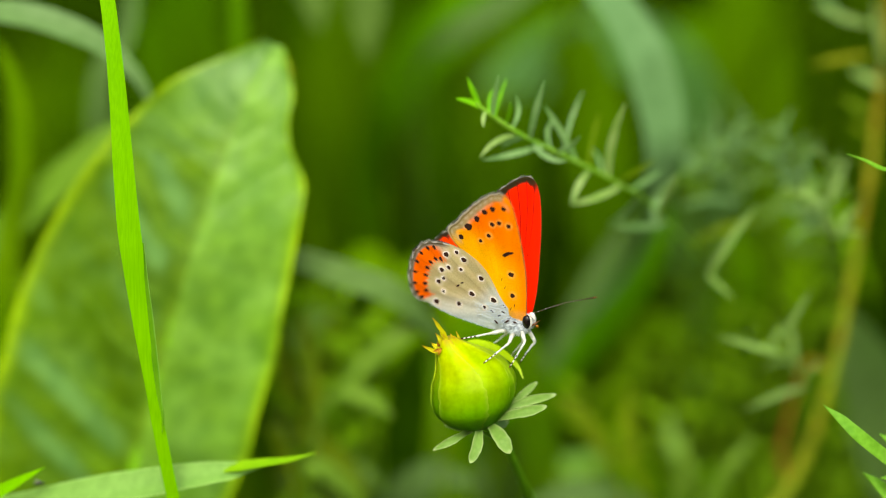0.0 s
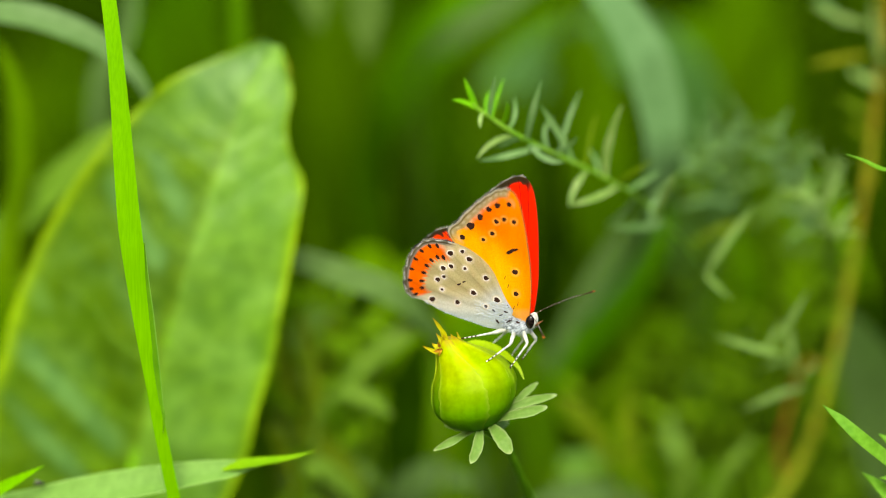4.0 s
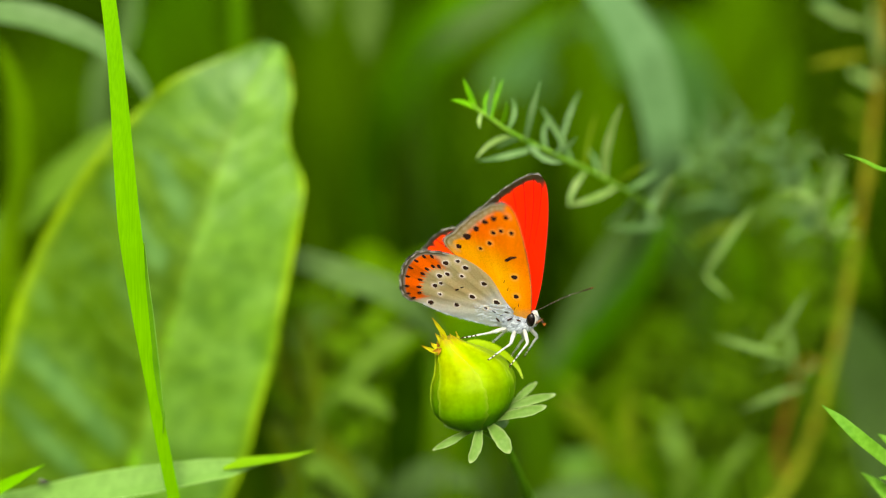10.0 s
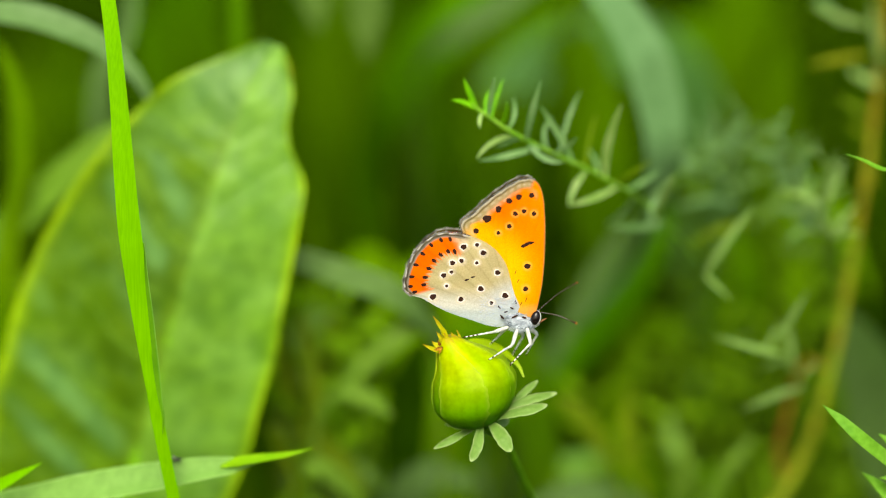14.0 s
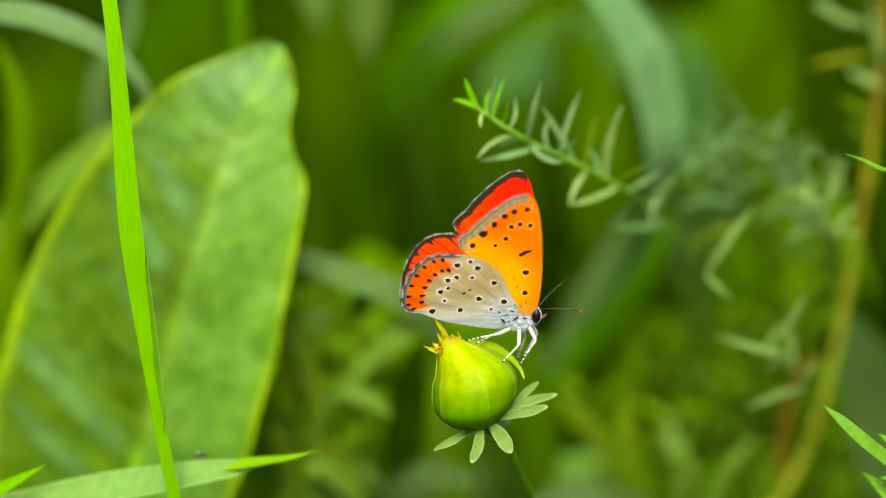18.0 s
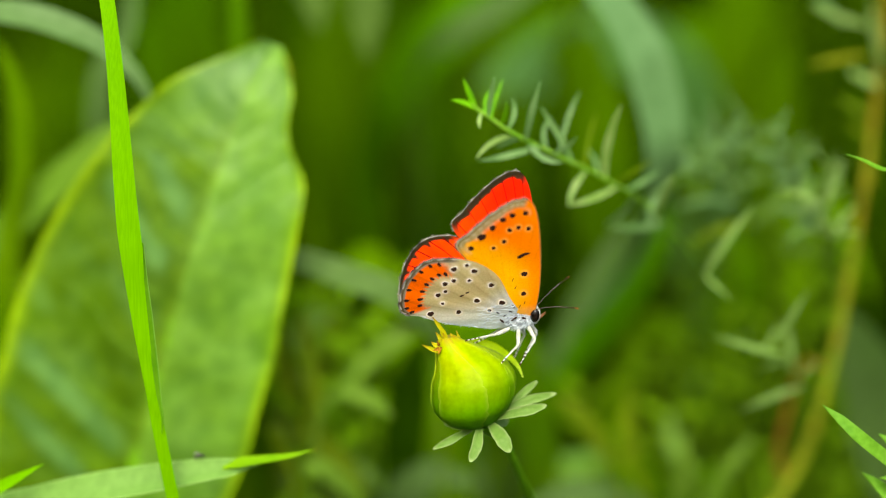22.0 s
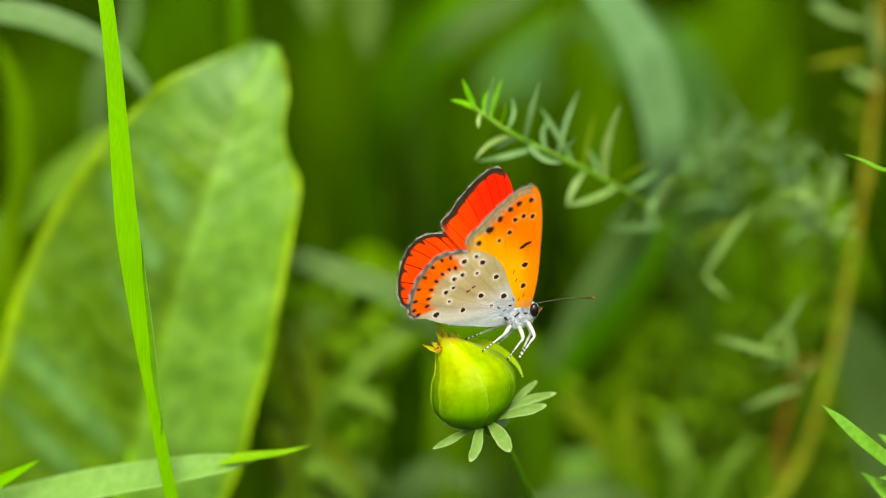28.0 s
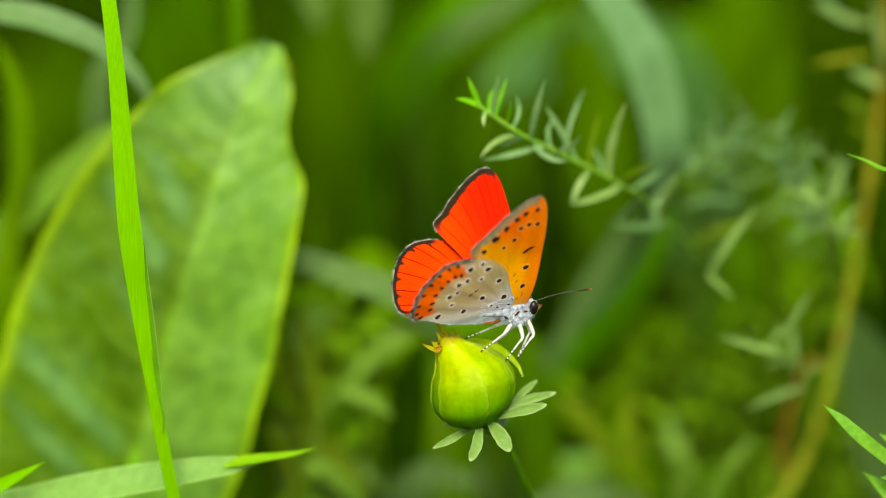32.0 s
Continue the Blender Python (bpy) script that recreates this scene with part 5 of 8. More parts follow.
    v, f = tube([(75.77, 90.00, 302.17), (76.08, 90.00, 320.19), (76.36, 92.00, 336.70)], [0.4, 0.3, 0.2], 7, 8)
    side = part("sprig", mesh("sprig", v, f, M_RUST_STEM, base), plant, "rusty side sprig with pale leaves")
    for line, wide, mat in (([(76.68, 90.00, 320.19), (73.55, 88.00, 321.73), (69.97, 86.00, 323.26)], 1.69, M_PALE),
                            ([(77.16, 90.00, 322.66), (74.68, 84.00, 328.74), (72.29, 80.00, 336.40)], 1.97, M_PALE),
                            ([(73.85, 88.00, 330.84), (67.97, 84.00, 332.40), (62.16, 80.00, 335.27)], 1.38, M_PALE),
                            ([(69.74, 88.00, 331.22), (67.33, 88.00, 333.17), (64.69, 88.00, 335.88)], 1.49, M_SPRIG),
                            ([(75.07, 90.00, 325.52), (68.62, 86.00, 325.41), (62.88, 84.00, 324.28)], 0.99, M_BROWN),
                            ([(75.73, 90.00, 314.72), (71.90, 86.00, 316.69), (68.12, 84.00, 318.83)], 0.89, M_BROWN),
                            ([(75.39, 90.00, 311.02), (73.26, 88.00, 312.33), (69.85, 86.00, 314.22)], 0.90, M_OLIVE_LEAF),
                            ([(58.09, 58.00, 276.96), (56.60, 56.00, 281.12), (56.56, 55.00, 285.53)], 1.54, M_PALE),
                            ([(51.55, 70.00, 299.56), (47.12, 72.00, 298.68), (41.93, 74.00, 295.15)], 1.33, M_OLIVE_LEAF),
                            ([(35.47, 62.00, 306.78), (34.05, 60.00, 303.70), (35.18, 58.00, 301.12)], 1.47, M_SPRIG)):
        curved_leaf(side, base, line, wide, mat)
    leafy_branch(plant, base, [(72.16, 86.00, 281.63), (67.10, 92.00, 290.55), (61.17, 98.00, 300.72), (55.25, 104.00, 305.91), (48.72, 110.00, 308.10)], [0.6, 0.4, 0.35, 0.3, 0.2],
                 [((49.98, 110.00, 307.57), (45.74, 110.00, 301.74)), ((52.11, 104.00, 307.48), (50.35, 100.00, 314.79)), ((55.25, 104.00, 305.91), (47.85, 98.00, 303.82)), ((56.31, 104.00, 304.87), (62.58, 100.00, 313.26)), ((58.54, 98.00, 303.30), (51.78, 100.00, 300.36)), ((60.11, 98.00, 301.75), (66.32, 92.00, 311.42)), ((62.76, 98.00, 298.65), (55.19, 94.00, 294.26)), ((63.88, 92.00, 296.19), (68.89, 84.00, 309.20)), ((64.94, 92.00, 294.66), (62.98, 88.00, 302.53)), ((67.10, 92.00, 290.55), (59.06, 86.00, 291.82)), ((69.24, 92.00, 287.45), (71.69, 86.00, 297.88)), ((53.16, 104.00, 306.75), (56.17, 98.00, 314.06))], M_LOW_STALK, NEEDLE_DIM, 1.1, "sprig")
    leafy_branch(plant, base, [(67.68, 82.00, 260.01), (59.89, 54.00, 274.74), (55.37, 48.00, 281.57), (52.40, 46.00, 285.97)], [0.25, 0.22, 0.2, 0.15],
                 [((54.25, 48.00, 282.96), (42.53, 44.00, 286.85)), ((56.31, 48.00, 280.18), (53.94, 45.00, 288.05)), ((52.77, 46.00, 285.60), (57.62, 46.00, 293.81)), ((58.76, 52.00, 276.26), (47.73, 48.00, 273.37)), ((57.89, 50.00, 278.23), (61.23, 54.00, 280.42)), ((55.19, 48.00, 281.57), (51.71, 54.00, 278.53))], M_LOW_STALK, NEEDLE, 0.62, "sprig")
    leafy_branch(plant, base, [(66.60, 82.00, 256.89), (55.30, 62.00, 276.83), (46.97, 52.00, 290.56), (41.37, 48.00, 295.89)], [0.25, 0.2, 0.18, 0.2],
                 [((41.56, 48.00, 295.71), (49.14, 46.00, 307.74)), ((41.37, 48.00, 295.89), (45.94, 48.00, 291.51)), ((49.97, 56.00, 285.09), (46.93, 60.00, 282.17)), ((53.48, 60.00, 280.26), (56.31, 64.00, 284.04))], M_LOW_STALK, NEEDLE, 0.55, "sprig")
    leafy_branch(plant, base, [(74.15, 88.00, 300.52), (65.71, 66.00, 304.44), (61.32, 60.00, 306.22), (58.29, 58.00, 304.74)], [0.3, 0.25, 0.2, 0.15],
                 [((59.97, 60.00, 305.75), (63.49, 58.00, 313.67)), ((61.32, 60.00, 306.22), (62.94, 56.00, 304.48)), ((58.56, 58.00, 305.02), (56.56, 58.00, 302.23)), ((63.08, 62.00, 305.56), (65.66, 62.00, 310.04)), ((58.73, 58.00, 305.20), (58.46, 60.00, 309.46))], M_LOW_STALK, NEEDLE, 0.8, "sprig")
    return plant


sprig_herb = build_sprig_plant()


def build_lance_plant():
    base = (92, 6, 0)
    plant = thing("lance_leaf_herb", base, "bright green meadow herb with pointed narrow leaves", "herb")
    v, f = tube([base, (86, 4, 120), (78, 2, 220), (69.87, 0.00, 276.96), (66.87, 2.00, 300.29), (65.64, 4.00, 319.30), (65.03, 6.00, 333.51)], [1.6, 1.4, 1.2, 1.0, 0.9, 0.7, 0.3], 8, 8)
    part("stem", mesh("stem", v, f, M_STALK, base), plant)
    for tip, mid, root, w in (((51.47, 0.00, 288.42), (56.21, -2.00, 284.65), (70.14, 0.00, 271.69), 1.75), ((58.07, 4.00, 277.59), (62.14, 3.00, 274.32), (70.38, 0.00, 270.06), 1.9), ((52.51, -4.00, 323.46), (57.29, -3.00, 321.43), (65.72, 4.00, 317.76), 0.6),
                              ((59.87, 3.00, 283.44), (63.17, 2.00, 281.16), (69.72, 0.00, 276.96), 1.8), ((59.94, 1.00, 277.76), (62.90, 0.00, 277.77), (69.96, 0.00, 275.34), 1.6)):
        t, m, r = np.array(tip), np.array(mid), np.array(root)
        v, f = ribbon([r, r * 0.5 + m * 0.5 + np.array((0, 0, 0.6)), m, m * 0.5 + t * 0.5 + np.array((0, 0, 0.15)), t], [0.7, w, w, w * 0.72, 0.12], (-0.35, -0.8, 0.5), 0.3, 0.25, 8)
        part("leaf", mesh("leaf", v, f, M_LANCE, base), plant)
    return plant


lance_herb = build_lance_plant()


# ---- soft grass and leaves behind ----
def back_blade(base, pts, widths, mat, label, facing=(0, -1, 0.3), fold=0.25, name="grass_blade", twist=(0, 0)):
    ob = thing(name, base, label, "grass blade", "soft grass blades behind")
    v, f = ribbon([base] + pts, widths, facing, fold, 0.35, 7, twist)
    part("blade", mesh("blade", v, f, mat, base), ob)
    back = unit(facing) * -(0.1 + 0.5 * fold * float(np.mean(widths)))
    v, f = tube([np.array(p) + back for p in [base] + pts[:-1]], [0.04 * w for w in widths[:-1]], 6, 5)
    part("midrib", mesh("midrib", v, f, mat, base), ob)
    return ob


def build_back_blades():
    # arching blade behind the big leaf
    back_blade((-30, 70, 0), [(-36, 68, 150), (-42, 62, 262), (-45.55, 56.00, 317.90), (-46.52, 55.00, 322.82), (-48.40, 54.00, 326.71), (-52.35, 53.00, 330.90), (-58.23, 52.00, 334.18), (-66.02, 52.00, 336.45), (-75.23, 54.00, 336.44)], [4, 4.5, 2.5, 0.9, 1.3, 2.4, 3.7, 4.4, 4.4, 3.5],
               M_BLUE, "pale grey-green arching grass blade behind the big leaf", (0.2, -0.8, 0.6))
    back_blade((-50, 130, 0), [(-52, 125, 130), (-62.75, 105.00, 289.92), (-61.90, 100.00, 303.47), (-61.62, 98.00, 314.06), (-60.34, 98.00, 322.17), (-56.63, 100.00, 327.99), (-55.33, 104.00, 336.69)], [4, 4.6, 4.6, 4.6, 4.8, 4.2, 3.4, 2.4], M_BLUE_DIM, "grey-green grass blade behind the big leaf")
    back_blade((-95, 110, 0), [(-96, 105, 140), (-75.80, 85.00, 294.05), (-72.71, 82.00, 306.58), (-72.79, 82.00, 318.33), (-74.23, 82.00, 325.11), (-76.18, 82.00, 328.96)], [4, 4, 3.8, 3.6, 3.2, 2.0, 0.4], M_MID, "green grass blade with a drooping tip")
    back_blade((-165, 90, 0), [(-160, 85, 150), (-98.82, 92.00, 278.10), (-84.64, 90.00, 289.43), (-74.48, 86.00, 297.38), (-65.93, 84.00, 305.05), (-58.38, 84.00, 311.38), (-53.19, 86.00, 315.31)], [5, 6, 6, 6, 5.6, 5.4, 4, 0.5], M_SLANT, "pale green slanting grass blade")
    back_blade((-30, 105, 0), [(-32, 100, 140), (-34.12, 92.00, 292.61), (-34.79, 90.00, 315.22), (-35.30, 90.00, 329.06), (-36.04, 92.00, 340.61)], [4.5, 4.5, 4, 3.4, 3.2, 2.4], M_BROAD, "upright green grass blade behind the big leaf")
    # the wide arching blade behind the sprig
    back_blade((2, 190, 0), [(2, 185, 110), (19.82, 130.00, 259.46), (27.97, 120.00, 271.20), (33.51, 110.00, 281.30), (36.41, 100.00, 290.95), (37.71, 92.00, 298.75), (38.34, 86.00, 305.89), (38.40, 84.00, 311.18), (37.71, 84.00, 316.09), (36.44, 84.00, 320.98), (34.89, 84.00, 325.84), (32.37, 86.00, 330.46), (29.06, 88.00, 335.11), (23.11, 92.00, 340.80)],
               [1, 1, 1, 1.2, 2, 3.6, 5.2, 6.6, 7.4, 8.4, 8.9, 8.6, 7.9, 7, 5.5], M_ARCH, "wide pale blue-green grass blade arching over behind the sprig", (0.2, -0.85, 0.5), 0.12)
    # the arching blade's dim lower run, a separate blade with darker colour
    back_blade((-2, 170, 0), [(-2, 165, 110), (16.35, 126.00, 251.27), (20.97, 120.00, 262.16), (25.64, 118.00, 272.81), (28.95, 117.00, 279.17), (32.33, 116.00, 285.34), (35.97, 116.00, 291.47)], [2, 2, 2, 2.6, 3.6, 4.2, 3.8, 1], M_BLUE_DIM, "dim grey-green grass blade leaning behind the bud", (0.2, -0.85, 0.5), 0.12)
    back_blade((-6, 196, 0), [(-3, 190, 120), (6.76, 156.00, 237.47), (17.98, 152.00, 247.37), (26.91, 150.00, 257.12), (33.70, 148.00, 265.50), (38.99, 146.00, 273.39), (43.59, 145.00, 281.65), (45.62, 146.00, 288.50)], [8, 8, 8, 8.6, 9, 9, 8.4, 6, 1], M_LEAN, "fresh green leaning grass blade", (0.2, -0.85, 0.5), 0.15)
    back_blade((30, 250, 0), [(30, 246, 130), (37.75, 205.00, 267.91), (36.04, 200.00, 286.17), (33.74, 200.00, 301.84), (29.03, 202.00, 317.09)], [12, 13, 15, 16, 15, 12], M_OLIVE, "soft olive green grass blade", (0, -0.9, 0.4), 0.12)
    back_blade((60, 190, 0), [(58, 186, 120), (60.16, 152.00, 251.07), (60.02, 148.00, 261.88), (61.05, 146.00, 273.15), (59.43, 148.00, 282.22)], [9, 10, 11, 12, 10, 2], M_FRESH, "soft fresh green grass blade", (0, -0.9, 0.4), 0.12)
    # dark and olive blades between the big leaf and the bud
    # dark blade put in for the shaded gap left of the bud
    back_blade((-4, 110, 0), [(-4, 108, 120), (-7.36, 88.00, 245.41), (-6.83, 84.00, 258.36), (-5.97, 82.00, 267.26), (-4.16, 82.00, 275.47)], [5, 5, 6.5, 7.5, 7, 2], M_GRASS_DARK, "dark green blade standing in for the shaded gap beside the bud", (0, -0.9, 0.4), 0.12)
    back_blade((-30, 140, 0), [(-30, 138, 120), (-34.29, 112.00, 234.95), (-29.17, 108.00, 250.98), (-25.01, 106.00, 263.74), (-22.02, 106.00, 274.65)], [6, 6.5, 8, 9, 9, 6], M_OLIVE_LEAF, "soft olive grass blade beside the big leaf", (0, -0.85, 0.5), 0.12)
    back_blade((84, 270, 0), [(84, 266, 130), (84.25, 236.00, 268.57), (78.69, 232.00, 291.82), (75.33, 232.00, 311.14), (70.99, 234.00, 328.66)], [14, 16, 18, 19, 18, 12], M_OLIVE, "soft olive green grass blade", (0, -0.9, 0.4), 0.12)
    back_blade((-18, 100, 0), [(-18, 98, 120), (-14.35, 78.00, 244.63), (-16.62, 75.00, 253.44), (-20.43, 74.00, 259.40), (-25.28, 74.00, 261.64)], [1, 1.5, 3, 4, 3.6, 0.6], M_OLIVE_LEAF, "soft olive leaf beside the big leaf", (0, -0.85, 0.5), 0.12, "low_leaf")
    back_blade((-27, 100, 0), [(-27, 98, 120), (-24.31, 80.00, 254.40), (-25.99, 78.00, 265.33), (-27.17, 77.00, 273.75), (-27.65, 77.00, 280.29)], [1, 1.5, 3, 4, 3.6, 0.6], M_OLIVE_LEAF, "soft olive leaf beside the big leaf", (0, -0.85, 0.5), 0.12, "low_leaf")
    # broad pale leaves low behind the bud
    back_blade((52, 170, 0), [(52, 166, 110), (60.35, 116.00, 230.09), (49.70, 112.00, 238.61), (36.39, 110.00, 241.33), (24.51, 110.00, 238.83)], [6, 8, 10, 11, 9, 2], M_FRESH, "pale broad leaf low in the grass", (0, -0.7, 0.7), 0.1, "broad_grass_leaf")
    back_blade((8, 290, 0), [(8, 286, 120), (-17.04, 190.00, 282.74), (-11.75, 176.00, 302.73), (-6.76, 172.00, 313.05), (0.96, 170.00, 321.94), (9.10, 172.00, 331.07)], [5, 6, 7, 9, 11.5, 12, 11], M_TOP, "wide fresh green grass blade leaning over", (0.2, -0.9, 0.4), 0.12)
    back_blade((-36, 330, 0), [(-36, 326, 130), (-32.04, 310.00, 247.56), (-30.08, 300.00, 276.82), (-27.46, 296.00, 300.86), (-22.02, 296.00, 325.39)], [12, 16, 18, 20, 21, 18], M_OLIVE, "soft olive green grass blade", (0, -0.9, 0.4), 0.12)
    back_blade((-10, 340, 0), [(-10, 336, 130), (-47.29, 330.00, 243.43), (-42.74, 320.00, 278.56), (-38.93, 316.00, 301.70), (-37.83, 316.00, 323.90)], [10, 12, 14, 15, 16, 14], M_GRASS, "soft green grass blade", (0, -0.9, 0.4), 0.12)
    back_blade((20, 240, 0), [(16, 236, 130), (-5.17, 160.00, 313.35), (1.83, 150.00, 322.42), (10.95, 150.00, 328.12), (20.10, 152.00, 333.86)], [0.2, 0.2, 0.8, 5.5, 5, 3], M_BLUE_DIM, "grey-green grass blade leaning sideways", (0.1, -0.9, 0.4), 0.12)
    back_blade((10, 310, 0), [(12, 305, 120), (2.50, 290.00, 242.29), (-1.38, 288.00, 278.89), (-8.20, 288.00, 305.00), (-18.78, 290.00, 322.68)], [9, 10, 11, 11, 9, 6], M_GRASS, "green upright grass blade")
    back_blade((-120, 330, 0), [(-118, 325, 130), (-115.28, 310.00, 239.32), (-109.37, 300.00, 268.88), (-106.94, 300.00, 291.01), (-104.48, 300.00, 306.61)], [14, 18, 20, 20, 18, 8], M_OLIVE, "soft olive green grass blade", (0, -0.9, 0.4), 0.12)
    back_blade((40, 320, 0), [(40, 315, 130), (18.63, 290.00, 278.42), (22.16, 286.00, 297.48), (30.39, 286.00, 308.11), (40.25, 288.00, 315.46)], [18, 22, 24, 26, 20, 6], M_BROAD, "soft broad green leaf", (0, -0.9, 0.5), 0.15, "broad_grass_leaf")
    back_blade((110, 300, 0), [(108, 295, 130), (72.70, 240.00, 274.97), (69.59, 236.00, 291.22), (65.05, 236.00, 305.16), (60.84, 238.00, 317.38)], [14, 18, 20, 21, 18, 8], M_FRESH, "soft broad fresh green leaf", (0, -0.9, 0.5), 0.15, "broad_grass_leaf")
    back_blade((20, 150, 0), [(14, 145, 120), (6.63, 84.00, 257.31), (1.53, 70.00, 275.64), (-3.91, 62.00, 285.88), (-8.67, 60.00, 290.26), (-15.11, 60.00, 292.63), (-22.45, 60.00, 295.27), (-29.04, 62.00, 296.16)], [0.8, 0.8, 0.8, 1.2, 3.4, 4.8, 4.8, 4.2, 2.4], M_SIDE, "pale green grass blade leaning sideways", (0, -0.8, 0.6))
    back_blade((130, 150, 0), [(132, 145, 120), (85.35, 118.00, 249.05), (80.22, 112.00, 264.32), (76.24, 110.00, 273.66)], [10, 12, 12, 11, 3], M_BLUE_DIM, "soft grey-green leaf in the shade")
    back_blade((-120, 330, 0), [(-118, 325, 150), (-68.98, 300.00, 268.88), (-70.24, 296.00, 293.11), (-71.42, 296.00, 307.04), (-68.20, 298.00, 322.19)], [18, 22, 26, 28, 26, 14], M_GRASS, "soft broad green leaf", (0, -0.9, 0.5), 0.15, "broad_grass_leaf")
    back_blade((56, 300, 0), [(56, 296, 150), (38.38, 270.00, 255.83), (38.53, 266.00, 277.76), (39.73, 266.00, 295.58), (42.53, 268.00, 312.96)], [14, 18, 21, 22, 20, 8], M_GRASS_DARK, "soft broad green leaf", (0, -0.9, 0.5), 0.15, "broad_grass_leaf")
    # drooping tips and pale leaves further back
    for tip, top, w in (((-14.26, 120.00, 321.17), (-14.56, 126.00, 338.07), 6.5), ((-23.95, 130.00, 325.22), (-25.90, 136.00, 338.41), 6)):
        t, p = np.array(tip), np.array(top)
        foot = (float(p[0]) - 30, float(p[1]) + 420, 0)
        back_blade(foot, [(foot[0] - 4, foot[1] - 15, 230), tuple(p + np.array((-10, 180, 30))), tuple(p + np.array((0, 8, 14))), tuple(p), tuple(p * 0.45 + t * 0.55), tuple(t)],
                   [6, 7, 8, w, w * 1.1, w, 0.6], M_DROOP, "grey-green grass blade with a drooping tip")
    back_blade((70, 260, 0), [(66, 250, 130), (62.91, 232.00, 289.04), (51.04, 228.00, 309.56), (35.95, 226.00, 311.14), (19.77, 226.00, 305.72), (8.95, 226.00, 302.31)], [14, 15, 16, 17, 18, 15, 3], M_BROAD_BLUE, "pale broad leaf lying over the grass", (0, -0.8, 0.6), 0.1, "broad_grass_leaf")
    back_blade((-2, 190, 0), [(-2, 185, 90), (-17.94, 166.00, 216.26), (-10.29, 160.00, 224.77), (0.73, 158.00, 227.98), (8.05, 158.00, 224.16)], [12, 14, 16, 20, 17, 4], M_GRASS_GREY, "pale broad leaf low in the grass", (0, -0.7, 0.7), 0.1, "broad_grass_leaf")
    back_blade((60, 180, 0), [(58, 175, 90), (40.40, 150.00, 218.01), (32.75, 146.00, 226.92), (25.62, 146.00, 228.17), (17.35, 146.00, 224.43)], [10, 12, 14, 17, 14, 4], M_BLADE_PALE, "pale broad leaf low in the grass", (0, -0.7, 0.7), 0.1, "broad_grass_leaf")
    back_blade((110, 200, 0), [(106, 195, 90), (62.07, 150.00, 216.74), (53.66, 146.00, 225.92), (45.31, 146.00, 227.67), (35.17, 146.00, 224.18)], [10, 12, 14, 17, 15, 4], M_BLADE_PALE, "pale broad leaf low in the grass", (0, -0.7, 0.7), 0.1, "broad_grass_leaf")
    back_blade((-44, 245, 0), [(-44, 242, 130), (-38.50, 222.00, 196.88), (-36.34, 216.00, 219.19), (-31.07, 212.00, 235.95), (-23.51, 212.00, 245.74)], [14, 18, 23, 26, 24, 4], M_MID, "soft broad green leaf low in the grass", (0, -0.85, 0.55), 0.15, "broad_grass_leaf")
    back_blade((-18, 250, 0), [(-18, 248, 120), (-20.49, 226.00, 183.54), (-18.75, 220.00, 197.57), (-19.98, 218.00, 209.91), (-25.45, 218.00, 217.14)], [14, 18, 22, 24, 20, 4], M_MID, "soft broad green leaf low in the grass", (0, -0.85, 0.55), 0.15, "broad_grass_leaf")
    # pale curling leaves beside the bud
    def curled(foot, line, wide, mat):
        back_blade(foot, line, wide, mat, "pale soft leaf curling low in the grass", (0, -0.75, 0.65), 0.2, "low_leaf")

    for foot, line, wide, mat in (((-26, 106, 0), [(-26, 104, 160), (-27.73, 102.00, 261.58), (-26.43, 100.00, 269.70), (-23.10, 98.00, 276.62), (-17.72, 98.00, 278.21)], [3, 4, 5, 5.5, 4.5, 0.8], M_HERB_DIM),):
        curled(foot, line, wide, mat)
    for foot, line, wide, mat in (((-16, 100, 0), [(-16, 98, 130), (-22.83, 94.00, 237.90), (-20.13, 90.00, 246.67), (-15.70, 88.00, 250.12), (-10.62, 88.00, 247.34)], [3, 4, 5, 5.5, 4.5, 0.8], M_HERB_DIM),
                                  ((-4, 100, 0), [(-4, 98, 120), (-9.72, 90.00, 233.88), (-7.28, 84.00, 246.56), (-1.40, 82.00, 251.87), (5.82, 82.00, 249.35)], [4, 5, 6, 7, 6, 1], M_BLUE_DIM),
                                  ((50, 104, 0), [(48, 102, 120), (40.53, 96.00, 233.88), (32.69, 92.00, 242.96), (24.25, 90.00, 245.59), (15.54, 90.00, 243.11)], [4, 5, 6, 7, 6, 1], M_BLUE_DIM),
                                  ((66, 112, 0), [(64, 110, 120), (49.41, 100.00, 234.65), (46.01, 96.00, 245.97), (41.95, 94.00, 254.21), (41.32, 94.00, 259.58)], [3, 4, 4, 4, 3, 0.6], M_HERB_DIM)):
        curled(foot, line, wide, mat)
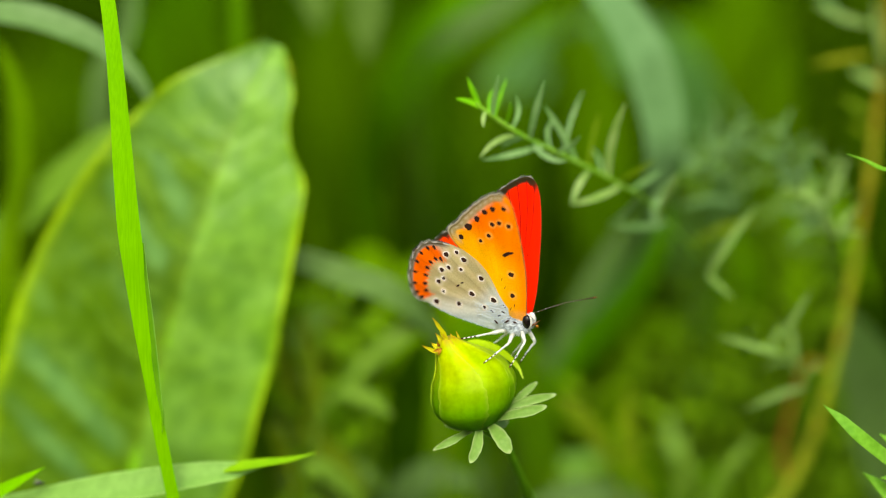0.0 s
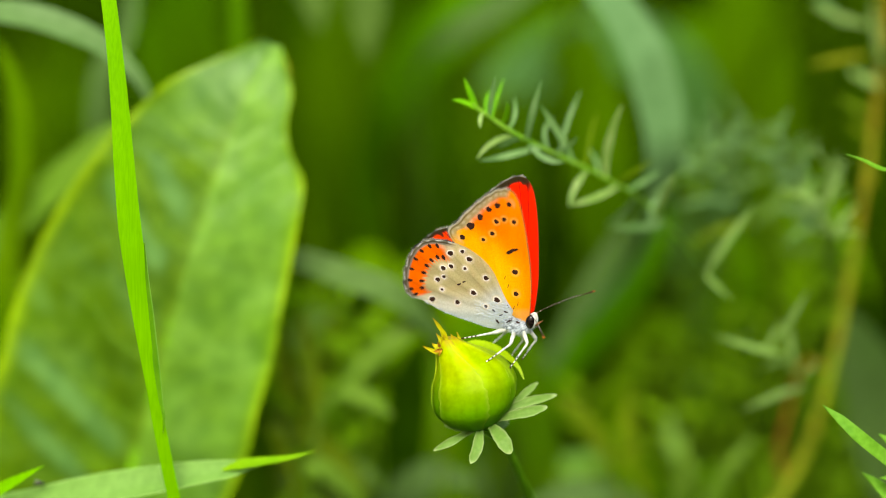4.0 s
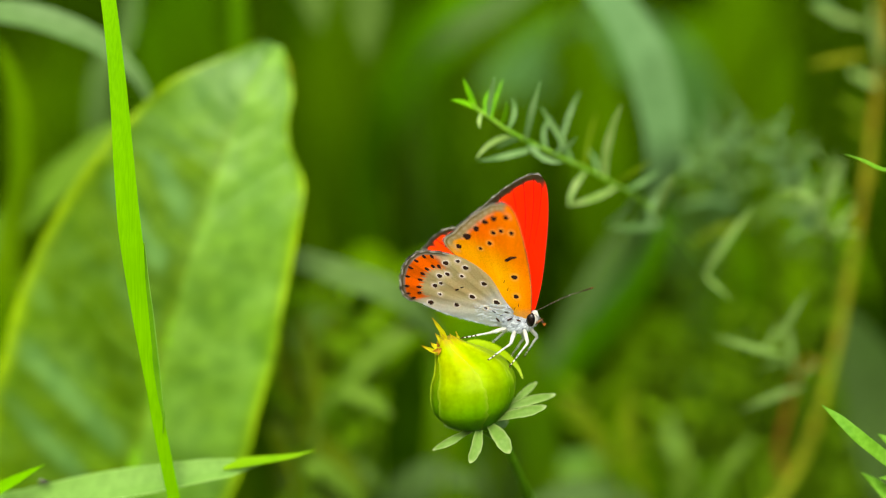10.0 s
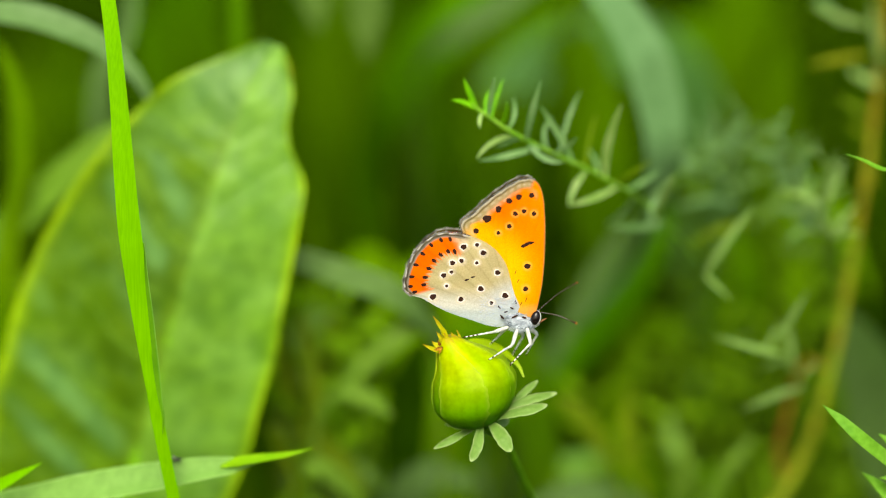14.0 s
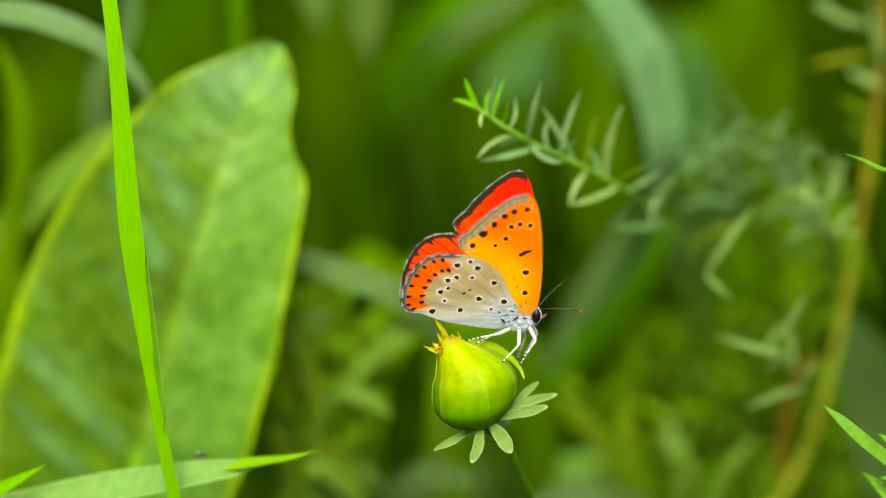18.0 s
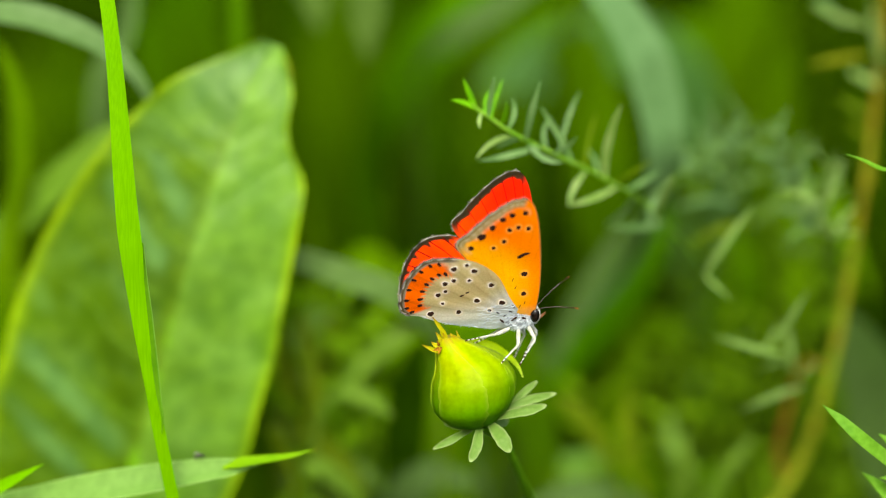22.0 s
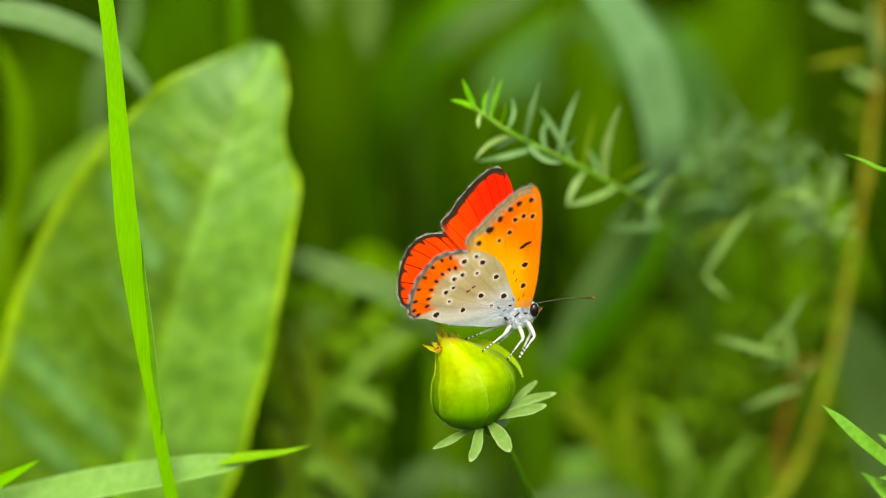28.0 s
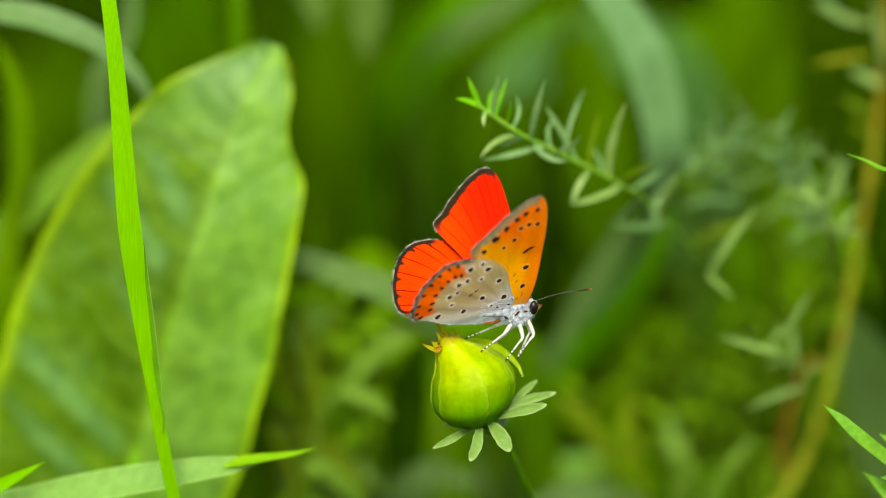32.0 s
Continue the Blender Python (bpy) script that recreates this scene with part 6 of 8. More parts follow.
    # paler single leaves nearer to the bud
    for foot, line, wide, mat in (((-1, 88, 0), [(-1.36, 74.00, 274.56), (-4.62, 66.00, 283.35), (-8.83, 64.00, 280.56), (-13.56, 64.00, 276.28), (-16.78, 64.00, 273.94)], [0.5, 0.8, 3.4, 3.9, 3.8, 0.6], M_PALE_LOW),
                                  ((-21, 80, 0), [(-21.35, 66.00, 264.89), (-18.79, 64.00, 270.91), (-15.85, 62.00, 272.75), (-12.11, 62.00, 271.19), (-8.46, 62.00, 268.46)], [0.5, 0.8, 3, 3.4, 3.2, 0.6], M_PALE_LOW),
                                  ((-18, 84, 0), [(-18.82, 70.00, 253.57), (-20.92, 68.00, 262.28), (-21.64, 66.00, 271.81), (-22.59, 66.00, 278.67), (-23.72, 66.00, 285.96)], [0.5, 0.8, 2.6, 2.6, 2.2, 0.5], M_OLIVE_LEAF),
                                  ((-25, 80, 0), [(-25.31, 66.00, 254.90), (-26.97, 64.00, 261.54), (-27.89, 62.00, 265.12), (-29.56, 62.00, 266.89)], [0.5, 0.8, 2.4, 2.2, 0.5], M_OLIVE_LEAF),
                                  ((-12, 84, 0), [(-12.08, 70.00, 246.42), (-17.63, 66.00, 255.91), (-20.73, 64.00, 258.96), (-23.59, 64.00, 258.56)], [0.5, 0.8, 3.4, 3.2, 0.6], M_PALE_LOW),
                                  ((32, 104, 0), [(32.45, 90.00, 246.88), (28.11, 86.00, 256.16), (23.85, 84.00, 262.74), (20.11, 84.00, 265.45)], [0.5, 0.8, 3.2, 3, 0.6], M_OLIVE_LEAF),
                                  ((40, 94, 0), [(40.98, 80.00, 239.70), (41.27, 76.00, 251.04), (41.70, 74.00, 256.84), (42.16, 74.00, 262.04)], [0.5, 0.8, 2.6, 2.4, 0.5], M_PALE_LOW),
                                  ((45, 98, 0), [(45.81, 84.00, 238.24), (48.54, 80.00, 249.70), (51.09, 78.00, 255.56), (54.41, 78.00, 260.41)], [0.5, 0.8, 2.6, 2.4, 0.5], M_PALE_LOW),
                                  ((38, 108, 0), [(38.09, 94.00, 241.18), (34.42, 90.00, 251.17), (33.06, 88.00, 260.30), (33.75, 88.00, 266.60)], [0.5, 0.8, 2.8, 2.6, 0.5], M_OLIVE_LEAF)):
        curled(foot, line, wide, mat)
    # soft leaves low in the grass
    rng = random.Random(31)
    for tip in ((-31.06, 150.00, 263.80), (-22.28, 160.00, 250.12), (-11.67, 170.00, 242.26), (-17.24, 150.00, 226.83), (32.89, 150.00, 236.82), (55.53, 150.00, 236.82), (43.80, 150.00, 228.08), (65.16, 160.00, 241.32),
                (68.92, 150.00, 228.08), (83.04, 150.00, 234.33), (90.84, 160.00, 266.29), (-89.88, 150.00, 263.80), (-32.30, 135.00, 262.82), (-24.46, 128.00, 265.78), (-9.95, 104.00, 256.62), (-6.25, 136.00, 232.72), (-27.67, 128.00, 235.37)):
        t = np.array(tip)
        lean = rng.choice((-1, 1)) * rng.uniform(18, 45)
        foot = (float(t[0]) - lean, float(t[1]) + rng.uniform(5, 30), 0)
        top = float(t[2]) + rng.uniform(10, 22)
        back_blade(foot, [(foot[0] + lean * 0.1, foot[1] - 2, top * 0.6), (foot[0] + lean * 0.45, float(t[1]) + 2, top), tuple(t)], [4, 6, rng.uniform(6, 11), 1], rng.choice((M_MID, M_MID, M_BROAD, M_BROAD)),
                   "soft green leaf low in the grass", (0, -0.75, 0.65), 0.2, "low_leaf")


build_back_blades()


def build_low_herbs():
    tops = ((-13.41, 100.00, 271.31), (-18.24, 105.00, 257.43), (-10.20, 112.00, 247.49), (44.16, 118.00, 246.75), (46.68, 96.00, 248.15),
            (58.53, 104.00, 249.99), (54.57, 118.00, 287.23), (64.55, 120.00, 304.37), (48.50, 124.00, 299.32), (72.36, 118.00, 287.23), (-83.32, 126.00, 277.68), (-79.70, 122.00, 266.17), (-5.08, 140.00, 256.77), (23.37, 110.00, 243.60), (40.96, 112.00, 239.53), (54.55, 108.00, 240.87), (62.14, 128.00, 264.63), (81.08, 120.00, 255.32), (78.81, 116.00, 238.19), (-84.46, 120.00, 248.44))
    for n_h, top in enumerate(tops):
        t = np.array(top)
        rng = random.Random(n_h + 11)
        lean = rng.uniform(-10, 10)
        base = (float(t[0]) - lean, float(t[1]) + 12, 0)
        herb = thing("low_herb", base, "small needle-leaved green herb in the grass", "herb", "low herbs in the meadow")
        # herbs behind the big leaf get the brighter colour in place of light
        leaf = NEEDLE_LIT if -30 < t[0] < 0 and t[2] < 300 else NEEDLE_LOW
        knee = t * 0.75 + np.array(base) * 0.25
        whorls(herb, base, [base, tuple(t * 0.5 + np.array(base) * 0.5), tuple(knee), tuple(t)], [1.0, 0.9, 0.8, 0.4], 8, 17, n_h + 11, M_LOW_STALK, leaf, 0.72, 1.2, 0.9, 4, "stem")
        for k in range(3):
            p = t * 0.85 + np.array(base) * 0.15 - np.array((0, 0, rng.uniform(0, 25)))
            off = np.array((rng.uniform(-24, 24), rng.uniform(-12, 8), rng.uniform(14, 30)))
            whorls(herb, base, [tuple(p), tuple(p + off * 0.5 + np.array((0, 0, 3))), tuple(p + off)], [0.6, 0.5, 0.25], 7, 15, n_h + 50 + k, M_LOW_STALK, leaf, 0.2, 1.2, 0.9, 3, "branch")


build_low_herbs()


def build_soft_herbs():
    base = (-17, 122, 0)
    herb = thing("soft_herb", base, "pale-leaved meadow herb standing among the grass", "herb", "low herbs in the meadow")
    leafy_branch(herb, base, [base, (-14.16, 92.00, 230.94), (-13.63, 92.00, 246.21), (-13.74, 92.00, 259.10), (-14.17, 92.00, 269.71), (-18.13, 92.00, 281.23), (-22.62, 92.00, 286.94)], [1.1, 0.9, 0.7, 0.55, 0.4, 0.25],
                 [((-13.88, 92.00, 267.60), (-25.83, 97.00, 261.39)), ((-14.07, 92.00, 269.71), (-4.90, 86.00, 275.67)), ((-14.46, 92.00, 271.60), (-23.90, 97.00, 273.90)), ((-13.71, 92.00, 263.36), (-7.96, 86.00, 261.42)), ((-14.64, 92.00, 273.91), (-9.45, 97.00, 280.25)), ((-16.44, 92.00, 277.58), (-22.72, 86.00, 282.14)), ((-18.13, 92.00, 281.23), (-13.20, 97.00, 286.56)), ((-13.54, 92.00, 258.04), (-20.14, 86.00, 254.58)), ((-13.56, 92.00, 255.90), (-6.15, 97.00, 251.10)), ((-13.80, 92.00, 251.61), (-21.22, 86.00, 248.22)), ((-13.83, 92.00, 247.30), (-7.23, 97.00, 242.35)), ((-15.65, 92.00, 275.49), (-9.40, 86.00, 276.49)), ((-19.63, 92.00, 283.31), (-26.06, 97.00, 281.09)), ((-13.90, 92.00, 264.42), (-19.45, 86.00, 271.32))], M_LOW_STALK, NEEDLE_LIT, 1.4, "stem")
    base = (-20, 84, 0)
    herb = thing("soft_herb", base, "pale-leaved meadow herb standing among the grass", "herb", "low herbs in the meadow")
    leafy_branch(herb, base, [base, (-25.43, 78.00, 236.21), (-24.78, 77.00, 249.15), (-25.15, 76.00, 259.80), (-23.85, 76.00, 268.97), (-22.19, 76.00, 276.03)], [0.9, 0.7, 0.5, 0.4, 0.3, 0.2],
                 [((-24.95, 77.00, 251.23), (-30.10, 74.00, 248.11)), ((-24.83, 77.00, 252.26), (-19.13, 80.00, 254.40)), ((-24.98, 76.00, 257.74), (-30.28, 74.00, 260.42)), ((-25.15, 76.00, 259.80), (-19.73, 80.00, 262.48)), ((-24.70, 76.00, 263.88), (-28.78, 74.00, 268.53)), ((-23.85, 76.00, 268.97), (-17.97, 80.00, 270.08)), ((-23.32, 76.00, 272.00), (-26.69, 74.00, 277.56)), ((-22.60, 76.00, 274.52), (-19.06, 80.00, 278.53)), ((-24.78, 77.00, 249.15), (-20.42, 80.00, 246.03)), ((-25.01, 76.00, 255.69), (-22.12, 78.00, 260.20))], M_LOW_STALK, NEEDLE_LIT, 1.4, "stem")
    base = (46, 118, 0)
    herb = thing("soft_herb", base, "pale-leaved meadow herb standing among the grass", "herb", "low herbs in the meadow")
    leafy_branch(herb, base, [base, (43.73, 100.00, 227.93), (42.68, 100.00, 241.33), (42.25, 100.00, 251.25), (42.99, 100.00, 259.98)], [1.1, 0.9, 0.7, 0.55, 0.4, 0.25],
                 [((42.38, 100.00, 250.15), (38.09, 105.00, 240.97)), ((42.24, 100.00, 251.80), (47.85, 94.00, 246.09)), ((42.56, 100.00, 256.17), (36.13, 105.00, 259.63)), ((42.40, 100.00, 253.98), (35.24, 105.00, 250.24)), ((42.56, 100.00, 246.85), (48.47, 94.00, 242.28)), ((42.70, 100.00, 258.89), (50.53, 105.00, 255.77))], M_LOW_STALK, NEEDLE_LOW, 1.3, "stem")
    base = (34, 128, 0)
    herb = thing("soft_herb", base, "pale-leaved meadow herb standing among the grass", "herb", "low herbs in the meadow")
    leafy_branch(herb, base, [base, (31.80, 110.00, 224.17), (31.03, 110.00, 237.92), (29.77, 110.00, 249.24), (26.93, 110.00, 259.31)], [1.1, 0.9, 0.7, 0.55, 0.4, 0.25],
                 [((30.40, 110.00, 243.60), (23.73, 115.00, 237.38)), ((30.02, 110.00, 246.99), (35.78, 104.00, 245.55)), ((29.75, 110.00, 250.36), (23.55, 115.00, 251.66)), ((28.05, 110.00, 255.96), (32.80, 104.00, 263.20)), ((27.27, 110.00, 258.19), (21.81, 115.00, 261.26)), ((29.79, 110.00, 248.11), (34.55, 104.00, 254.42)), ((31.01, 110.00, 239.06), (38.05, 115.00, 235.07))], M_LOW_STALK, NEEDLE_LOW, 1.3, "stem")


build_soft_herbs()


def build_meadow():
    """The grass that stands thick behind and, unseen, all round, all in one."""
    rng = random.Random(21)
    verts, faces = [], []
    for n_b in range(44000):
        if n_b < 10000:
            y = 210 + 3800 * rng.random() ** 2.0
            x = rng.uniform(-1, 1) * (230 + y * 0.66)
        else:
            # all round and behind the camera, unseen, to keep low sky light off
            while True:
                out, way = 340 + 4200 * rng.random() ** 1.35, rng.uniform(0, 2 * math.pi)
                x, y = out * math.cos(way), out * math.sin(way)
                ahead = y > -480 and abs(x) < 340 + max(0.0, y) * 0.6
                if not ahead or y > 1200:
                    break
        h = rng.uniform(190, 400)
        w = rng.uniform(3.0, 8.0) * (1 + y / 1500)
        lean = min(120, max(-120, rng.gauss(0, 60))), min(60, max(-60, rng.gauss(0, 40)))
        face = rng.uniform(0, math.pi)
        sx, sy = math.cos(face), math.sin(face)
        droop = rng.uniform(0.0, 0.35)
        o, n = len(verts), 6
        for i in range(n):
            s = i / (n - 1)
            wid = w / 2 * (1 - s ** 2.2) + 0.05
            cx, cy, cz = x + lean[0] * s * s, y + lean[1] * s * s, -6 + h * (s - droop * s ** 3)
            for q in (-1, 0, 1):
                verts.append((cx + sx * wid * q - sy * (0.25 * wid if q == 0 else 0), cy + sy * wid * q + sx * (0.25 * wid if q == 0 else 0), cz))
        for i in range(n - 1):
            a = o + i * 3
            faces += [(a, a + 1, a + 4, a + 3), (a + 1, a + 2, a + 5, a + 4)]
    ob = new("meadow_grass", mesh("meadow_grass", verts, faces, M_MEADOW))
    tagged(ob, "thick green meadow grass", "grass", kind="stuff")


def meadow_material():
    mat, nodes, links, bsdf = shader("meadow")
    geo = nodes.new("ShaderNodeNewGeometry")
    ramp = nodes.new("ShaderNodeValToRGB")
    for pos, col in ((0.0, (0.005, 0.017, 0.0002)), (0.5, (0.019, 0.052, 0.0004)), (1.0, (0.055, 0.11, 0.001))):
        e = ramp.color_ramp.elements.new(pos) if pos == 0.5 else ramp.color_ramp.elements[0 if pos == 0 else -1]
        e.position, e.color = pos, (*col, 1)
    links.new(geo.outputs["Random Per Island"], ramp.inputs["Fac"])
    col, fac = noise_mix(nodes, links, (0.8, 0.8, 0.8), (1.2, 1.2, 1.2), 120.0)
    mul = nodes.new("ShaderNodeMix")
    mul.data_type, mul.blend_type, mul.inputs["Factor"].default_value = "RGBA", "MULTIPLY", 1.0
    links.new(ramp.outputs["Color"], mul.inputs[6])
    links.new(col, mul.inputs[7])
    links.new(mul.outputs[2], bsdf.inputs["Base Color"])
    bsdf.inputs["Roughness"].default_value, bsdf.inputs["Specular IOR Level"].default_value = 0.7, 0.0
    see_through(nodes, links, bsdf, mul.outputs[2], 0.3)
    return mat


M_MEADOW = meadow_material()
build_meadow()


# ---- movement ----
def flap(side, opened, swing=0.0, shift=(0, 0, 0)):
    """A wing opened by so many degrees from upright, swung forwards by swing, its root moved by shift (mm)."""
    return Matrix.Translation(Vector(shift) * 0.001) @ Matrix.Rotation(radians(-side * opened), 4, "X") @ Matrix.Rotation(radians(-swing), 4, "Y")


def sway(ob, across, away=0.0):
    """A plant tipped by its foot: degrees across and away."""
    return Matrix.Translation(ob.location) @ Matrix.Rotation(radians(across), 4, "Y") @ Matrix.Rotation(radians(away), 4, "X")


def stand(leg, root, foot):
    """A leg turned so that it reaches from its root to the foot's place on the bud."""
    d = (Vector(foot) - Vector(root)).normalized()
    turn = Vector((0, 0, -1)).rotation_difference(d).to_matrix().to_4x4()
    return Matrix.Translation(Vector(root) * 0.001) @ turn


def feel(side, way):
    """A feeler that points a given way from the head."""
    turn = Vector((1, 0, 0)).rotation_difference(Vector(way)).to_matrix().to_4x4()
    return Matrix.Translation((0.00255, side * 0.0004, -0.00025)) @ turn


def motions():
    walk(butterfly, [
        (0, pose(0.00948, 0, 0.30121, 7.6, -7.8, -33.9)), (0.5, pose(0.00954, 0, 0.30156, 8.3, -5.4, -29.9)), (1, pose(0.00938, 0, 0.30104, 8.2, -5.6, -28.9)),
        (1.5, pose(0.00947, 0, 0.30126, 6.6, -5.5, -28.2)), (2, pose(0.00935, 0, 0.30091, 6.0, -5.7, -27.5)), (2.5, pose(0.00925, 0, 0.30097, 6.4, -5.9, -26.9)),
        (3, pose(0.00937, 0, 0.30121, 8.7, -4.0, -24.4)), (3.5, pose(0.00958, 0, 0.30122, 8.1, -3.9, -22.9)), (5.5, pose(0.00978, 0, 0.30149, 4.5, -5.9, -23.6)),
        (6, pose(0.00973, 0, 0.30151, 4.7, -7.3, -24.2)), (6.5, pose(0.00958, 0, 0.30151, 5.8, -6.2, -24.9)), (7, pose(0.00971, 0, 0.30154, 3.7, -4.0, -21.5)),
        (7.5, pose(0.00982, 0, 0.30152, 3.6, -2.7, -20.9)), (8, pose(0.01000, 0, 0.30131, -0.1, -0.5, -16.6)), (8.5, pose(0.00992, 0, 0.30139, -2.0, -1.8, -13.2)),
        (9, pose(0.00990, 0, 0.30147, 3.4, -4.3, -17.6)), (9.5, pose(0.00978, 0, 0.30148, 6.0, -5.7, -20.2)), (10, pose(0.00974, 0, 0.30149, 6.2, -4.9, -20.8)),
        (10.5, pose(0.00988, 0, 0.30146, 6.1, -3.5, -20.2)), (11, pose(0.00984, 0, 0.30150, 6.5, -3.0, -21.0)), (11.5, pose(0.00997, 0, 0.30153, 7.5, -2.8, -20.8)),
        (12, pose(0.01009, 0, 0.30146, 6.8, -3.2, -19.1)), (12.5, pose(0.01014, 0, 0.30151, 5.6, -3.2, -18.5)), (13, pose(0.01018, 0, 0.30147, 6.0, -3.7, -16.8)),
        (13.5, pose(0.01009, 0, 0.30151, -7.7, 0.5, -3.7)), (14, pose(0.01012, 0, 0.30164, -8.1, -0.3, -1.0)), (14.5, pose(0.01012, 0, 0.30167, -7.8, -2.3, -0.7)),
        (16.5, pose(0.01009, 0, 0.30162, 0.1, -4.3, 2.7)), (17, pose(0.01000, 0, 0.30179, 1.3, -5.6, 8.0)), (17.5, pose(0.01009, 0, 0.30168, 3.6, -5.9, 2.8)),
        (18, pose(0.01009, 0, 0.30168, 6.2, -7.5, 1.1)), (18.5, pose(0.01008, 0, 0.30173, 7.0, -6.9, 1.4)), (19, pose(0.01006, 0, 0.30172, 7.0, -6.3, 0.9)),
        (19.5, pose(0.01003, 0, 0.30173, 6.8, -6.3, 1.4)), (20, pose(0.01007, 0, 0.30170, 7.3, -6.2, 0.8)), (20.5, pose(0.01005, 0, 0.30174, 5.2, -7.2, 1.2)),
        (21, pose(0.00990, 0, 0.30173, 6.9, -8.7, 0.4)), (21.5, pose(0.00997, 0, 0.30175, 7.6, -9.5, -0.7)), (22, pose(0.00991, 0, 0.30172, 7.9, -9.3, -0.0)),
        (22.5, pose(0.00995, 0, 0.30181, 7.7, -8.1, -0.0)), (23, pose(0.00992, 0, 0.30178, 3.0, -7.9, 0.9)), (23.5, pose(0.00990, 0, 0.30182, -1.5, -8.8, 1.8)),
        (24, pose(0.00974, 0, 0.30183, 0.6, -6.7, 4.4)), (24.5, pose(0.01002, 0, 0.30195, -1.4, -2.8, 16.9)), (25, pose(0.00994, 0, 0.30206, -5.6, -3.8, 14.4)),
        (25.5, pose(0.00986, 0, 0.30211, -5.6, -6.0, 12.2)), (27.5, pose(0.00986, 0, 0.30211, 1.1, -8.2, 20.3)), (28, pose(0.00977, 0, 0.30215, 0.2, -9.9, 22.0)),
        (28.5, pose(0.00976, 0, 0.30223, 1.8, -11.9, 22.5)), (29, pose(0.00978, 0, 0.30228, 1.7, -11.2, 21.8)), (29.5, pose(0.00942, 0, 0.30250, -0.1, -11.4, 21.1)),
        (30, pose(0.00945, 0, 0.30250, 1.3, -11.8, 21.5)), (30.5, pose(0.00941, 0, 0.30230, 0.8, -13.3, 22.7)), (31, pose(0.00946, 0, 0.30216, 2.2, -12.0, 24.4)),
        (31.5, pose(0.00954, 0, 0.30219, 0.6, -10.8, 24.4)), (32, pose(0.00972, 0, 0.30237, 1.8, -12.1, 24.4)),])
    walk(wings[True, -1], [
        (0, flap(-1, 11.9, -8.9)), (0.5, flap(-1, 10.8, -6.8)), (1, flap(-1, 12.8, -6.1)), (1.5, flap(-1, 15.1, -5.1)), (2, flap(-1, 18.7, -4.7)),
        (2.5, flap(-1, 17.8, -4.7)), (3, flap(-1, 7.9, -3.3)), (3.5, flap(-1, 7.4, -2.1)), (5.5, flap(-1, 18.7, -3.3)), (6, flap(-1, 21.3, -4.5)),
        (6.5, flap(-1, 23.6, -3.2)), (7, flap(-1, 20.3, -0.9)), (7.5, flap(-1, 21.4, 0.4)), (8, flap(-1, 19.4, 1.7)), (8.5, flap(-1, 18.9, -0.3)),
        (9, flap(-1, 21.9, -3.2)), (9.5, flap(-1, 22.5, -4.8)), (10, flap(-1, 22.0, -3.9)), (10.5, flap(-1, 21.1, -2.4)), (11, flap(-1, 21.9, -2.1)),
        (11.5, flap(-1, 24.1, -1.6)), (12, flap(-1, 21.9, -1.3)), (12.5, flap(-1, 15.3, -2.1)), (13, flap(-1, 6.3, -4.8)), (13.5, flap(-1, 15.0, -0.7)),
        (14, flap(-1, 15.9, -1.2)), (14.5, flap(-1, 15.4, -2.7)), (16.5, flap(-1, 16.0, -2.2)), (17, flap(-1, 17.6, -1.7)), (17.5, flap(-1, 15.8, -3.5)),
        (18, flap(-1, 17.0, -4.7)), (18.5, flap(-1, 17.6, -3.9)), (19, flap(-1, 17.6, -3.0)), (19.5, flap(-1, 17.7, -2.9)), (20, flap(-1, 18.3, -2.5)),
        (20.5, flap(-1, 15.7, -3.9)), (21, flap(-1, 17.2, -5.2)), (21.5, flap(-1, 18.0, -6.6)), (22, flap(-1, 18.5, -6.3)), (22.5, flap(-1, 18.6, -5.0)),
        (23, flap(-1, 15.8, -4.7)), (23.5, flap(-1, 13.9, -5.5)), (24, flap(-1, 14.9, -3.9)), (24.5, flap(-1, 13.5, -1.1)), (25, flap(-1, 9.3, -2.1)),
        (25.5, flap(-1, 10.7, -4.8)), (27.5, flap(-1, 20.7, -3.3, (-0.34, 0.15, 0.33))), (28, flap(-1, 20.3, -4.2, (-0.33, 0.16, 0.34))), (28.5, flap(-1, 23.4, -5.4, (-0.35, 0.20, 0.47))), (29, flap(-1, 25.2, -4.7, (-0.40, 0.22, 0.59))),
        (29.5, flap(-1, 24.2, -5.4, (-0.37, 0.18, 0.51))), (30, flap(-1, 23.7, -5.5, (-0.34, 0.18, 0.43))), (30.5, flap(-1, 26.7, -6.5, (-0.33, 0.20, 0.58))), (31, flap(-1, 26.9, -4.2, (-0.33, 0.24, 0.71))), (31.5, flap(-1, 26.2, -4.6, (-0.46, 0.26, 0.64))),
        (32, flap(-1, 29.0, -4.7, (-0.55, 0.32, 0.59))),])
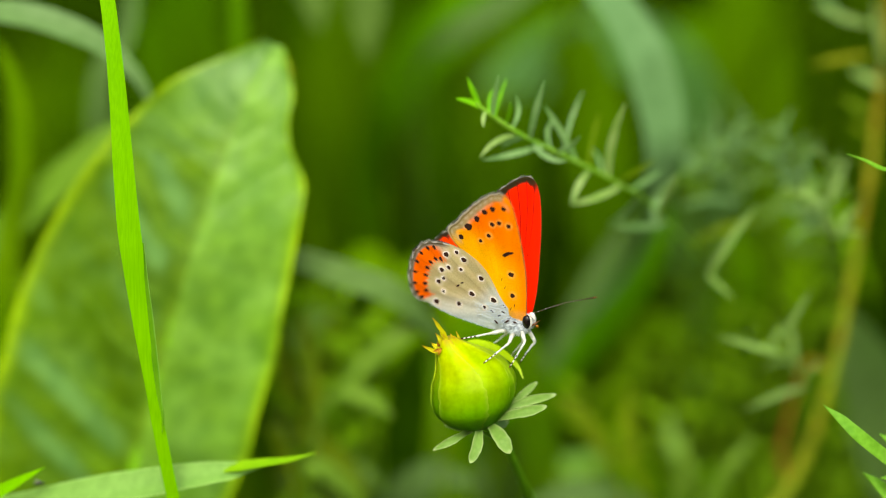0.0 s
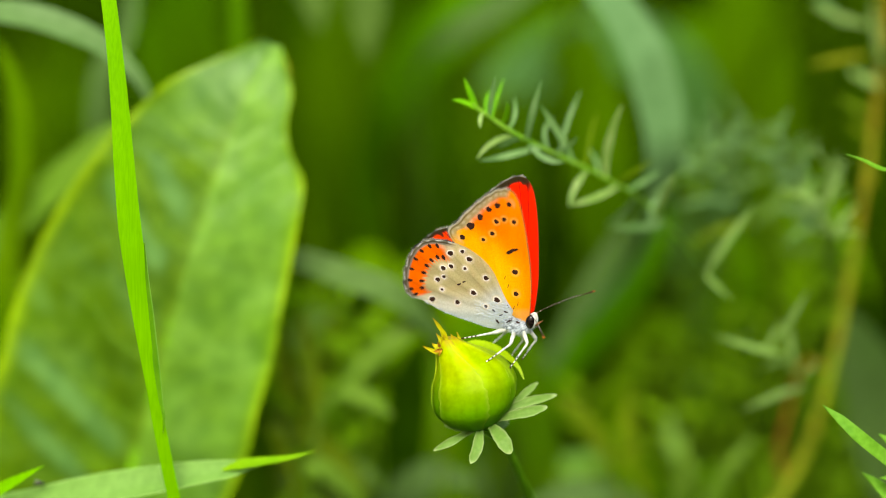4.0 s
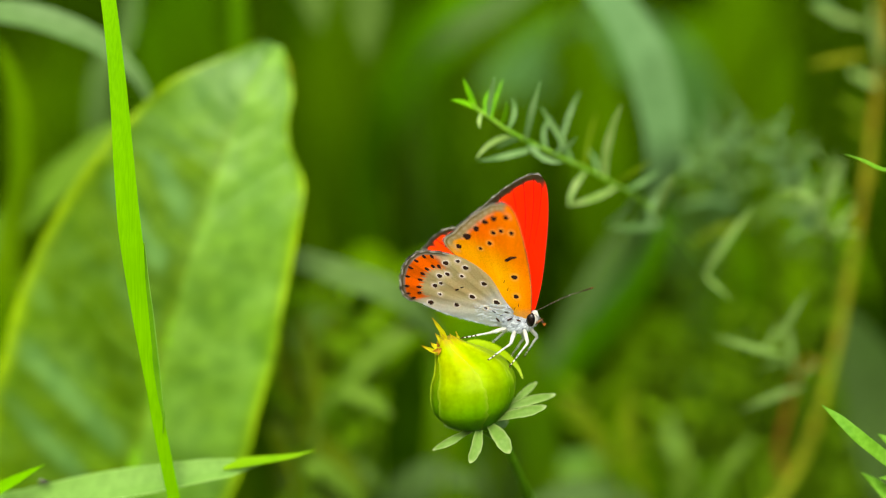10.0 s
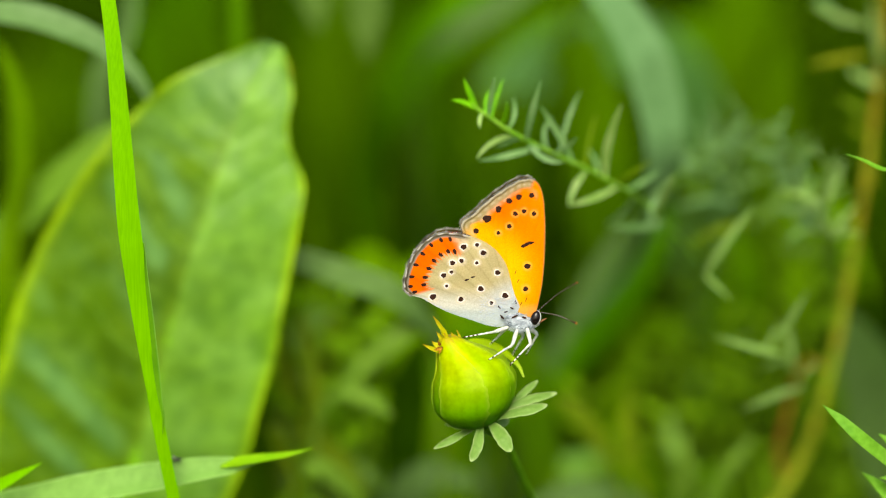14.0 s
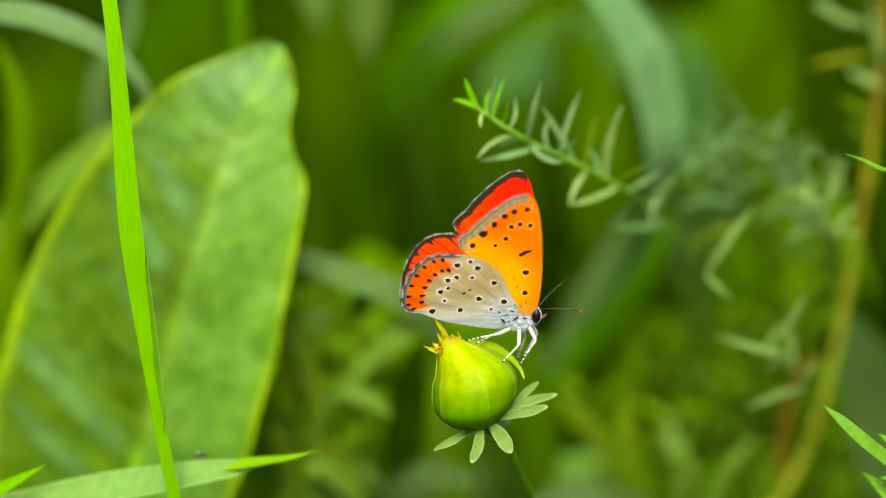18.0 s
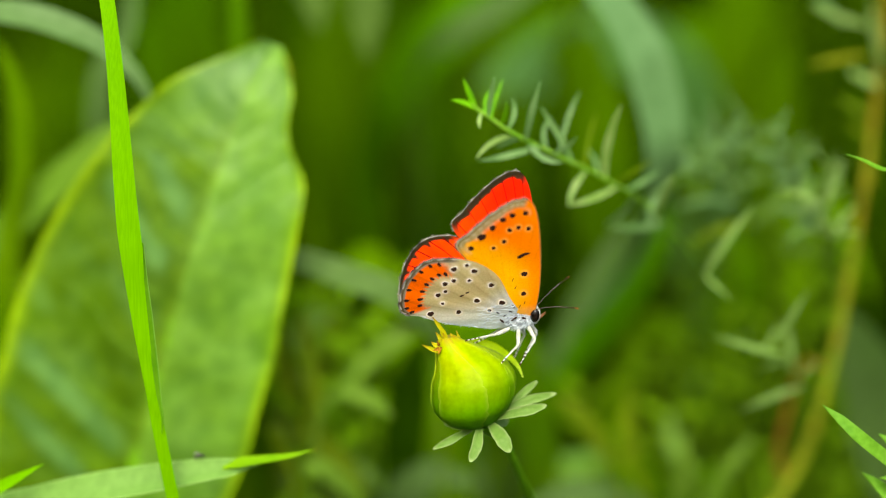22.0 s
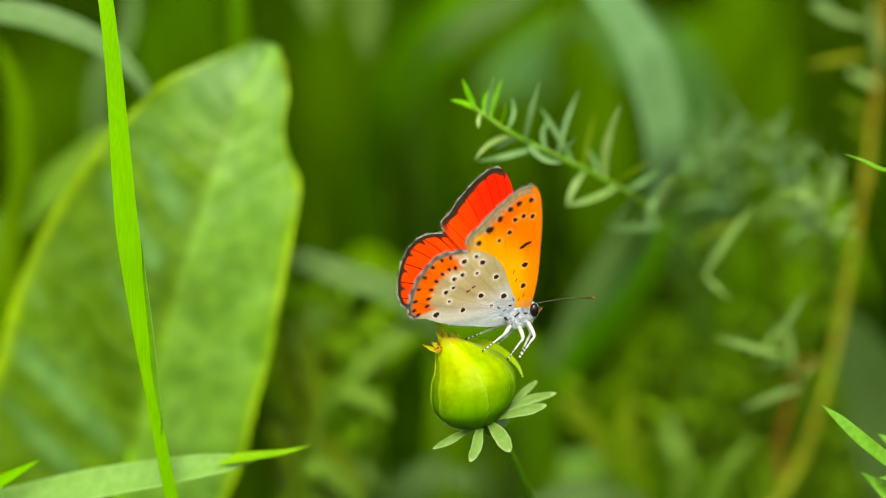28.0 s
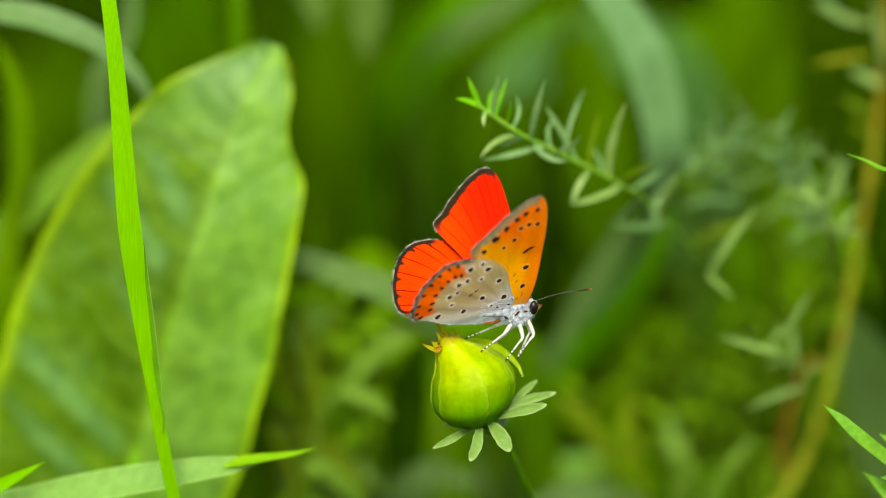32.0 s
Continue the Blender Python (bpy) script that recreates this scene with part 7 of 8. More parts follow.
    walk(wings[True, 1], [
        (0, flap(1, 12.2, -8.7)), (0.5, flap(1, 10.8, -6.6)), (1, flap(1, 12.7, -6.8)), (1.5, flap(1, 15.2, -5.6)), (2, flap(1, 18.9, -5.2)), (2.5, flap(1, 18.1, -5.4)),
        (3, flap(1, 7.4, -4.4)), (3.5, flap(1, 6.9, -2.5)), (5.5, flap(1, 19.2, -4.5)), (6, flap(1, 21.6, -5.3)), (6.5, flap(1, 23.8, -4.7)), (7, flap(1, 20.4, -1.1)),
        (7.5, flap(1, 21.3, -0.4)), (8, flap(1, 19.5, 2.0)), (8.5, flap(1, 19.3, 0.9)), (9, flap(1, 21.8, -3.9)), (9.5, flap(1, 22.5, -5.9)), (10, flap(1, 22.2, -4.9)),
        (10.5, flap(1, 21.2, -3.2)), (11, flap(1, 22.0, -3.3)), (11.5, flap(1, 24.2, -3.8)), (12, flap(1, 22.0, -3.0)), (12.5, flap(1, 15.4, -2.9)),
        (13, flap(1, 5.1, -4.0)), (13.5, flap(1, 16.0, 1.0)), (14, flap(1, 16.1, -0.6)), (14.5, flap(1, 15.9, -2.1)), (16.5, flap(1, 15.7, -2.4)),
        (17, flap(1, 17.9, -5.4)), (17.5, flap(1, 15.8, -3.1)), (18, flap(1, 17.0, -4.2)), (18.5, flap(1, 17.6, -3.2)), (19, flap(1, 17.6, -2.4)),
        (19.5, flap(1, 17.7, -2.1)), (20, flap(1, 18.3, -1.8)), (20.5, flap(1, 15.8, -3.4)), (21, flap(1, 17.1, -4.5)), (21.5, flap(1, 17.9, -5.6)),
        (22, flap(1, 18.4, -5.0)), (22.5, flap(1, 18.4, -3.7)), (23, flap(1, 15.8, -3.4)), (23.5, flap(1, 14.3, -4.3)), (24, flap(1, 14.8, -3.1)),
        (24.5, flap(1, 13.5, -3.2)), (25, flap(1, 9.6, -2.6)), (25.5, flap(1, 11.1, -5.0)), (27.5, flap(1, 18.3, -4.9, (-0.34, 0.15, 0.33))), (28, flap(1, 18.3, -6.0, (-0.33, 0.16, 0.34))),
        (28.5, flap(1, 21.1, -6.2, (-0.35, 0.20, 0.47))), (29, flap(1, 23.0, -6.0, (-0.40, 0.22, 0.59))), (29.5, flap(1, 22.4, -6.6, (-0.37, 0.18, 0.51))), (30, flap(1, 22.0, -5.5, (-0.34, 0.18, 0.43))), (30.5, flap(1, 25.3, -8.0, (-0.33, 0.20, 0.58))),
        (31, flap(1, 25.1, -6.1, (-0.33, 0.24, 0.71))), (31.5, flap(1, 24.4, -7.8, (-0.46, 0.26, 0.64))), (32, flap(1, 26.8, -7.4, (-0.55, 0.32, 0.59))),])
    walk(wings[False, -1], [
        (0, flap(-1, 11.0)), (0.5, flap(-1, 13.2)), (1, flap(-1, 15.4)), (1.5, flap(-1, 17.7)), (2, flap(-1, 21.2)), (2.5, flap(-1, 20.4)), (3, flap(-1, 10.7)),
        (3.5, flap(-1, 10.2)), (5.5, flap(-1, 21.4)), (6, flap(-1, 24.1)), (6.5, flap(-1, 26.2)), (7, flap(-1, 23.2)), (7.5, flap(-1, 24.3)), (8, flap(-1, 22.3)),
        (8.5, flap(-1, 21.8)), (9, flap(-1, 25.0)), (9.5, flap(-1, 25.6)), (10, flap(-1, 24.9)), (10.5, flap(-1, 24.0)), (11, flap(-1, 24.9)), (11.5, flap(-1, 27.2)),
        (12, flap(-1, 25.0)), (12.5, flap(-1, 18.2)), (13, flap(-1, 7.8)), (13.5, flap(-1, 17.7)), (14, flap(-1, 18.8)), (14.5, flap(-1, 18.1)), (16.5, flap(-1, 18.9)),
        (17, flap(-1, 20.1)), (17.5, flap(-1, 18.6)), (18, flap(-1, 19.9)), (18.5, flap(-1, 20.4)), (19, flap(-1, 20.4)), (19.5, flap(-1, 20.5)), (20, flap(-1, 21.2)),
        (20.5, flap(-1, 18.5)), (21, flap(-1, 19.9)), (21.5, flap(-1, 20.7)), (22, flap(-1, 21.1)), (22.5, flap(-1, 21.2)), (23, flap(-1, 18.5)), (23.5, flap(-1, 16.7)),
        (24, flap(-1, 17.9)), (24.5, flap(-1, 16.1)), (25, flap(-1, 12.1)), (25.5, flap(-1, 13.4)), (27.5, flap(-1, 19.5, -0.1, (-0.34, 0.15, 0.33))), (28, flap(-1, 19.3, -0.1, (-0.33, 0.16, 0.34))), (28.5, flap(-1, 22.3, -0.3, (-0.35, 0.20, 0.47))),
        (29, flap(-1, 24.4, -0.5, (-0.40, 0.22, 0.59))), (29.5, flap(-1, 23.5, -0.5, (-0.37, 0.18, 0.51))), (30, flap(-1, 23.7, -0.5, (-0.34, 0.18, 0.43))), (30.5, flap(-1, 26.4, 0.2, (-0.33, 0.20, 0.58))), (31, flap(-1, 26.5, 0.9, (-0.33, 0.24, 0.71))), (31.5, flap(-1, 26.0, -0.4, (-0.46, 0.26, 0.64))), (32, flap(-1, 29.7, -1.7, (-0.55, 0.32, 0.59))),])
    walk(wings[False, 1], [
        (0, flap(1, 15.1)), (0.5, flap(1, 13.7)), (1, flap(1, 15.6)), (1.5, flap(1, 18.1)), (2, flap(1, 21.8)), (2.5, flap(1, 21.0)), (3, flap(1, 10.3)),
        (3.5, flap(1, 9.8)), (5.5, flap(1, 22.1)), (6, flap(1, 24.4)), (6.5, flap(1, 26.7)), (7, flap(1, 23.3)), (7.5, flap(1, 24.1)), (8, flap(1, 22.3)),
        (8.5, flap(1, 22.1)), (9, flap(1, 24.6)), (9.5, flap(1, 25.4)), (10, flap(1, 25.0)), (10.5, flap(1, 24.1)), (11, flap(1, 24.8)), (11.5, flap(1, 27.0)),
        (12, flap(1, 24.9)), (12.5, flap(1, 18.3)), (13, flap(1, 7.9)), (13.5, flap(1, 18.9)), (14, flap(1, 19.0)), (14.5, flap(1, 18.8)), (16.5, flap(1, 18.6)),
        (17, flap(1, 20.7)), (17.5, flap(1, 18.7)), (18, flap(1, 19.8)), (18.5, flap(1, 20.4)), (19, flap(1, 20.5)), (19.5, flap(1, 20.5)), (20, flap(1, 21.1)),
        (20.5, flap(1, 18.7)), (21, flap(1, 20.0)), (21.5, flap(1, 20.8)), (22, flap(1, 21.3)), (22.5, flap(1, 21.2)), (23, flap(1, 18.7)), (23.5, flap(1, 17.1)),
        (24, flap(1, 17.6)), (24.5, flap(1, 16.4)), (25, flap(1, 12.4)), (25.5, flap(1, 13.9)), (27.5, flap(1, 21.3, -3.9, (-0.34, 0.15, 0.33))), (28, flap(1, 21.3, -3.9, (-0.33, 0.16, 0.34))), (28.5, flap(1, 24.4, -3.2, (-0.35, 0.20, 0.47))),
        (29, flap(1, 26.6, -2.4, (-0.40, 0.22, 0.59))), (29.5, flap(1, 26.0, -2.4, (-0.37, 0.18, 0.51))), (30, flap(1, 25.5, -2.4, (-0.34, 0.18, 0.43))), (30.5, flap(1, 29.1, -2.4, (-0.33, 0.20, 0.58))), (31, flap(1, 29.2, -2.4, (-0.33, 0.24, 0.71))), (31.5, flap(1, 29.0, -2.2, (-0.46, 0.26, 0.64))), (32, flap(1, 32.0, -2.0, (-0.55, 0.32, 0.59))),])
    leg, root, _ = legs["fore_right"]
    walk(leg, [
        (0, stand(leg, root, (0.78, -4.43, -6.06))), (1, stand(leg, root, (0.91, -4.70, -5.70))), (2, stand(leg, root, (0.98, -4.75, -5.63))),
        (3, stand(leg, root, (0.61, -4.52, -5.89))), (6, stand(leg, root, (-0.53, -3.36, -6.72))), (7, stand(leg, root, (-0.19, -3.44, -6.75))),
        (8, stand(leg, root, (-0.14, -3.67, -6.56))), (9, stand(leg, root, (-0.68, -3.18, -6.73))), (10, stand(leg, root, (-0.38, -3.64, -6.54))),
        (11, stand(leg, root, (-0.24, -3.71, -6.51))), (12, stand(leg, root, (-0.71, -3.46, -6.56))), (13, stand(leg, root, (-0.97, -3.38, -6.59))),
        (14, stand(leg, root, (-1.21, -1.70, -7.34))), (14.5, stand(leg, root, (-1.47, -1.74, -7.31))), (16.5, stand(leg, root, (-0.53, -3.42, -6.63))),
        (17, stand(leg, root, (-0.78, -2.67, -6.98))), (18, stand(leg, root, (-0.79, -3.43, -6.53))), (19, stand(leg, root, (-0.61, -3.43, -6.59))),
        (20, stand(leg, root, (-0.60, -3.56, -6.51))), (21, stand(leg, root, (-0.72, -3.32, -6.64))), (22, stand(leg, root, (-0.79, -3.34, -6.60))),
        (23, stand(leg, root, (-0.68, -2.97, -6.86))), (23.5, stand(leg, root, (-0.73, -3.02, -6.81))), (24, stand(leg, root, (-0.55, -3.48, -6.58))),
        (24.5, stand(leg, root, (-1.01, -2.82, -6.80))), (25, stand(leg, root, (-1.20, -2.90, -6.67))), (25.5, stand(leg, root, (-1.32, -3.05, -6.51))),
        (27.5, stand(leg, root, (-1.70, -2.87, -6.37))), (28, stand(leg, root, (-1.85, -2.71, -6.35))), (29, stand(leg, root, (-1.89, -1.90, -6.68))),
        (30, stand(leg, root, (-1.82, -2.69, -6.39))), (31, stand(leg, root, (-1.95, -2.12, -6.56))), (32, stand(leg, root, (-2.04, -1.99, -6.54))),])
    leg, root, _ = legs["fore_left"]
    walk(leg, [
        (0, stand(leg, root, (-1.01, 0.94, -7.25))), (1, stand(leg, root, (-0.71, 1.48, -7.26))), (2, stand(leg, root, (-0.70, 2.09, -7.07))),
        (3, stand(leg, root, (-0.32, 1.73, -7.39))), (6, stand(leg, root, (-0.79, 1.99, -7.10))), (7, stand(leg, root, (-0.27, 2.32, -7.09))),
        (8, stand(leg, root, (0.17, 2.69, -6.60))), (9, stand(leg, root, (-0.16, 2.33, -6.80))), (10, stand(leg, root, (-0.18, 2.10, -6.84))),
        (11, stand(leg, root, (-0.01, 2.06, -6.74))), (12, stand(leg, root, (-0.11, 1.96, -6.59))), (13, stand(leg, root, (-0.08, 2.04, -6.47))),
        (14, stand(leg, root, (1.14, 3.38, -5.86))), (14.5, stand(leg, root, (0.95, 3.35, -5.89))), (16.5, stand(leg, root, (0.39, 2.44, -7.20))),
        (17, stand(leg, root, (0.53, 2.18, -7.46))), (18, stand(leg, root, (-0.09, 1.68, -7.48))), (19, stand(leg, root, (0.08, 1.58, -7.55))),
        (20, stand(leg, root, (0.09, 1.54, -7.54))), (21, stand(leg, root, (-0.08, 1.50, -7.54))), (22, stand(leg, root, (-0.19, 1.28, -7.50))),
        (23, stand(leg, root, (0.00, 1.89, -7.43))), (23.5, stand(leg, root, (-0.31, 1.87, -7.34))), (24, stand(leg, root, (-0.05, 1.27, -7.55))),
        (24.5, stand(leg, root, (0.07, 0.89, -7.64))), (25, stand(leg, root, (-0.18, 0.98, -7.57))), (25.5, stand(leg, root, (-0.52, 0.57, -7.52))),
        (27.5, stand(leg, root, (-0.61, 0.18, -7.43))), (28, stand(leg, root, (-0.72, 0.28, -7.39))), (29, stand(leg, root, (-1.12, -0.46, -7.13))),
        (30, stand(leg, root, (-0.80, -0.23, -7.31))), (31, stand(leg, root, (-0.93, -0.41, -7.22))), (32, stand(leg, root, (-1.22, -0.41, -7.08))),])
    leg, root, _ = legs["mid_right"]
    walk(leg, [
        (0, stand(leg, root, (-2.16, -5.97, -4.97))), (1, stand(leg, root, (-2.14, -6.07, -4.71))), (2, stand(leg, root, (-2.10, -6.07, -4.70))),
        (3, stand(leg, root, (-2.44, -5.90, -4.90))), (6, stand(leg, root, (-3.49, -4.88, -5.64))), (7, stand(leg, root, (-3.23, -4.92, -5.84))),
        (8, stand(leg, root, (-3.41, -4.64, -6.03))), (9, stand(leg, root, (-3.78, -4.55, -5.81))), (10, stand(leg, root, (-3.45, -4.95, -5.58))),
        (11, stand(leg, root, (-3.36, -4.94, -5.69))), (12, stand(leg, root, (-3.94, -4.40, -5.81))), (13, stand(leg, root, (-4.34, -3.82, -5.98))),
        (14, stand(leg, root, (-4.60, -1.83, -6.86))), (14.5, stand(leg, root, (-4.85, -1.87, -6.71))), (16.5, stand(leg, root, (-3.84, -2.46, -7.39))),
        (17, stand(leg, root, (-4.14, -2.32, -7.41))), (18, stand(leg, root, (-4.18, -3.12, -6.99))), (19, stand(leg, root, (-3.98, -3.14, -7.12))),
        (20, stand(leg, root, (-3.97, -3.18, -7.09))), (21, stand(leg, root, (-4.12, -3.14, -6.99))), (22, stand(leg, root, (-4.19, -3.27, -6.87))),
        (23, stand(leg, root, (-4.07, -2.84, -7.21))), (23.5, stand(leg, root, (-4.18, -1.74, -7.43))), (24, stand(leg, root, (-3.83, -1.79, -7.56))),
        (24.5, stand(leg, root, (-3.38, -4.83, -5.88))), (25, stand(leg, root, (-3.22, -4.61, -6.28))), (25.5, stand(leg, root, (-3.03, -4.88, -6.09))),
        (27.5, stand(leg, root, (-3.96, -4.69, -5.40))), (28, stand(leg, root, (-4.17, -4.54, -5.30))), (29, stand(leg, root, (-4.22, -4.41, -5.40))),
        (30, stand(leg, root, (-4.05, -4.53, -5.49))), (31, stand(leg, root, (-4.44, -4.30, -5.24))), (32, stand(leg, root, (-4.57, -4.02, -5.44))),])
    leg, root, _ = legs["mid_left"]
    walk(leg, [
        (0, stand(leg, root, (-3.69, 2.16, -7.33))), (1, stand(leg, root, (-3.21, 2.72, -7.50))), (2, stand(leg, root, (-3.11, 3.20, -7.28))),
        (3, stand(leg, root, (-2.65, 2.83, -7.78))), (6, stand(leg, root, (-3.14, 2.90, -7.46))), (7, stand(leg, root, (-2.55, 3.24, -7.63))),
        (8, stand(leg, root, (-2.06, 4.01, -7.35))), (9, stand(leg, root, (-2.46, 3.47, -7.52))), (10, stand(leg, root, (-2.61, 3.14, -7.68))),
        (11, stand(leg, root, (-2.45, 3.07, -7.75))), (12, stand(leg, root, (-2.55, 3.03, -7.69))), (13, stand(leg, root, (-2.51, 3.20, -7.62))),
        (14, stand(leg, root, (-0.82, 5.10, -6.79))), (14.5, stand(leg, root, (-1.05, 4.96, -6.79))), (16.5, stand(leg, root, (-0.15, 3.97, -7.81))),
        (17, stand(leg, root, (0.04, 3.54, -8.03))), (18, stand(leg, root, (-0.86, 3.13, -8.16))), (19, stand(leg, root, (-0.80, 3.02, -8.24))),
        (20, stand(leg, root, (-0.91, 3.08, -8.25))), (21, stand(leg, root, (-1.22, 3.04, -8.16))), (22, stand(leg, root, (-1.46, 2.91, -8.14))),
        (23, stand(leg, root, (-1.33, 3.49, -7.90))), (23.5, stand(leg, root, (-1.43, 4.01, -7.60))), (24, stand(leg, root, (-0.86, 3.83, -7.85))),
        (24.5, stand(leg, root, (-1.45, 5.34, -6.26))), (25, stand(leg, root, (-2.10, 5.46, -5.76))), (25.5, stand(leg, root, (-2.54, 5.29, -5.70))),
        (27.5, stand(leg, root, (-2.02, 4.90, -6.56))), (28, stand(leg, root, (-2.18, 4.93, -6.43))), (29, stand(leg, root, (-2.54, 4.71, -6.48))),
        (30, stand(leg, root, (-2.51, 4.64, -6.57))), (31, stand(leg, root, (-2.28, 4.90, -6.43))), (32, stand(leg, root, (-2.53, 4.73, -6.47))),])
    leg, root, _ = legs["hind_right"]
    walk(leg, [
        (0, stand(leg, root, (-6.11, -4.62, -2.06))), (1, stand(leg, root, (-5.94, -4.59, -1.92))), (2, stand(leg, root, (-5.76, -4.77, -1.79))),
        (3, stand(leg, root, (-6.01, -4.53, -2.09))), (6, stand(leg, root, (-6.75, -3.95, -2.44))), (7, stand(leg, root, (-6.69, -3.70, -2.88))),
        (8, stand(leg, root, (-6.97, -3.21, -3.24))), (9, stand(leg, root, (-7.05, -3.37, -2.75))), (10, stand(leg, root, (-6.81, -3.64, -2.58))),
        (11, stand(leg, root, (-6.81, -3.64, -2.80))), (12, stand(leg, root, (-7.12, -3.60, -2.68))), (13, stand(leg, root, (-7.32, -3.39, -2.64))),
        (14, stand(leg, root, (-7.62, -1.54, -3.56))), (14.5, stand(leg, root, (-7.74, -1.57, -3.30))), (16.5, stand(leg, root, (-7.56, -1.37, -3.20))),
        (17, stand(leg, root, (-7.66, -0.86, -3.17))), (18, stand(leg, root, (-7.69, -1.57, -2.78))), (19, stand(leg, root, (-7.60, -1.67, -2.98))),
        (20, stand(leg, root, (-7.60, -1.69, -2.97))), (21, stand(leg, root, (-7.56, -1.68, -2.72))), (22, stand(leg, root, (-7.60, -1.68, -2.63))),
        (23, stand(leg, root, (-7.56, -1.64, -2.92))), (23.5, stand(leg, root, (-7.61, -1.50, -2.88))), (24, stand(leg, root, (-7.40, -1.39, -3.04))),
        (24.5, stand(leg, root, (-7.13, 0.61, -4.02))), (25, stand(leg, root, (-7.33, -0.23, -3.68))), (25.5, stand(leg, root, (-7.37, -1.39, -3.28))),
        (27.5, stand(leg, root, (-7.01, -2.20, -4.08))), (28, stand(leg, root, (-6.83, -2.92, -3.79))), (29, stand(leg, root, (-6.88, -2.95, -3.56))),
        (30, stand(leg, root, (-6.79, -3.08, -3.66))), (31, stand(leg, root, (-7.05, -2.55, -3.49))), (32, stand(leg, root, (-7.05, -2.32, -3.79))),])
    leg, root, _ = legs["hind_left"]
    walk(leg, [
        (0, stand(leg, root, (-6.14, 1.09, -5.49))), (1, stand(leg, root, (-5.66, 1.53, -5.64))), (2, stand(leg, root, (-5.58, 1.90, -5.43))),
        (3, stand(leg, root, (-5.32, 1.83, -6.01))), (6, stand(leg, root, (-5.97, 2.12, -5.76))), (7, stand(leg, root, (-5.50, 2.45, -6.08))),
        (8, stand(leg, root, (-5.14, 3.19, -6.00))), (9, stand(leg, root, (-5.50, 2.77, -5.97))), (10, stand(leg, root, (-5.58, 2.25, -6.02))),
        (11, stand(leg, root, (-5.49, 2.15, -6.18))), (12, stand(leg, root, (-5.61, 2.12, -6.09))), (13, stand(leg, root, (-5.63, 2.39, -6.03))),
        (14, stand(leg, root, (-4.20, 4.65, -5.49))), (14.5, stand(leg, root, (-4.40, 4.62, -5.39))), (16.5, stand(leg, root, (-6.41, 2.17, -4.94))),
        (17, stand(leg, root, (-6.20, 2.60, -5.04))), (18, stand(leg, root, (-6.70, 1.41, -4.72))), (19, stand(leg, root, (-6.56, 1.59, -5.00))),
        (20, stand(leg, root, (-6.54, 1.66, -5.00))), (21, stand(leg, root, (-6.57, 1.88, -4.79))), (22, stand(leg, root, (-6.62, 1.87, -4.73))),
        (23, stand(leg, root, (-6.47, 2.35, -4.74))), (23.5, stand(leg, root, (-6.47, 2.70, -4.46))), (24, stand(leg, root, (-5.98, 3.18, -4.93))),
        (24.5, stand(leg, root, (-5.22, 4.03, -5.18))), (25, stand(leg, root, (-5.53, 3.99, -4.83))), (25.5, stand(leg, root, (-5.89, 3.67, -4.62))),
        (27.5, stand(leg, root, (-6.81, 2.53, -3.65))), (28, stand(leg, root, (-6.72, 2.84, -3.50))), (29, stand(leg, root, (-7.10, 2.24, -3.33))),
        (30, stand(leg, root, (-7.04, 2.11, -3.47))), (31, stand(leg, root, (-7.00, 2.48, -3.17))), (32, stand(leg, root, (-7.13, 2.53, -3.24))),])
    walk(feelers[1], [
        (0, feel(1, (0.638, 0.770, -0.012))), (1, feel(1, (0.676, 0.737, 0.022))), (2, feel(1, (0.694, 0.719, 0.038))), (3, feel(1, (0.678, 0.731, 0.080))),
        (5.5, feel(1, (0.700, 0.704, 0.119))), (6, feel(1, (0.649, 0.758, 0.071))), (7, feel(1, (0.687, 0.716, 0.126))), (8, feel(1, (0.662, 0.712, 0.233))),
        (9, feel(1, (0.698, 0.701, 0.144))), (10, feel(1, (0.663, 0.740, 0.115))), (11, feel(1, (0.645, 0.750, 0.148))), (12, feel(1, (0.631, 0.761, 0.149))),
        (13, feel(1, (0.567, 0.813, 0.131))), (14, feel(1, (0.612, 0.702, 0.363))), (14.5, feel(1, (0.577, 0.740, 0.346))), (16.5, feel(1, (0.578, 0.782, 0.234))),
        (17, feel(1, (0.638, 0.746, 0.190))), (18, feel(1, (0.565, 0.817, 0.117))), (19, feel(1, (0.562, 0.819, 0.121))), (20, feel(1, (0.559, 0.820, 0.120))),
        (21, feel(1, (0.578, 0.811, 0.087))), (22, feel(1, (0.557, 0.828, 0.064))), (23, feel(1, (0.565, 0.810, 0.158))), (24, feel(1, (0.594, 0.777, 0.208))),
        (25, feel(1, (0.504, 0.813, 0.290))), (25.5, feel(1, (0.499, 0.822, 0.274))), (27.5, feel(1, (0.517, 0.838, 0.174))), (28, feel(1, (0.504, 0.844, 0.186))),
        (29, feel(1, (0.474, 0.858, 0.196))), (30, feel(1, (0.481, 0.866, 0.139))), (31, feel(1, (0.510, 0.849, 0.142))), (32, feel(1, (0.523, 0.847, 0.100))),])
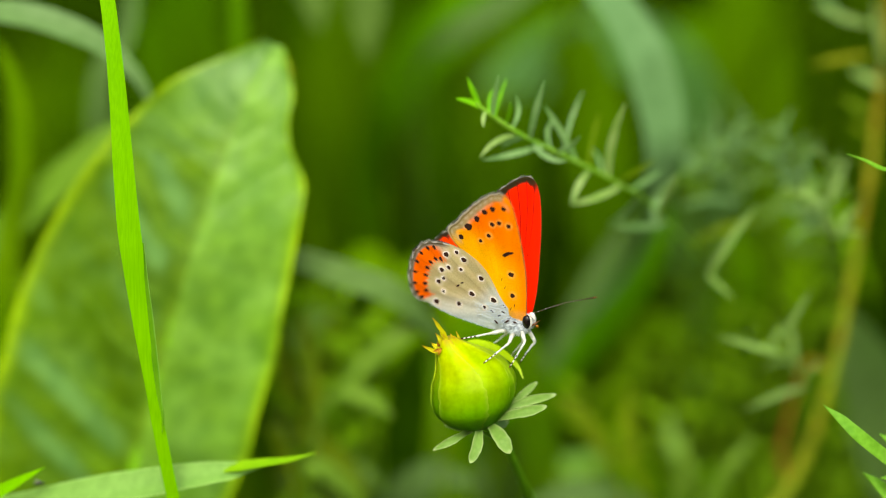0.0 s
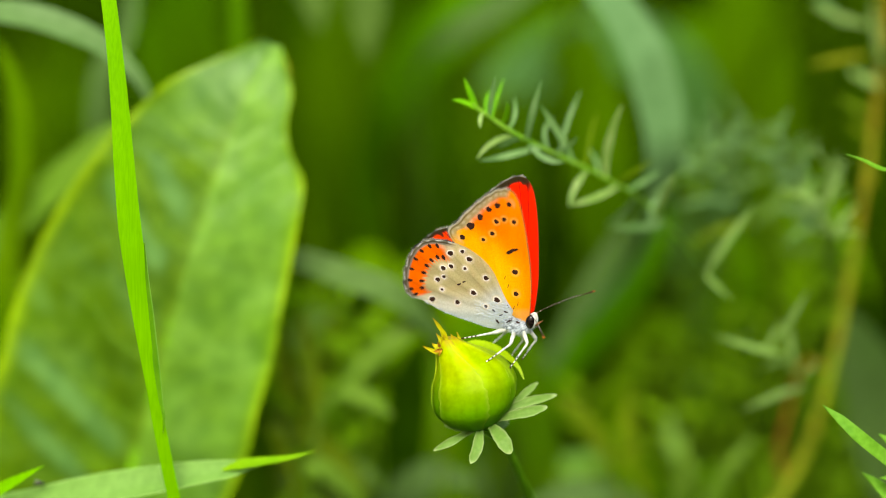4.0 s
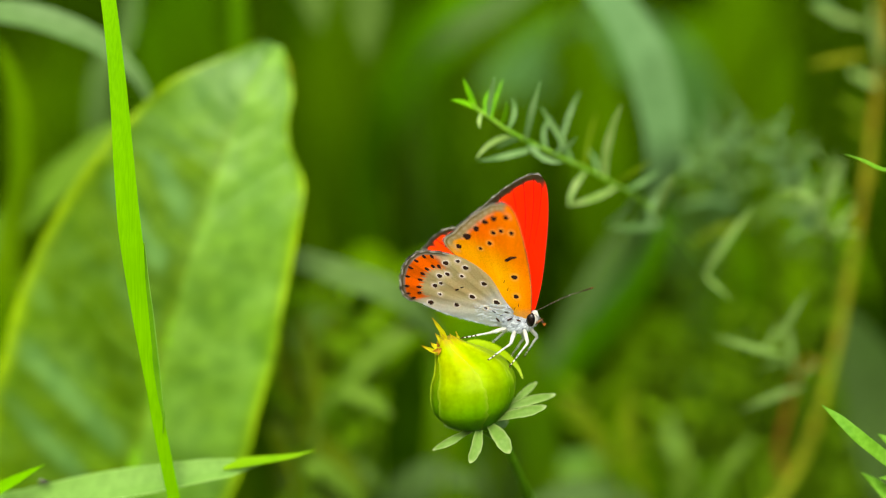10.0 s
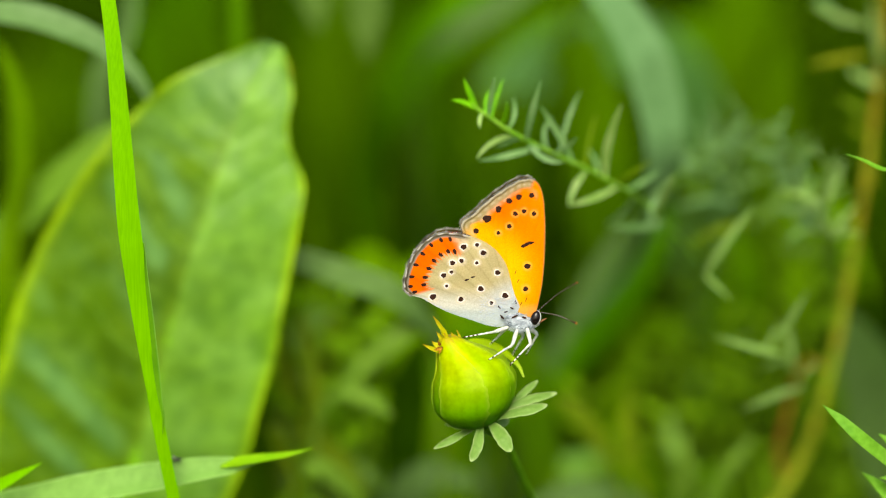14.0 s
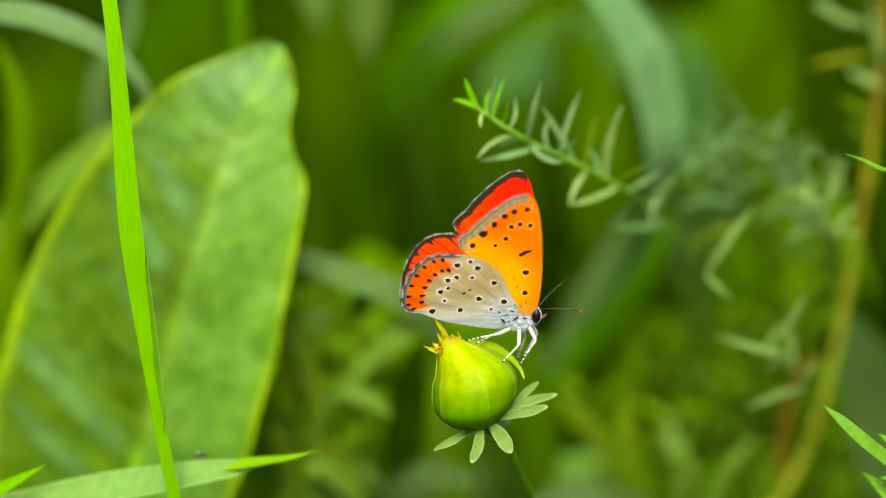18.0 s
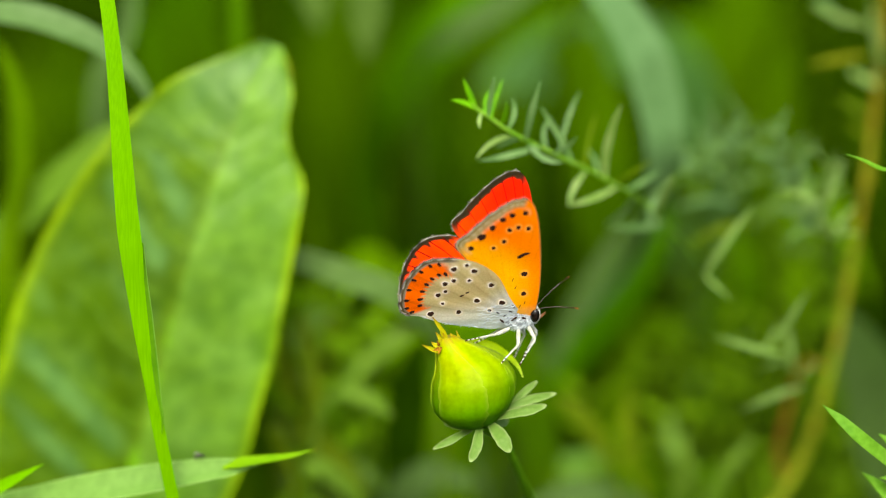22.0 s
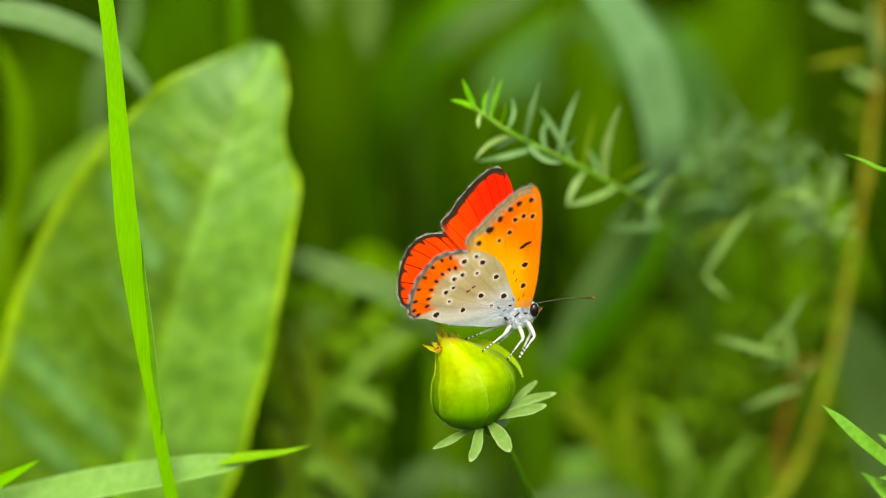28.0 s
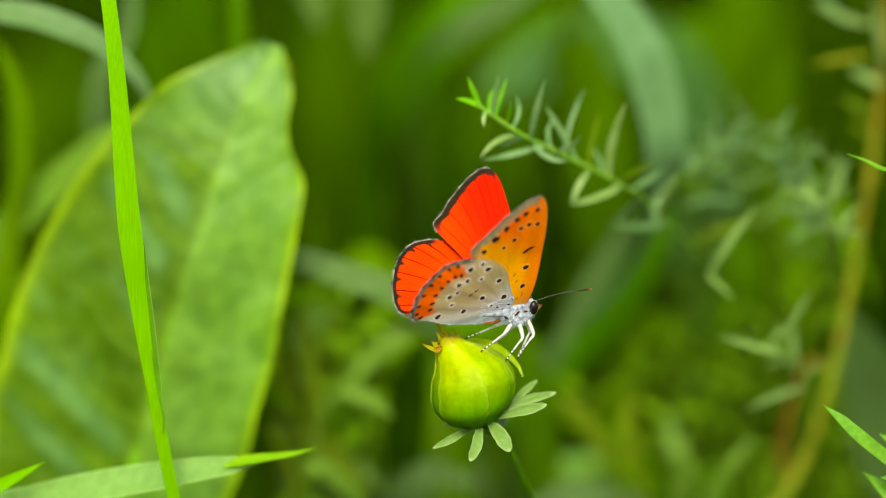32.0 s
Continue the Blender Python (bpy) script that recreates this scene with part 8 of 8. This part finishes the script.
    walk(feelers[-1], [
        (0, feel(-1, (0.625, -0.771, 0.117))), (1, feel(-1, (0.553, -0.811, 0.192))), (2, feel(-1, (0.564, -0.815, 0.129))), (3, feel(-1, (0.490, -0.870, -0.045))),
        (5.5, feel(-1, (0.484, -0.869, 0.102))), (6, feel(-1, (0.487, -0.869, 0.092))), (7, feel(-1, (0.419, -0.901, 0.112))), (8, feel(-1, (0.355, -0.925, 0.133))),
        (9, feel(-1, (0.395, -0.909, 0.132))), (10, feel(-1, (0.467, -0.872, 0.146))), (11, feel(-1, (0.459, -0.868, 0.190))), (12, feel(-1, (0.445, -0.868, 0.219))),
        (13, feel(-1, (0.581, -0.810, 0.085))), (14, feel(-1, (0.520, -0.851, -0.073))), (14.5, feel(-1, (0.553, -0.831, -0.058))),
        (16.5, feel(-1, (0.543, -0.831, 0.124))), (17, feel(-1, (0.484, -0.867, 0.120))), (18, feel(-1, (0.575, -0.795, 0.192))), (19, feel(-1, (0.546, -0.807, 0.226))),
        (20, feel(-1, (0.549, -0.796, 0.255))), (21, feel(-1, (0.561, -0.801, 0.210))), (22, feel(-1, (0.568, -0.790, 0.231))), (23, feel(-1, (0.554, -0.811, 0.191))),
        (24, feel(-1, (0.535, -0.828, 0.167))), (25, feel(-1, (0.636, -0.748, -0.191))), (25.5, feel(-1, (0.679, -0.730, -0.078))),
        (27.5, feel(-1, (0.586, -0.800, 0.130))), (28, feel(-1, (0.586, -0.801, 0.120))), (29, feel(-1, (0.582, -0.802, 0.135))), (30, feel(-1, (0.592, -0.787, 0.175))),
        (31, feel(-1, (0.581, -0.793, 0.181))), (32, feel(-1, (0.538, -0.811, 0.229))),])
    walk(dock_plant, [
        (0, sway(dock_plant, 0.00)), (0.5, sway(dock_plant, 0.00)), (1, sway(dock_plant, -0.04)), (1.5, sway(dock_plant, -0.04)), (2, sway(dock_plant, 0.00)),
        (2.5, sway(dock_plant, -0.05)), (3, sway(dock_plant, -0.13)), (3.5, sway(dock_plant, -0.07)), (5.5, sway(dock_plant, -0.02)), (6, sway(dock_plant, 0.01)),
        (6.5, sway(dock_plant, 0.00)), (7, sway(dock_plant, 0.00)), (7.5, sway(dock_plant, 0.00)), (8, sway(dock_plant, 0.00)), (8.5, sway(dock_plant, 0.00)),
        (9, sway(dock_plant, 0.00)), (9.5, sway(dock_plant, -0.03)), (10, sway(dock_plant, -0.01)), (10.5, sway(dock_plant, -0.01)), (11, sway(dock_plant, -0.01)),
        (11.5, sway(dock_plant, 0.05)), (12, sway(dock_plant, 0.01)), (12.5, sway(dock_plant, 0.00)), (13, sway(dock_plant, 0.00)), (13.5, sway(dock_plant, 0.00)),
        (14, sway(dock_plant, -0.01)), (14.5, sway(dock_plant, -0.01)), (16.5, sway(dock_plant, -0.01)), (17, sway(dock_plant, -0.01)), (17.5, sway(dock_plant, 0.00)),
        (18, sway(dock_plant, 0.02)), (18.5, sway(dock_plant, 0.00)), (19, sway(dock_plant, -0.01)), (19.5, sway(dock_plant, -0.01)), (20, sway(dock_plant, -0.01)),
        (20.5, sway(dock_plant, -0.01)), (21, sway(dock_plant, -0.01)), (21.5, sway(dock_plant, -0.01)), (22, sway(dock_plant, -0.02)), (22.5, sway(dock_plant, -0.03)),
        (23, sway(dock_plant, -0.01)), (23.5, sway(dock_plant, 0.02)), (24, sway(dock_plant, 0.02)), (24.5, sway(dock_plant, -0.03)), (25, sway(dock_plant, -0.05)),
        (25.5, sway(dock_plant, -0.03)), (27.5, sway(dock_plant, -0.09)), (28, sway(dock_plant, -0.14)), (28.5, sway(dock_plant, -0.07)), (29, sway(dock_plant, -0.05)),
        (29.5, sway(dock_plant, -0.01)), (30, sway(dock_plant, -0.02)), (30.5, sway(dock_plant, -0.03)), (31, sway(dock_plant, -0.03)), (31.5, sway(dock_plant, -0.06)),
        (32, sway(dock_plant, -0.04)),])
    walk(sprig_herb, [
        (0, sway(sprig_herb, 0.00)), (0.5, sway(sprig_herb, -0.01)), (1, sway(sprig_herb, -0.06)), (1.5, sway(sprig_herb, -0.03)), (2, sway(sprig_herb, -0.13)),
        (2.5, sway(sprig_herb, -0.16)), (3, sway(sprig_herb, -0.21)), (3.5, sway(sprig_herb, -0.10)), (5.5, sway(sprig_herb, -0.05)), (6, sway(sprig_herb, -0.02)),
        (6.5, sway(sprig_herb, -0.03)), (7, sway(sprig_herb, -0.06)), (7.5, sway(sprig_herb, -0.02)), (8, sway(sprig_herb, 0.00)), (8.5, sway(sprig_herb, -0.02)),
        (9, sway(sprig_herb, 0.00)), (9.5, sway(sprig_herb, -0.03)), (10, sway(sprig_herb, -0.10)), (10.5, sway(sprig_herb, -0.14)), (11, sway(sprig_herb, -0.09)),
        (11.5, sway(sprig_herb, -0.06)), (12, sway(sprig_herb, -0.12)), (12.5, sway(sprig_herb, -0.08)), (13, sway(sprig_herb, -0.09)), (13.5, sway(sprig_herb, -0.13)),
        (14, sway(sprig_herb, -0.09)), (14.5, sway(sprig_herb, -0.07)), (16.5, sway(sprig_herb, -0.02)), (17, sway(sprig_herb, 0.00)), (17.5, sway(sprig_herb, -0.07)),
        (18, sway(sprig_herb, -0.07)), (18.5, sway(sprig_herb, -0.13)), (19, sway(sprig_herb, -0.10)), (19.5, sway(sprig_herb, -0.09)), (20, sway(sprig_herb, -0.07)),
        (20.5, sway(sprig_herb, -0.13)), (21, sway(sprig_herb, -0.12)), (21.5, sway(sprig_herb, -0.14)), (22, sway(sprig_herb, -0.10)), (22.5, sway(sprig_herb, -0.13)),
        (23, sway(sprig_herb, -0.07)), (23.5, sway(sprig_herb, -0.05)), (24, sway(sprig_herb, -0.05)), (24.5, sway(sprig_herb, -0.08)), (25, sway(sprig_herb, -0.08)),
        (25.5, sway(sprig_herb, -0.08)), (27.5, sway(sprig_herb, -0.13)), (28, sway(sprig_herb, -0.12)), (28.5, sway(sprig_herb, -0.13)), (29, sway(sprig_herb, -0.12)),
        (29.5, sway(sprig_herb, -0.13)), (30, sway(sprig_herb, -0.13)), (30.5, sway(sprig_herb, -0.08)), (31, sway(sprig_herb, -0.14)), (31.5, sway(sprig_herb, -0.12)),
        (32, sway(sprig_herb, 0.01)),])
    walk(flower_bud, [
        (0, sway(flower_bud, 0.00)), (0.5, sway(flower_bud, 0.00, -0.08)), (1, sway(flower_bud, -0.02, 0.11)), (1.5, sway(flower_bud, -0.01)),
        (2, sway(flower_bud, -0.03, 0.16)), (2.5, sway(flower_bud, -0.05, 0.11)), (3, sway(flower_bud, -0.05, 0.05)), (3.5, sway(flower_bud, -0.02, 0.05)),
        (5.5, sway(flower_bud, 0.05, -0.06)), (6, sway(flower_bud, 0.05, -0.06)), (6.5, sway(flower_bud, 0.01, -0.06)), (7, sway(flower_bud, 0.01, -0.06)),
        (7.5, sway(flower_bud, 0.00, -0.06)), (8, sway(flower_bud, 0.00)), (8.5, sway(flower_bud, 0.00)), (9, sway(flower_bud, 0.00, -0.03)),
        (9.5, sway(flower_bud, 0.00, -0.03)), (10, sway(flower_bud, -0.01)), (10.5, sway(flower_bud, 0.00, -0.06)), (11, sway(flower_bud, 0.00, -0.06)),
        (11.5, sway(flower_bud, 0.02, -0.08)), (12, sway(flower_bud, 0.02, -0.08)), (12.5, sway(flower_bud, 0.05, -0.11)), (13, sway(flower_bud, 0.02, -0.06)),
        (13.5, sway(flower_bud, 0.01, -0.06)), (14, sway(flower_bud, 0.02, -0.08)), (14.5, sway(flower_bud, 0.02, -0.08)), (16.5, sway(flower_bud, 0.02)),
        (17, sway(flower_bud, 0.03)), (17.5, sway(flower_bud, 0.03)), (18, sway(flower_bud, 0.03)), (18.5, sway(flower_bud, 0.02)), (19, sway(flower_bud, 0.02)),
        (19.5, sway(flower_bud, 0.01, -0.06)), (20, sway(flower_bud, 0.02, -0.03)), (20.5, sway(flower_bud, 0.02, -0.03)), (21, sway(flower_bud, 0.00, -0.03)),
        (21.5, sway(flower_bud, 0.01, -0.06)), (22, sway(flower_bud, 0.00, -0.06)), (22.5, sway(flower_bud, 0.00, -0.06)), (23, sway(flower_bud, 0.00, -0.06)),
        (23.5, sway(flower_bud, 0.00, -0.08)), (24, sway(flower_bud, 0.00, -0.06)), (24.5, sway(flower_bud, 0.01, -0.11)), (25, sway(flower_bud, 0.00, -0.06)),
        (25.5, sway(flower_bud, 0.00, -0.06)), (27.5, sway(flower_bud, 0.02, -0.06)), (28, sway(flower_bud, 0.00, -0.08)), (28.5, sway(flower_bud, 0.01, -0.11)),
        (29, sway(flower_bud, 0.01, -0.16)), (29.5, sway(flower_bud, -0.05, -0.22)), (30, sway(flower_bud, -0.02, -0.22)), (30.5, sway(flower_bud, -0.05, -0.19)),
        (31, sway(flower_bud, -0.02, -0.16)), (31.5, sway(flower_bud, 0.00, -0.16)), (32, sway(flower_bud, 0.00, -0.11)),])
    walk(flat_grass, [
        (0, pose(-0.11800, 0.01800, -0.00000, 0, 0.00, 0)), (0.5, pose(-0.11800, 0.01800, 0.00012, 0, -0.02, 0)), (1, pose(-0.11800, 0.01800, 0.00006, 0, -0.04, 0)),
        (1.5, pose(-0.11800, 0.01800, -0.00030, 0, -0.01, 0)), (2, pose(-0.11800, 0.01800, -0.00012, 0, 0.05, 0)), (2.5, pose(-0.11800, 0.01800, -0.00024, 0, 0.00, 0)),
        (3, pose(-0.11800, 0.01800, 0.00018, 0, -0.10, 0)), (3.5, pose(-0.11800, 0.01800, 0.00018, 0, -0.05, 0)), (5.5, pose(-0.11800, 0.01800, 0.00024, 0, -0.01, 0)),
        (6, pose(-0.11800, 0.01800, 0.00030, 0, 0.01, 0)), (6.5, pose(-0.11800, 0.01800, 0.00036, 0, -0.01, 0)), (7, pose(-0.11800, 0.01800, 0.00036, 0, -0.02, 0)),
        (7.5, pose(-0.11800, 0.01800, 0.00042, 0, -0.04, 0)), (8, pose(-0.11800, 0.01800, 0.00059, 0, -0.05, 0)), (8.5, pose(-0.11800, 0.01800, 0.00042, 0, -0.05, 0)),
        (9, pose(-0.11800, 0.01800, 0.00053, 0, -0.06, 0)), (9.5, pose(-0.11800, 0.01800, 0.00036, 0, -0.06, 0)), (10, pose(-0.11800, 0.01800, 0.00036, 0, -0.02, 0)),
        (10.5, pose(-0.11800, 0.01800, 0.00030, 0, -0.04, 0)), (11, pose(-0.11800, 0.01800, 0.00036, 0, -0.04, 0)), (11.5, pose(-0.11800, 0.01800, 0.00053, 0, 0.00, 0)),
        (12, pose(-0.11800, 0.01800, 0.00048, 0, -0.02, 0)), (12.5, pose(-0.11800, 0.01800, 0.00083, 0, -0.11, 0)), (13, pose(-0.11800, 0.01800, 0.00066, 0, -0.06, 0)),
        (13.5, pose(-0.11800, 0.01800, 0.00053, 0, -0.04, 0)), (14, pose(-0.11800, 0.01800, 0.00053, 0, -0.09, 0)),
        (14.5, pose(-0.11800, 0.01800, 0.00066, 0, -0.05, 0)), (16.5, pose(-0.11800, 0.01800, 0.00048, 0, -0.06, 0)),
        (17, pose(-0.11800, 0.01800, 0.00036, 0, -0.02, 0)), (17.5, pose(-0.11800, 0.01800, 0.00030, 0, -0.04, 0)), (18, pose(-0.11800, 0.01800, 0.00030, 0, 0.01, 0)),
        (18.5, pose(-0.11800, 0.01800, 0.00030, 0, -0.02, 0)), (19, pose(-0.11800, 0.01800, 0.00036, 0, -0.02, 0)),
        (19.5, pose(-0.11800, 0.01800, 0.00042, 0, -0.02, 0)), (20, pose(-0.11800, 0.01800, 0.00042, 0, -0.01, 0)),
        (20.5, pose(-0.11800, 0.01800, 0.00036, 0, -0.04, 0)), (21, pose(-0.11800, 0.01800, 0.00024, 0, -0.02, 0)),
        (21.5, pose(-0.11800, 0.01800, 0.00030, 0, -0.04, 0)), (22, pose(-0.11800, 0.01800, 0.00042, 0, -0.04, 0)),
        (22.5, pose(-0.11800, 0.01800, 0.00071, 0, -0.06, 0)), (23, pose(-0.11800, 0.01800, 0.00078, 0, -0.10, 0)),
        (23.5, pose(-0.11800, 0.01800, 0.00089, 0, -0.10, 0)), (24, pose(-0.11800, 0.01800, 0.00096, 0, -0.07, 0)),
        (24.5, pose(-0.11800, 0.01800, 0.00089, 0, -0.11, 0)), (25, pose(-0.11800, 0.01800, 0.00096, 0, -0.17, 0)),
        (25.5, pose(-0.11800, 0.01800, 0.00083, 0, -0.15, 0)), (27.5, pose(-0.11800, 0.01800, 0.00083, 0, -0.17, 0)),
        (28, pose(-0.11800, 0.01800, 0.00083, 0, -0.15, 0)), (28.5, pose(-0.11800, 0.01800, 0.00083, 0, -0.11, 0)), (29, pose(-0.11800, 0.01800, 0.00083, 0, -0.11, 0)),
        (29.5, pose(-0.11800, 0.01800, 0.00113, 0, -0.15, 0)), (30, pose(-0.11800, 0.01800, 0.00126, 0, -0.12, 0)),
        (30.5, pose(-0.11800, 0.01800, 0.00119, 0, -0.11, 0)), (31, pose(-0.11800, 0.01800, 0.00101, 0, -0.14, 0)),
        (31.5, pose(-0.11800, 0.01800, 0.00071, 0, -0.07, 0)), (32, pose(-0.11800, 0.01800, 0.00071, 0, -0.01, 0)),])
    walk(lance_herb, [
        (0, sway(lance_herb, 0.00)), (0.5, sway(lance_herb, 0.00)), (1, sway(lance_herb, -0.02)), (1.5, sway(lance_herb, 0.00)), (2, sway(lance_herb, -0.04)),
        (2.5, sway(lance_herb, -0.07)), (3, sway(lance_herb, -0.07)), (3.5, sway(lance_herb, -0.02)), (5.5, sway(lance_herb, -0.02)), (6, sway(lance_herb, -0.02)),
        (6.5, sway(lance_herb, 0.00)), (7, sway(lance_herb, -0.02)), (7.5, sway(lance_herb, 0.00)), (8, sway(lance_herb, 0.00)), (8.5, sway(lance_herb, 0.00)),
        (9, sway(lance_herb, 0.00)), (9.5, sway(lance_herb, -0.02)), (10, sway(lance_herb, -0.04)), (10.5, sway(lance_herb, -0.04)), (11, sway(lance_herb, -0.02)),
        (11.5, sway(lance_herb, -0.02)), (12, sway(lance_herb, -0.02)), (12.5, sway(lance_herb, -0.02)), (13, sway(lance_herb, 0.00)), (13.5, sway(lance_herb, -0.02)),
        (14, sway(lance_herb, -0.02)), (14.5, sway(lance_herb, -0.02)), (16.5, sway(lance_herb, 0.00)), (17, sway(lance_herb, 0.00)), (17.5, sway(lance_herb, -0.02)),
        (18, sway(lance_herb, -0.02)), (18.5, sway(lance_herb, -0.04)), (19, sway(lance_herb, -0.02)), (19.5, sway(lance_herb, -0.02)), (20, sway(lance_herb, -0.02)),
        (20.5, sway(lance_herb, -0.04)), (21, sway(lance_herb, -0.02)), (21.5, sway(lance_herb, -0.04)), (22, sway(lance_herb, -0.02)), (22.5, sway(lance_herb, -0.02)),
        (23, sway(lance_herb, -0.02)), (23.5, sway(lance_herb, -0.02)), (24, sway(lance_herb, -0.02)), (24.5, sway(lance_herb, -0.04)), (25, sway(lance_herb, -0.02)),
        (25.5, sway(lance_herb, -0.02)), (27.5, sway(lance_herb, -0.04)), (28, sway(lance_herb, -0.04)), (28.5, sway(lance_herb, -0.04)), (29, sway(lance_herb, -0.02)),
        (29.5, sway(lance_herb, -0.02)), (30, sway(lance_herb, -0.04)), (30.5, sway(lance_herb, -0.04)), (31, sway(lance_herb, -0.02)), (31.5, sway(lance_herb, -0.02)),
        (32, sway(lance_herb, 0.00)),])
    walk(grass_blade, [
        (0, sway(grass_blade, 0.00)), (0.5, sway(grass_blade, -0.02)), (1, sway(grass_blade, -0.02)), (1.5, sway(grass_blade, -0.02)), (2, sway(grass_blade, -0.02)),
        (2.5, sway(grass_blade, -0.04)), (3, sway(grass_blade, 0.01)), (3.5, sway(grass_blade, 0.02)), (5.5, sway(grass_blade, 0.04)), (6, sway(grass_blade, 0.04)),
        (6.5, sway(grass_blade, 0.04)), (7, sway(grass_blade, 0.03)), (7.5, sway(grass_blade, 0.03)), (8, sway(grass_blade, 0.03)), (8.5, sway(grass_blade, 0.01)),
        (9, sway(grass_blade, 0.01)), (9.5, sway(grass_blade, -0.00)), (10, sway(grass_blade, 0.02)), (10.5, sway(grass_blade, 0.03)), (11, sway(grass_blade, 0.02)),
        (11.5, sway(grass_blade, 0.04)), (12, sway(grass_blade, 0.02)), (12.5, sway(grass_blade, -0.02)), (13, sway(grass_blade, 0.06)), (13.5, sway(grass_blade, 0.03)),
        (14, sway(grass_blade, 0.01)), (14.5, sway(grass_blade, 0.01)), (16.5, sway(grass_blade, 0.02)), (17, sway(grass_blade, 0.02)), (17.5, sway(grass_blade, 0.04)),
        (18, sway(grass_blade, 0.04)), (18.5, sway(grass_blade, 0.05)), (19, sway(grass_blade, 0.04)), (19.5, sway(grass_blade, 0.03)), (20, sway(grass_blade, 0.03)),
        (20.5, sway(grass_blade, 0.02)), (21, sway(grass_blade, 0.00)), (21.5, sway(grass_blade, 0.01)), (22, sway(grass_blade, -0.01)),
        (22.5, sway(grass_blade, -0.02)), (23, sway(grass_blade, -0.04)), (23.5, sway(grass_blade, -0.01)), (24, sway(grass_blade, -0.05)),
        (24.5, sway(grass_blade, -0.01)), (25, sway(grass_blade, -0.02)), (25.5, sway(grass_blade, -0.03)), (27.5, sway(grass_blade, -0.01)),
        (28, sway(grass_blade, -0.04)), (28.5, sway(grass_blade, 0.00)), (29, sway(grass_blade, -0.01)), (29.5, sway(grass_blade, -0.05)),
        (30, sway(grass_blade, -0.03)), (30.5, sway(grass_blade, -0.01)), (31, sway(grass_blade, -0.05)), (31.5, sway(grass_blade, 0.00)), (32, sway(grass_blade, 0.02)),])
    walk(gnat, [
        (0, pose(-0.05661, 0.00840, 0.27407, 0, -9, 0)), (9.8, pose(-0.05646, 0.00840, 0.27407, 0, -9, 0)), (10, pose(-0.05597, 0.00840, 0.27424, 0, -9, 0)), (10.5, pose(-0.05262, 0.00840, 0.27465, 0, -9, 0)), (11, pose(-0.05165, 0.00840, 0.27499, 0, -9, 0)), (11.5, pose(-0.04941, 0.00840, 0.27557, 0, -9, 0)), (12, pose(-0.04564, 0.00840, 0.27657, 0, -9, 0)),
        (12.5, pose(-0.04277, 0.00840, 0.27690, 0, -9, 0)), (13, pose(-0.04022, 0.00840, 0.27723, 0, -9, 0)), (13.5, pose(-0.03776, 0.00840, 0.27748, 0, -9, 0)), (14, pose(-0.03728, 0.00840, 0.27756, 0, -9, 0)), (14.5, pose(-0.03672, 0.00840, 0.27765, 0, -9, 0)), (16.5, pose(-0.03457, 0.00840, 0.27823, 0, -9, 0)), (17, pose(-0.03417, 0.00840, 0.27823, 0, -9, 0)),
        (18, pose(-0.03377, 0.00840, 0.27831, 0, -9, 0)), (19, pose(-0.03369, 0.00840, 0.27823, 0, -9, 0)), (20, pose(-0.03362, 0.00840, 0.27814, 0, -9, 0)), (21, pose(-0.03370, 0.00840, 0.27814, 0, -9, 0)), (22, pose(-0.03401, 0.00840, 0.27814, 0, -9, 0)), (22.1, pose(-0.03402, 0.00840, 0.27806, 0, -9, 0)), (22.3, pose(-0.03491, 0.01300, 0.27262, 0, 40, 0)), (22.6, pose(-0.03557, 0.01500, 0.26164, 0, 40, 0)), (24, pose(-0.036, 0.018, -0.0005, 0, 0, 0)), (32, pose(-0.036, 0.018, -0.0005, 0, 0, 0))])


motions()
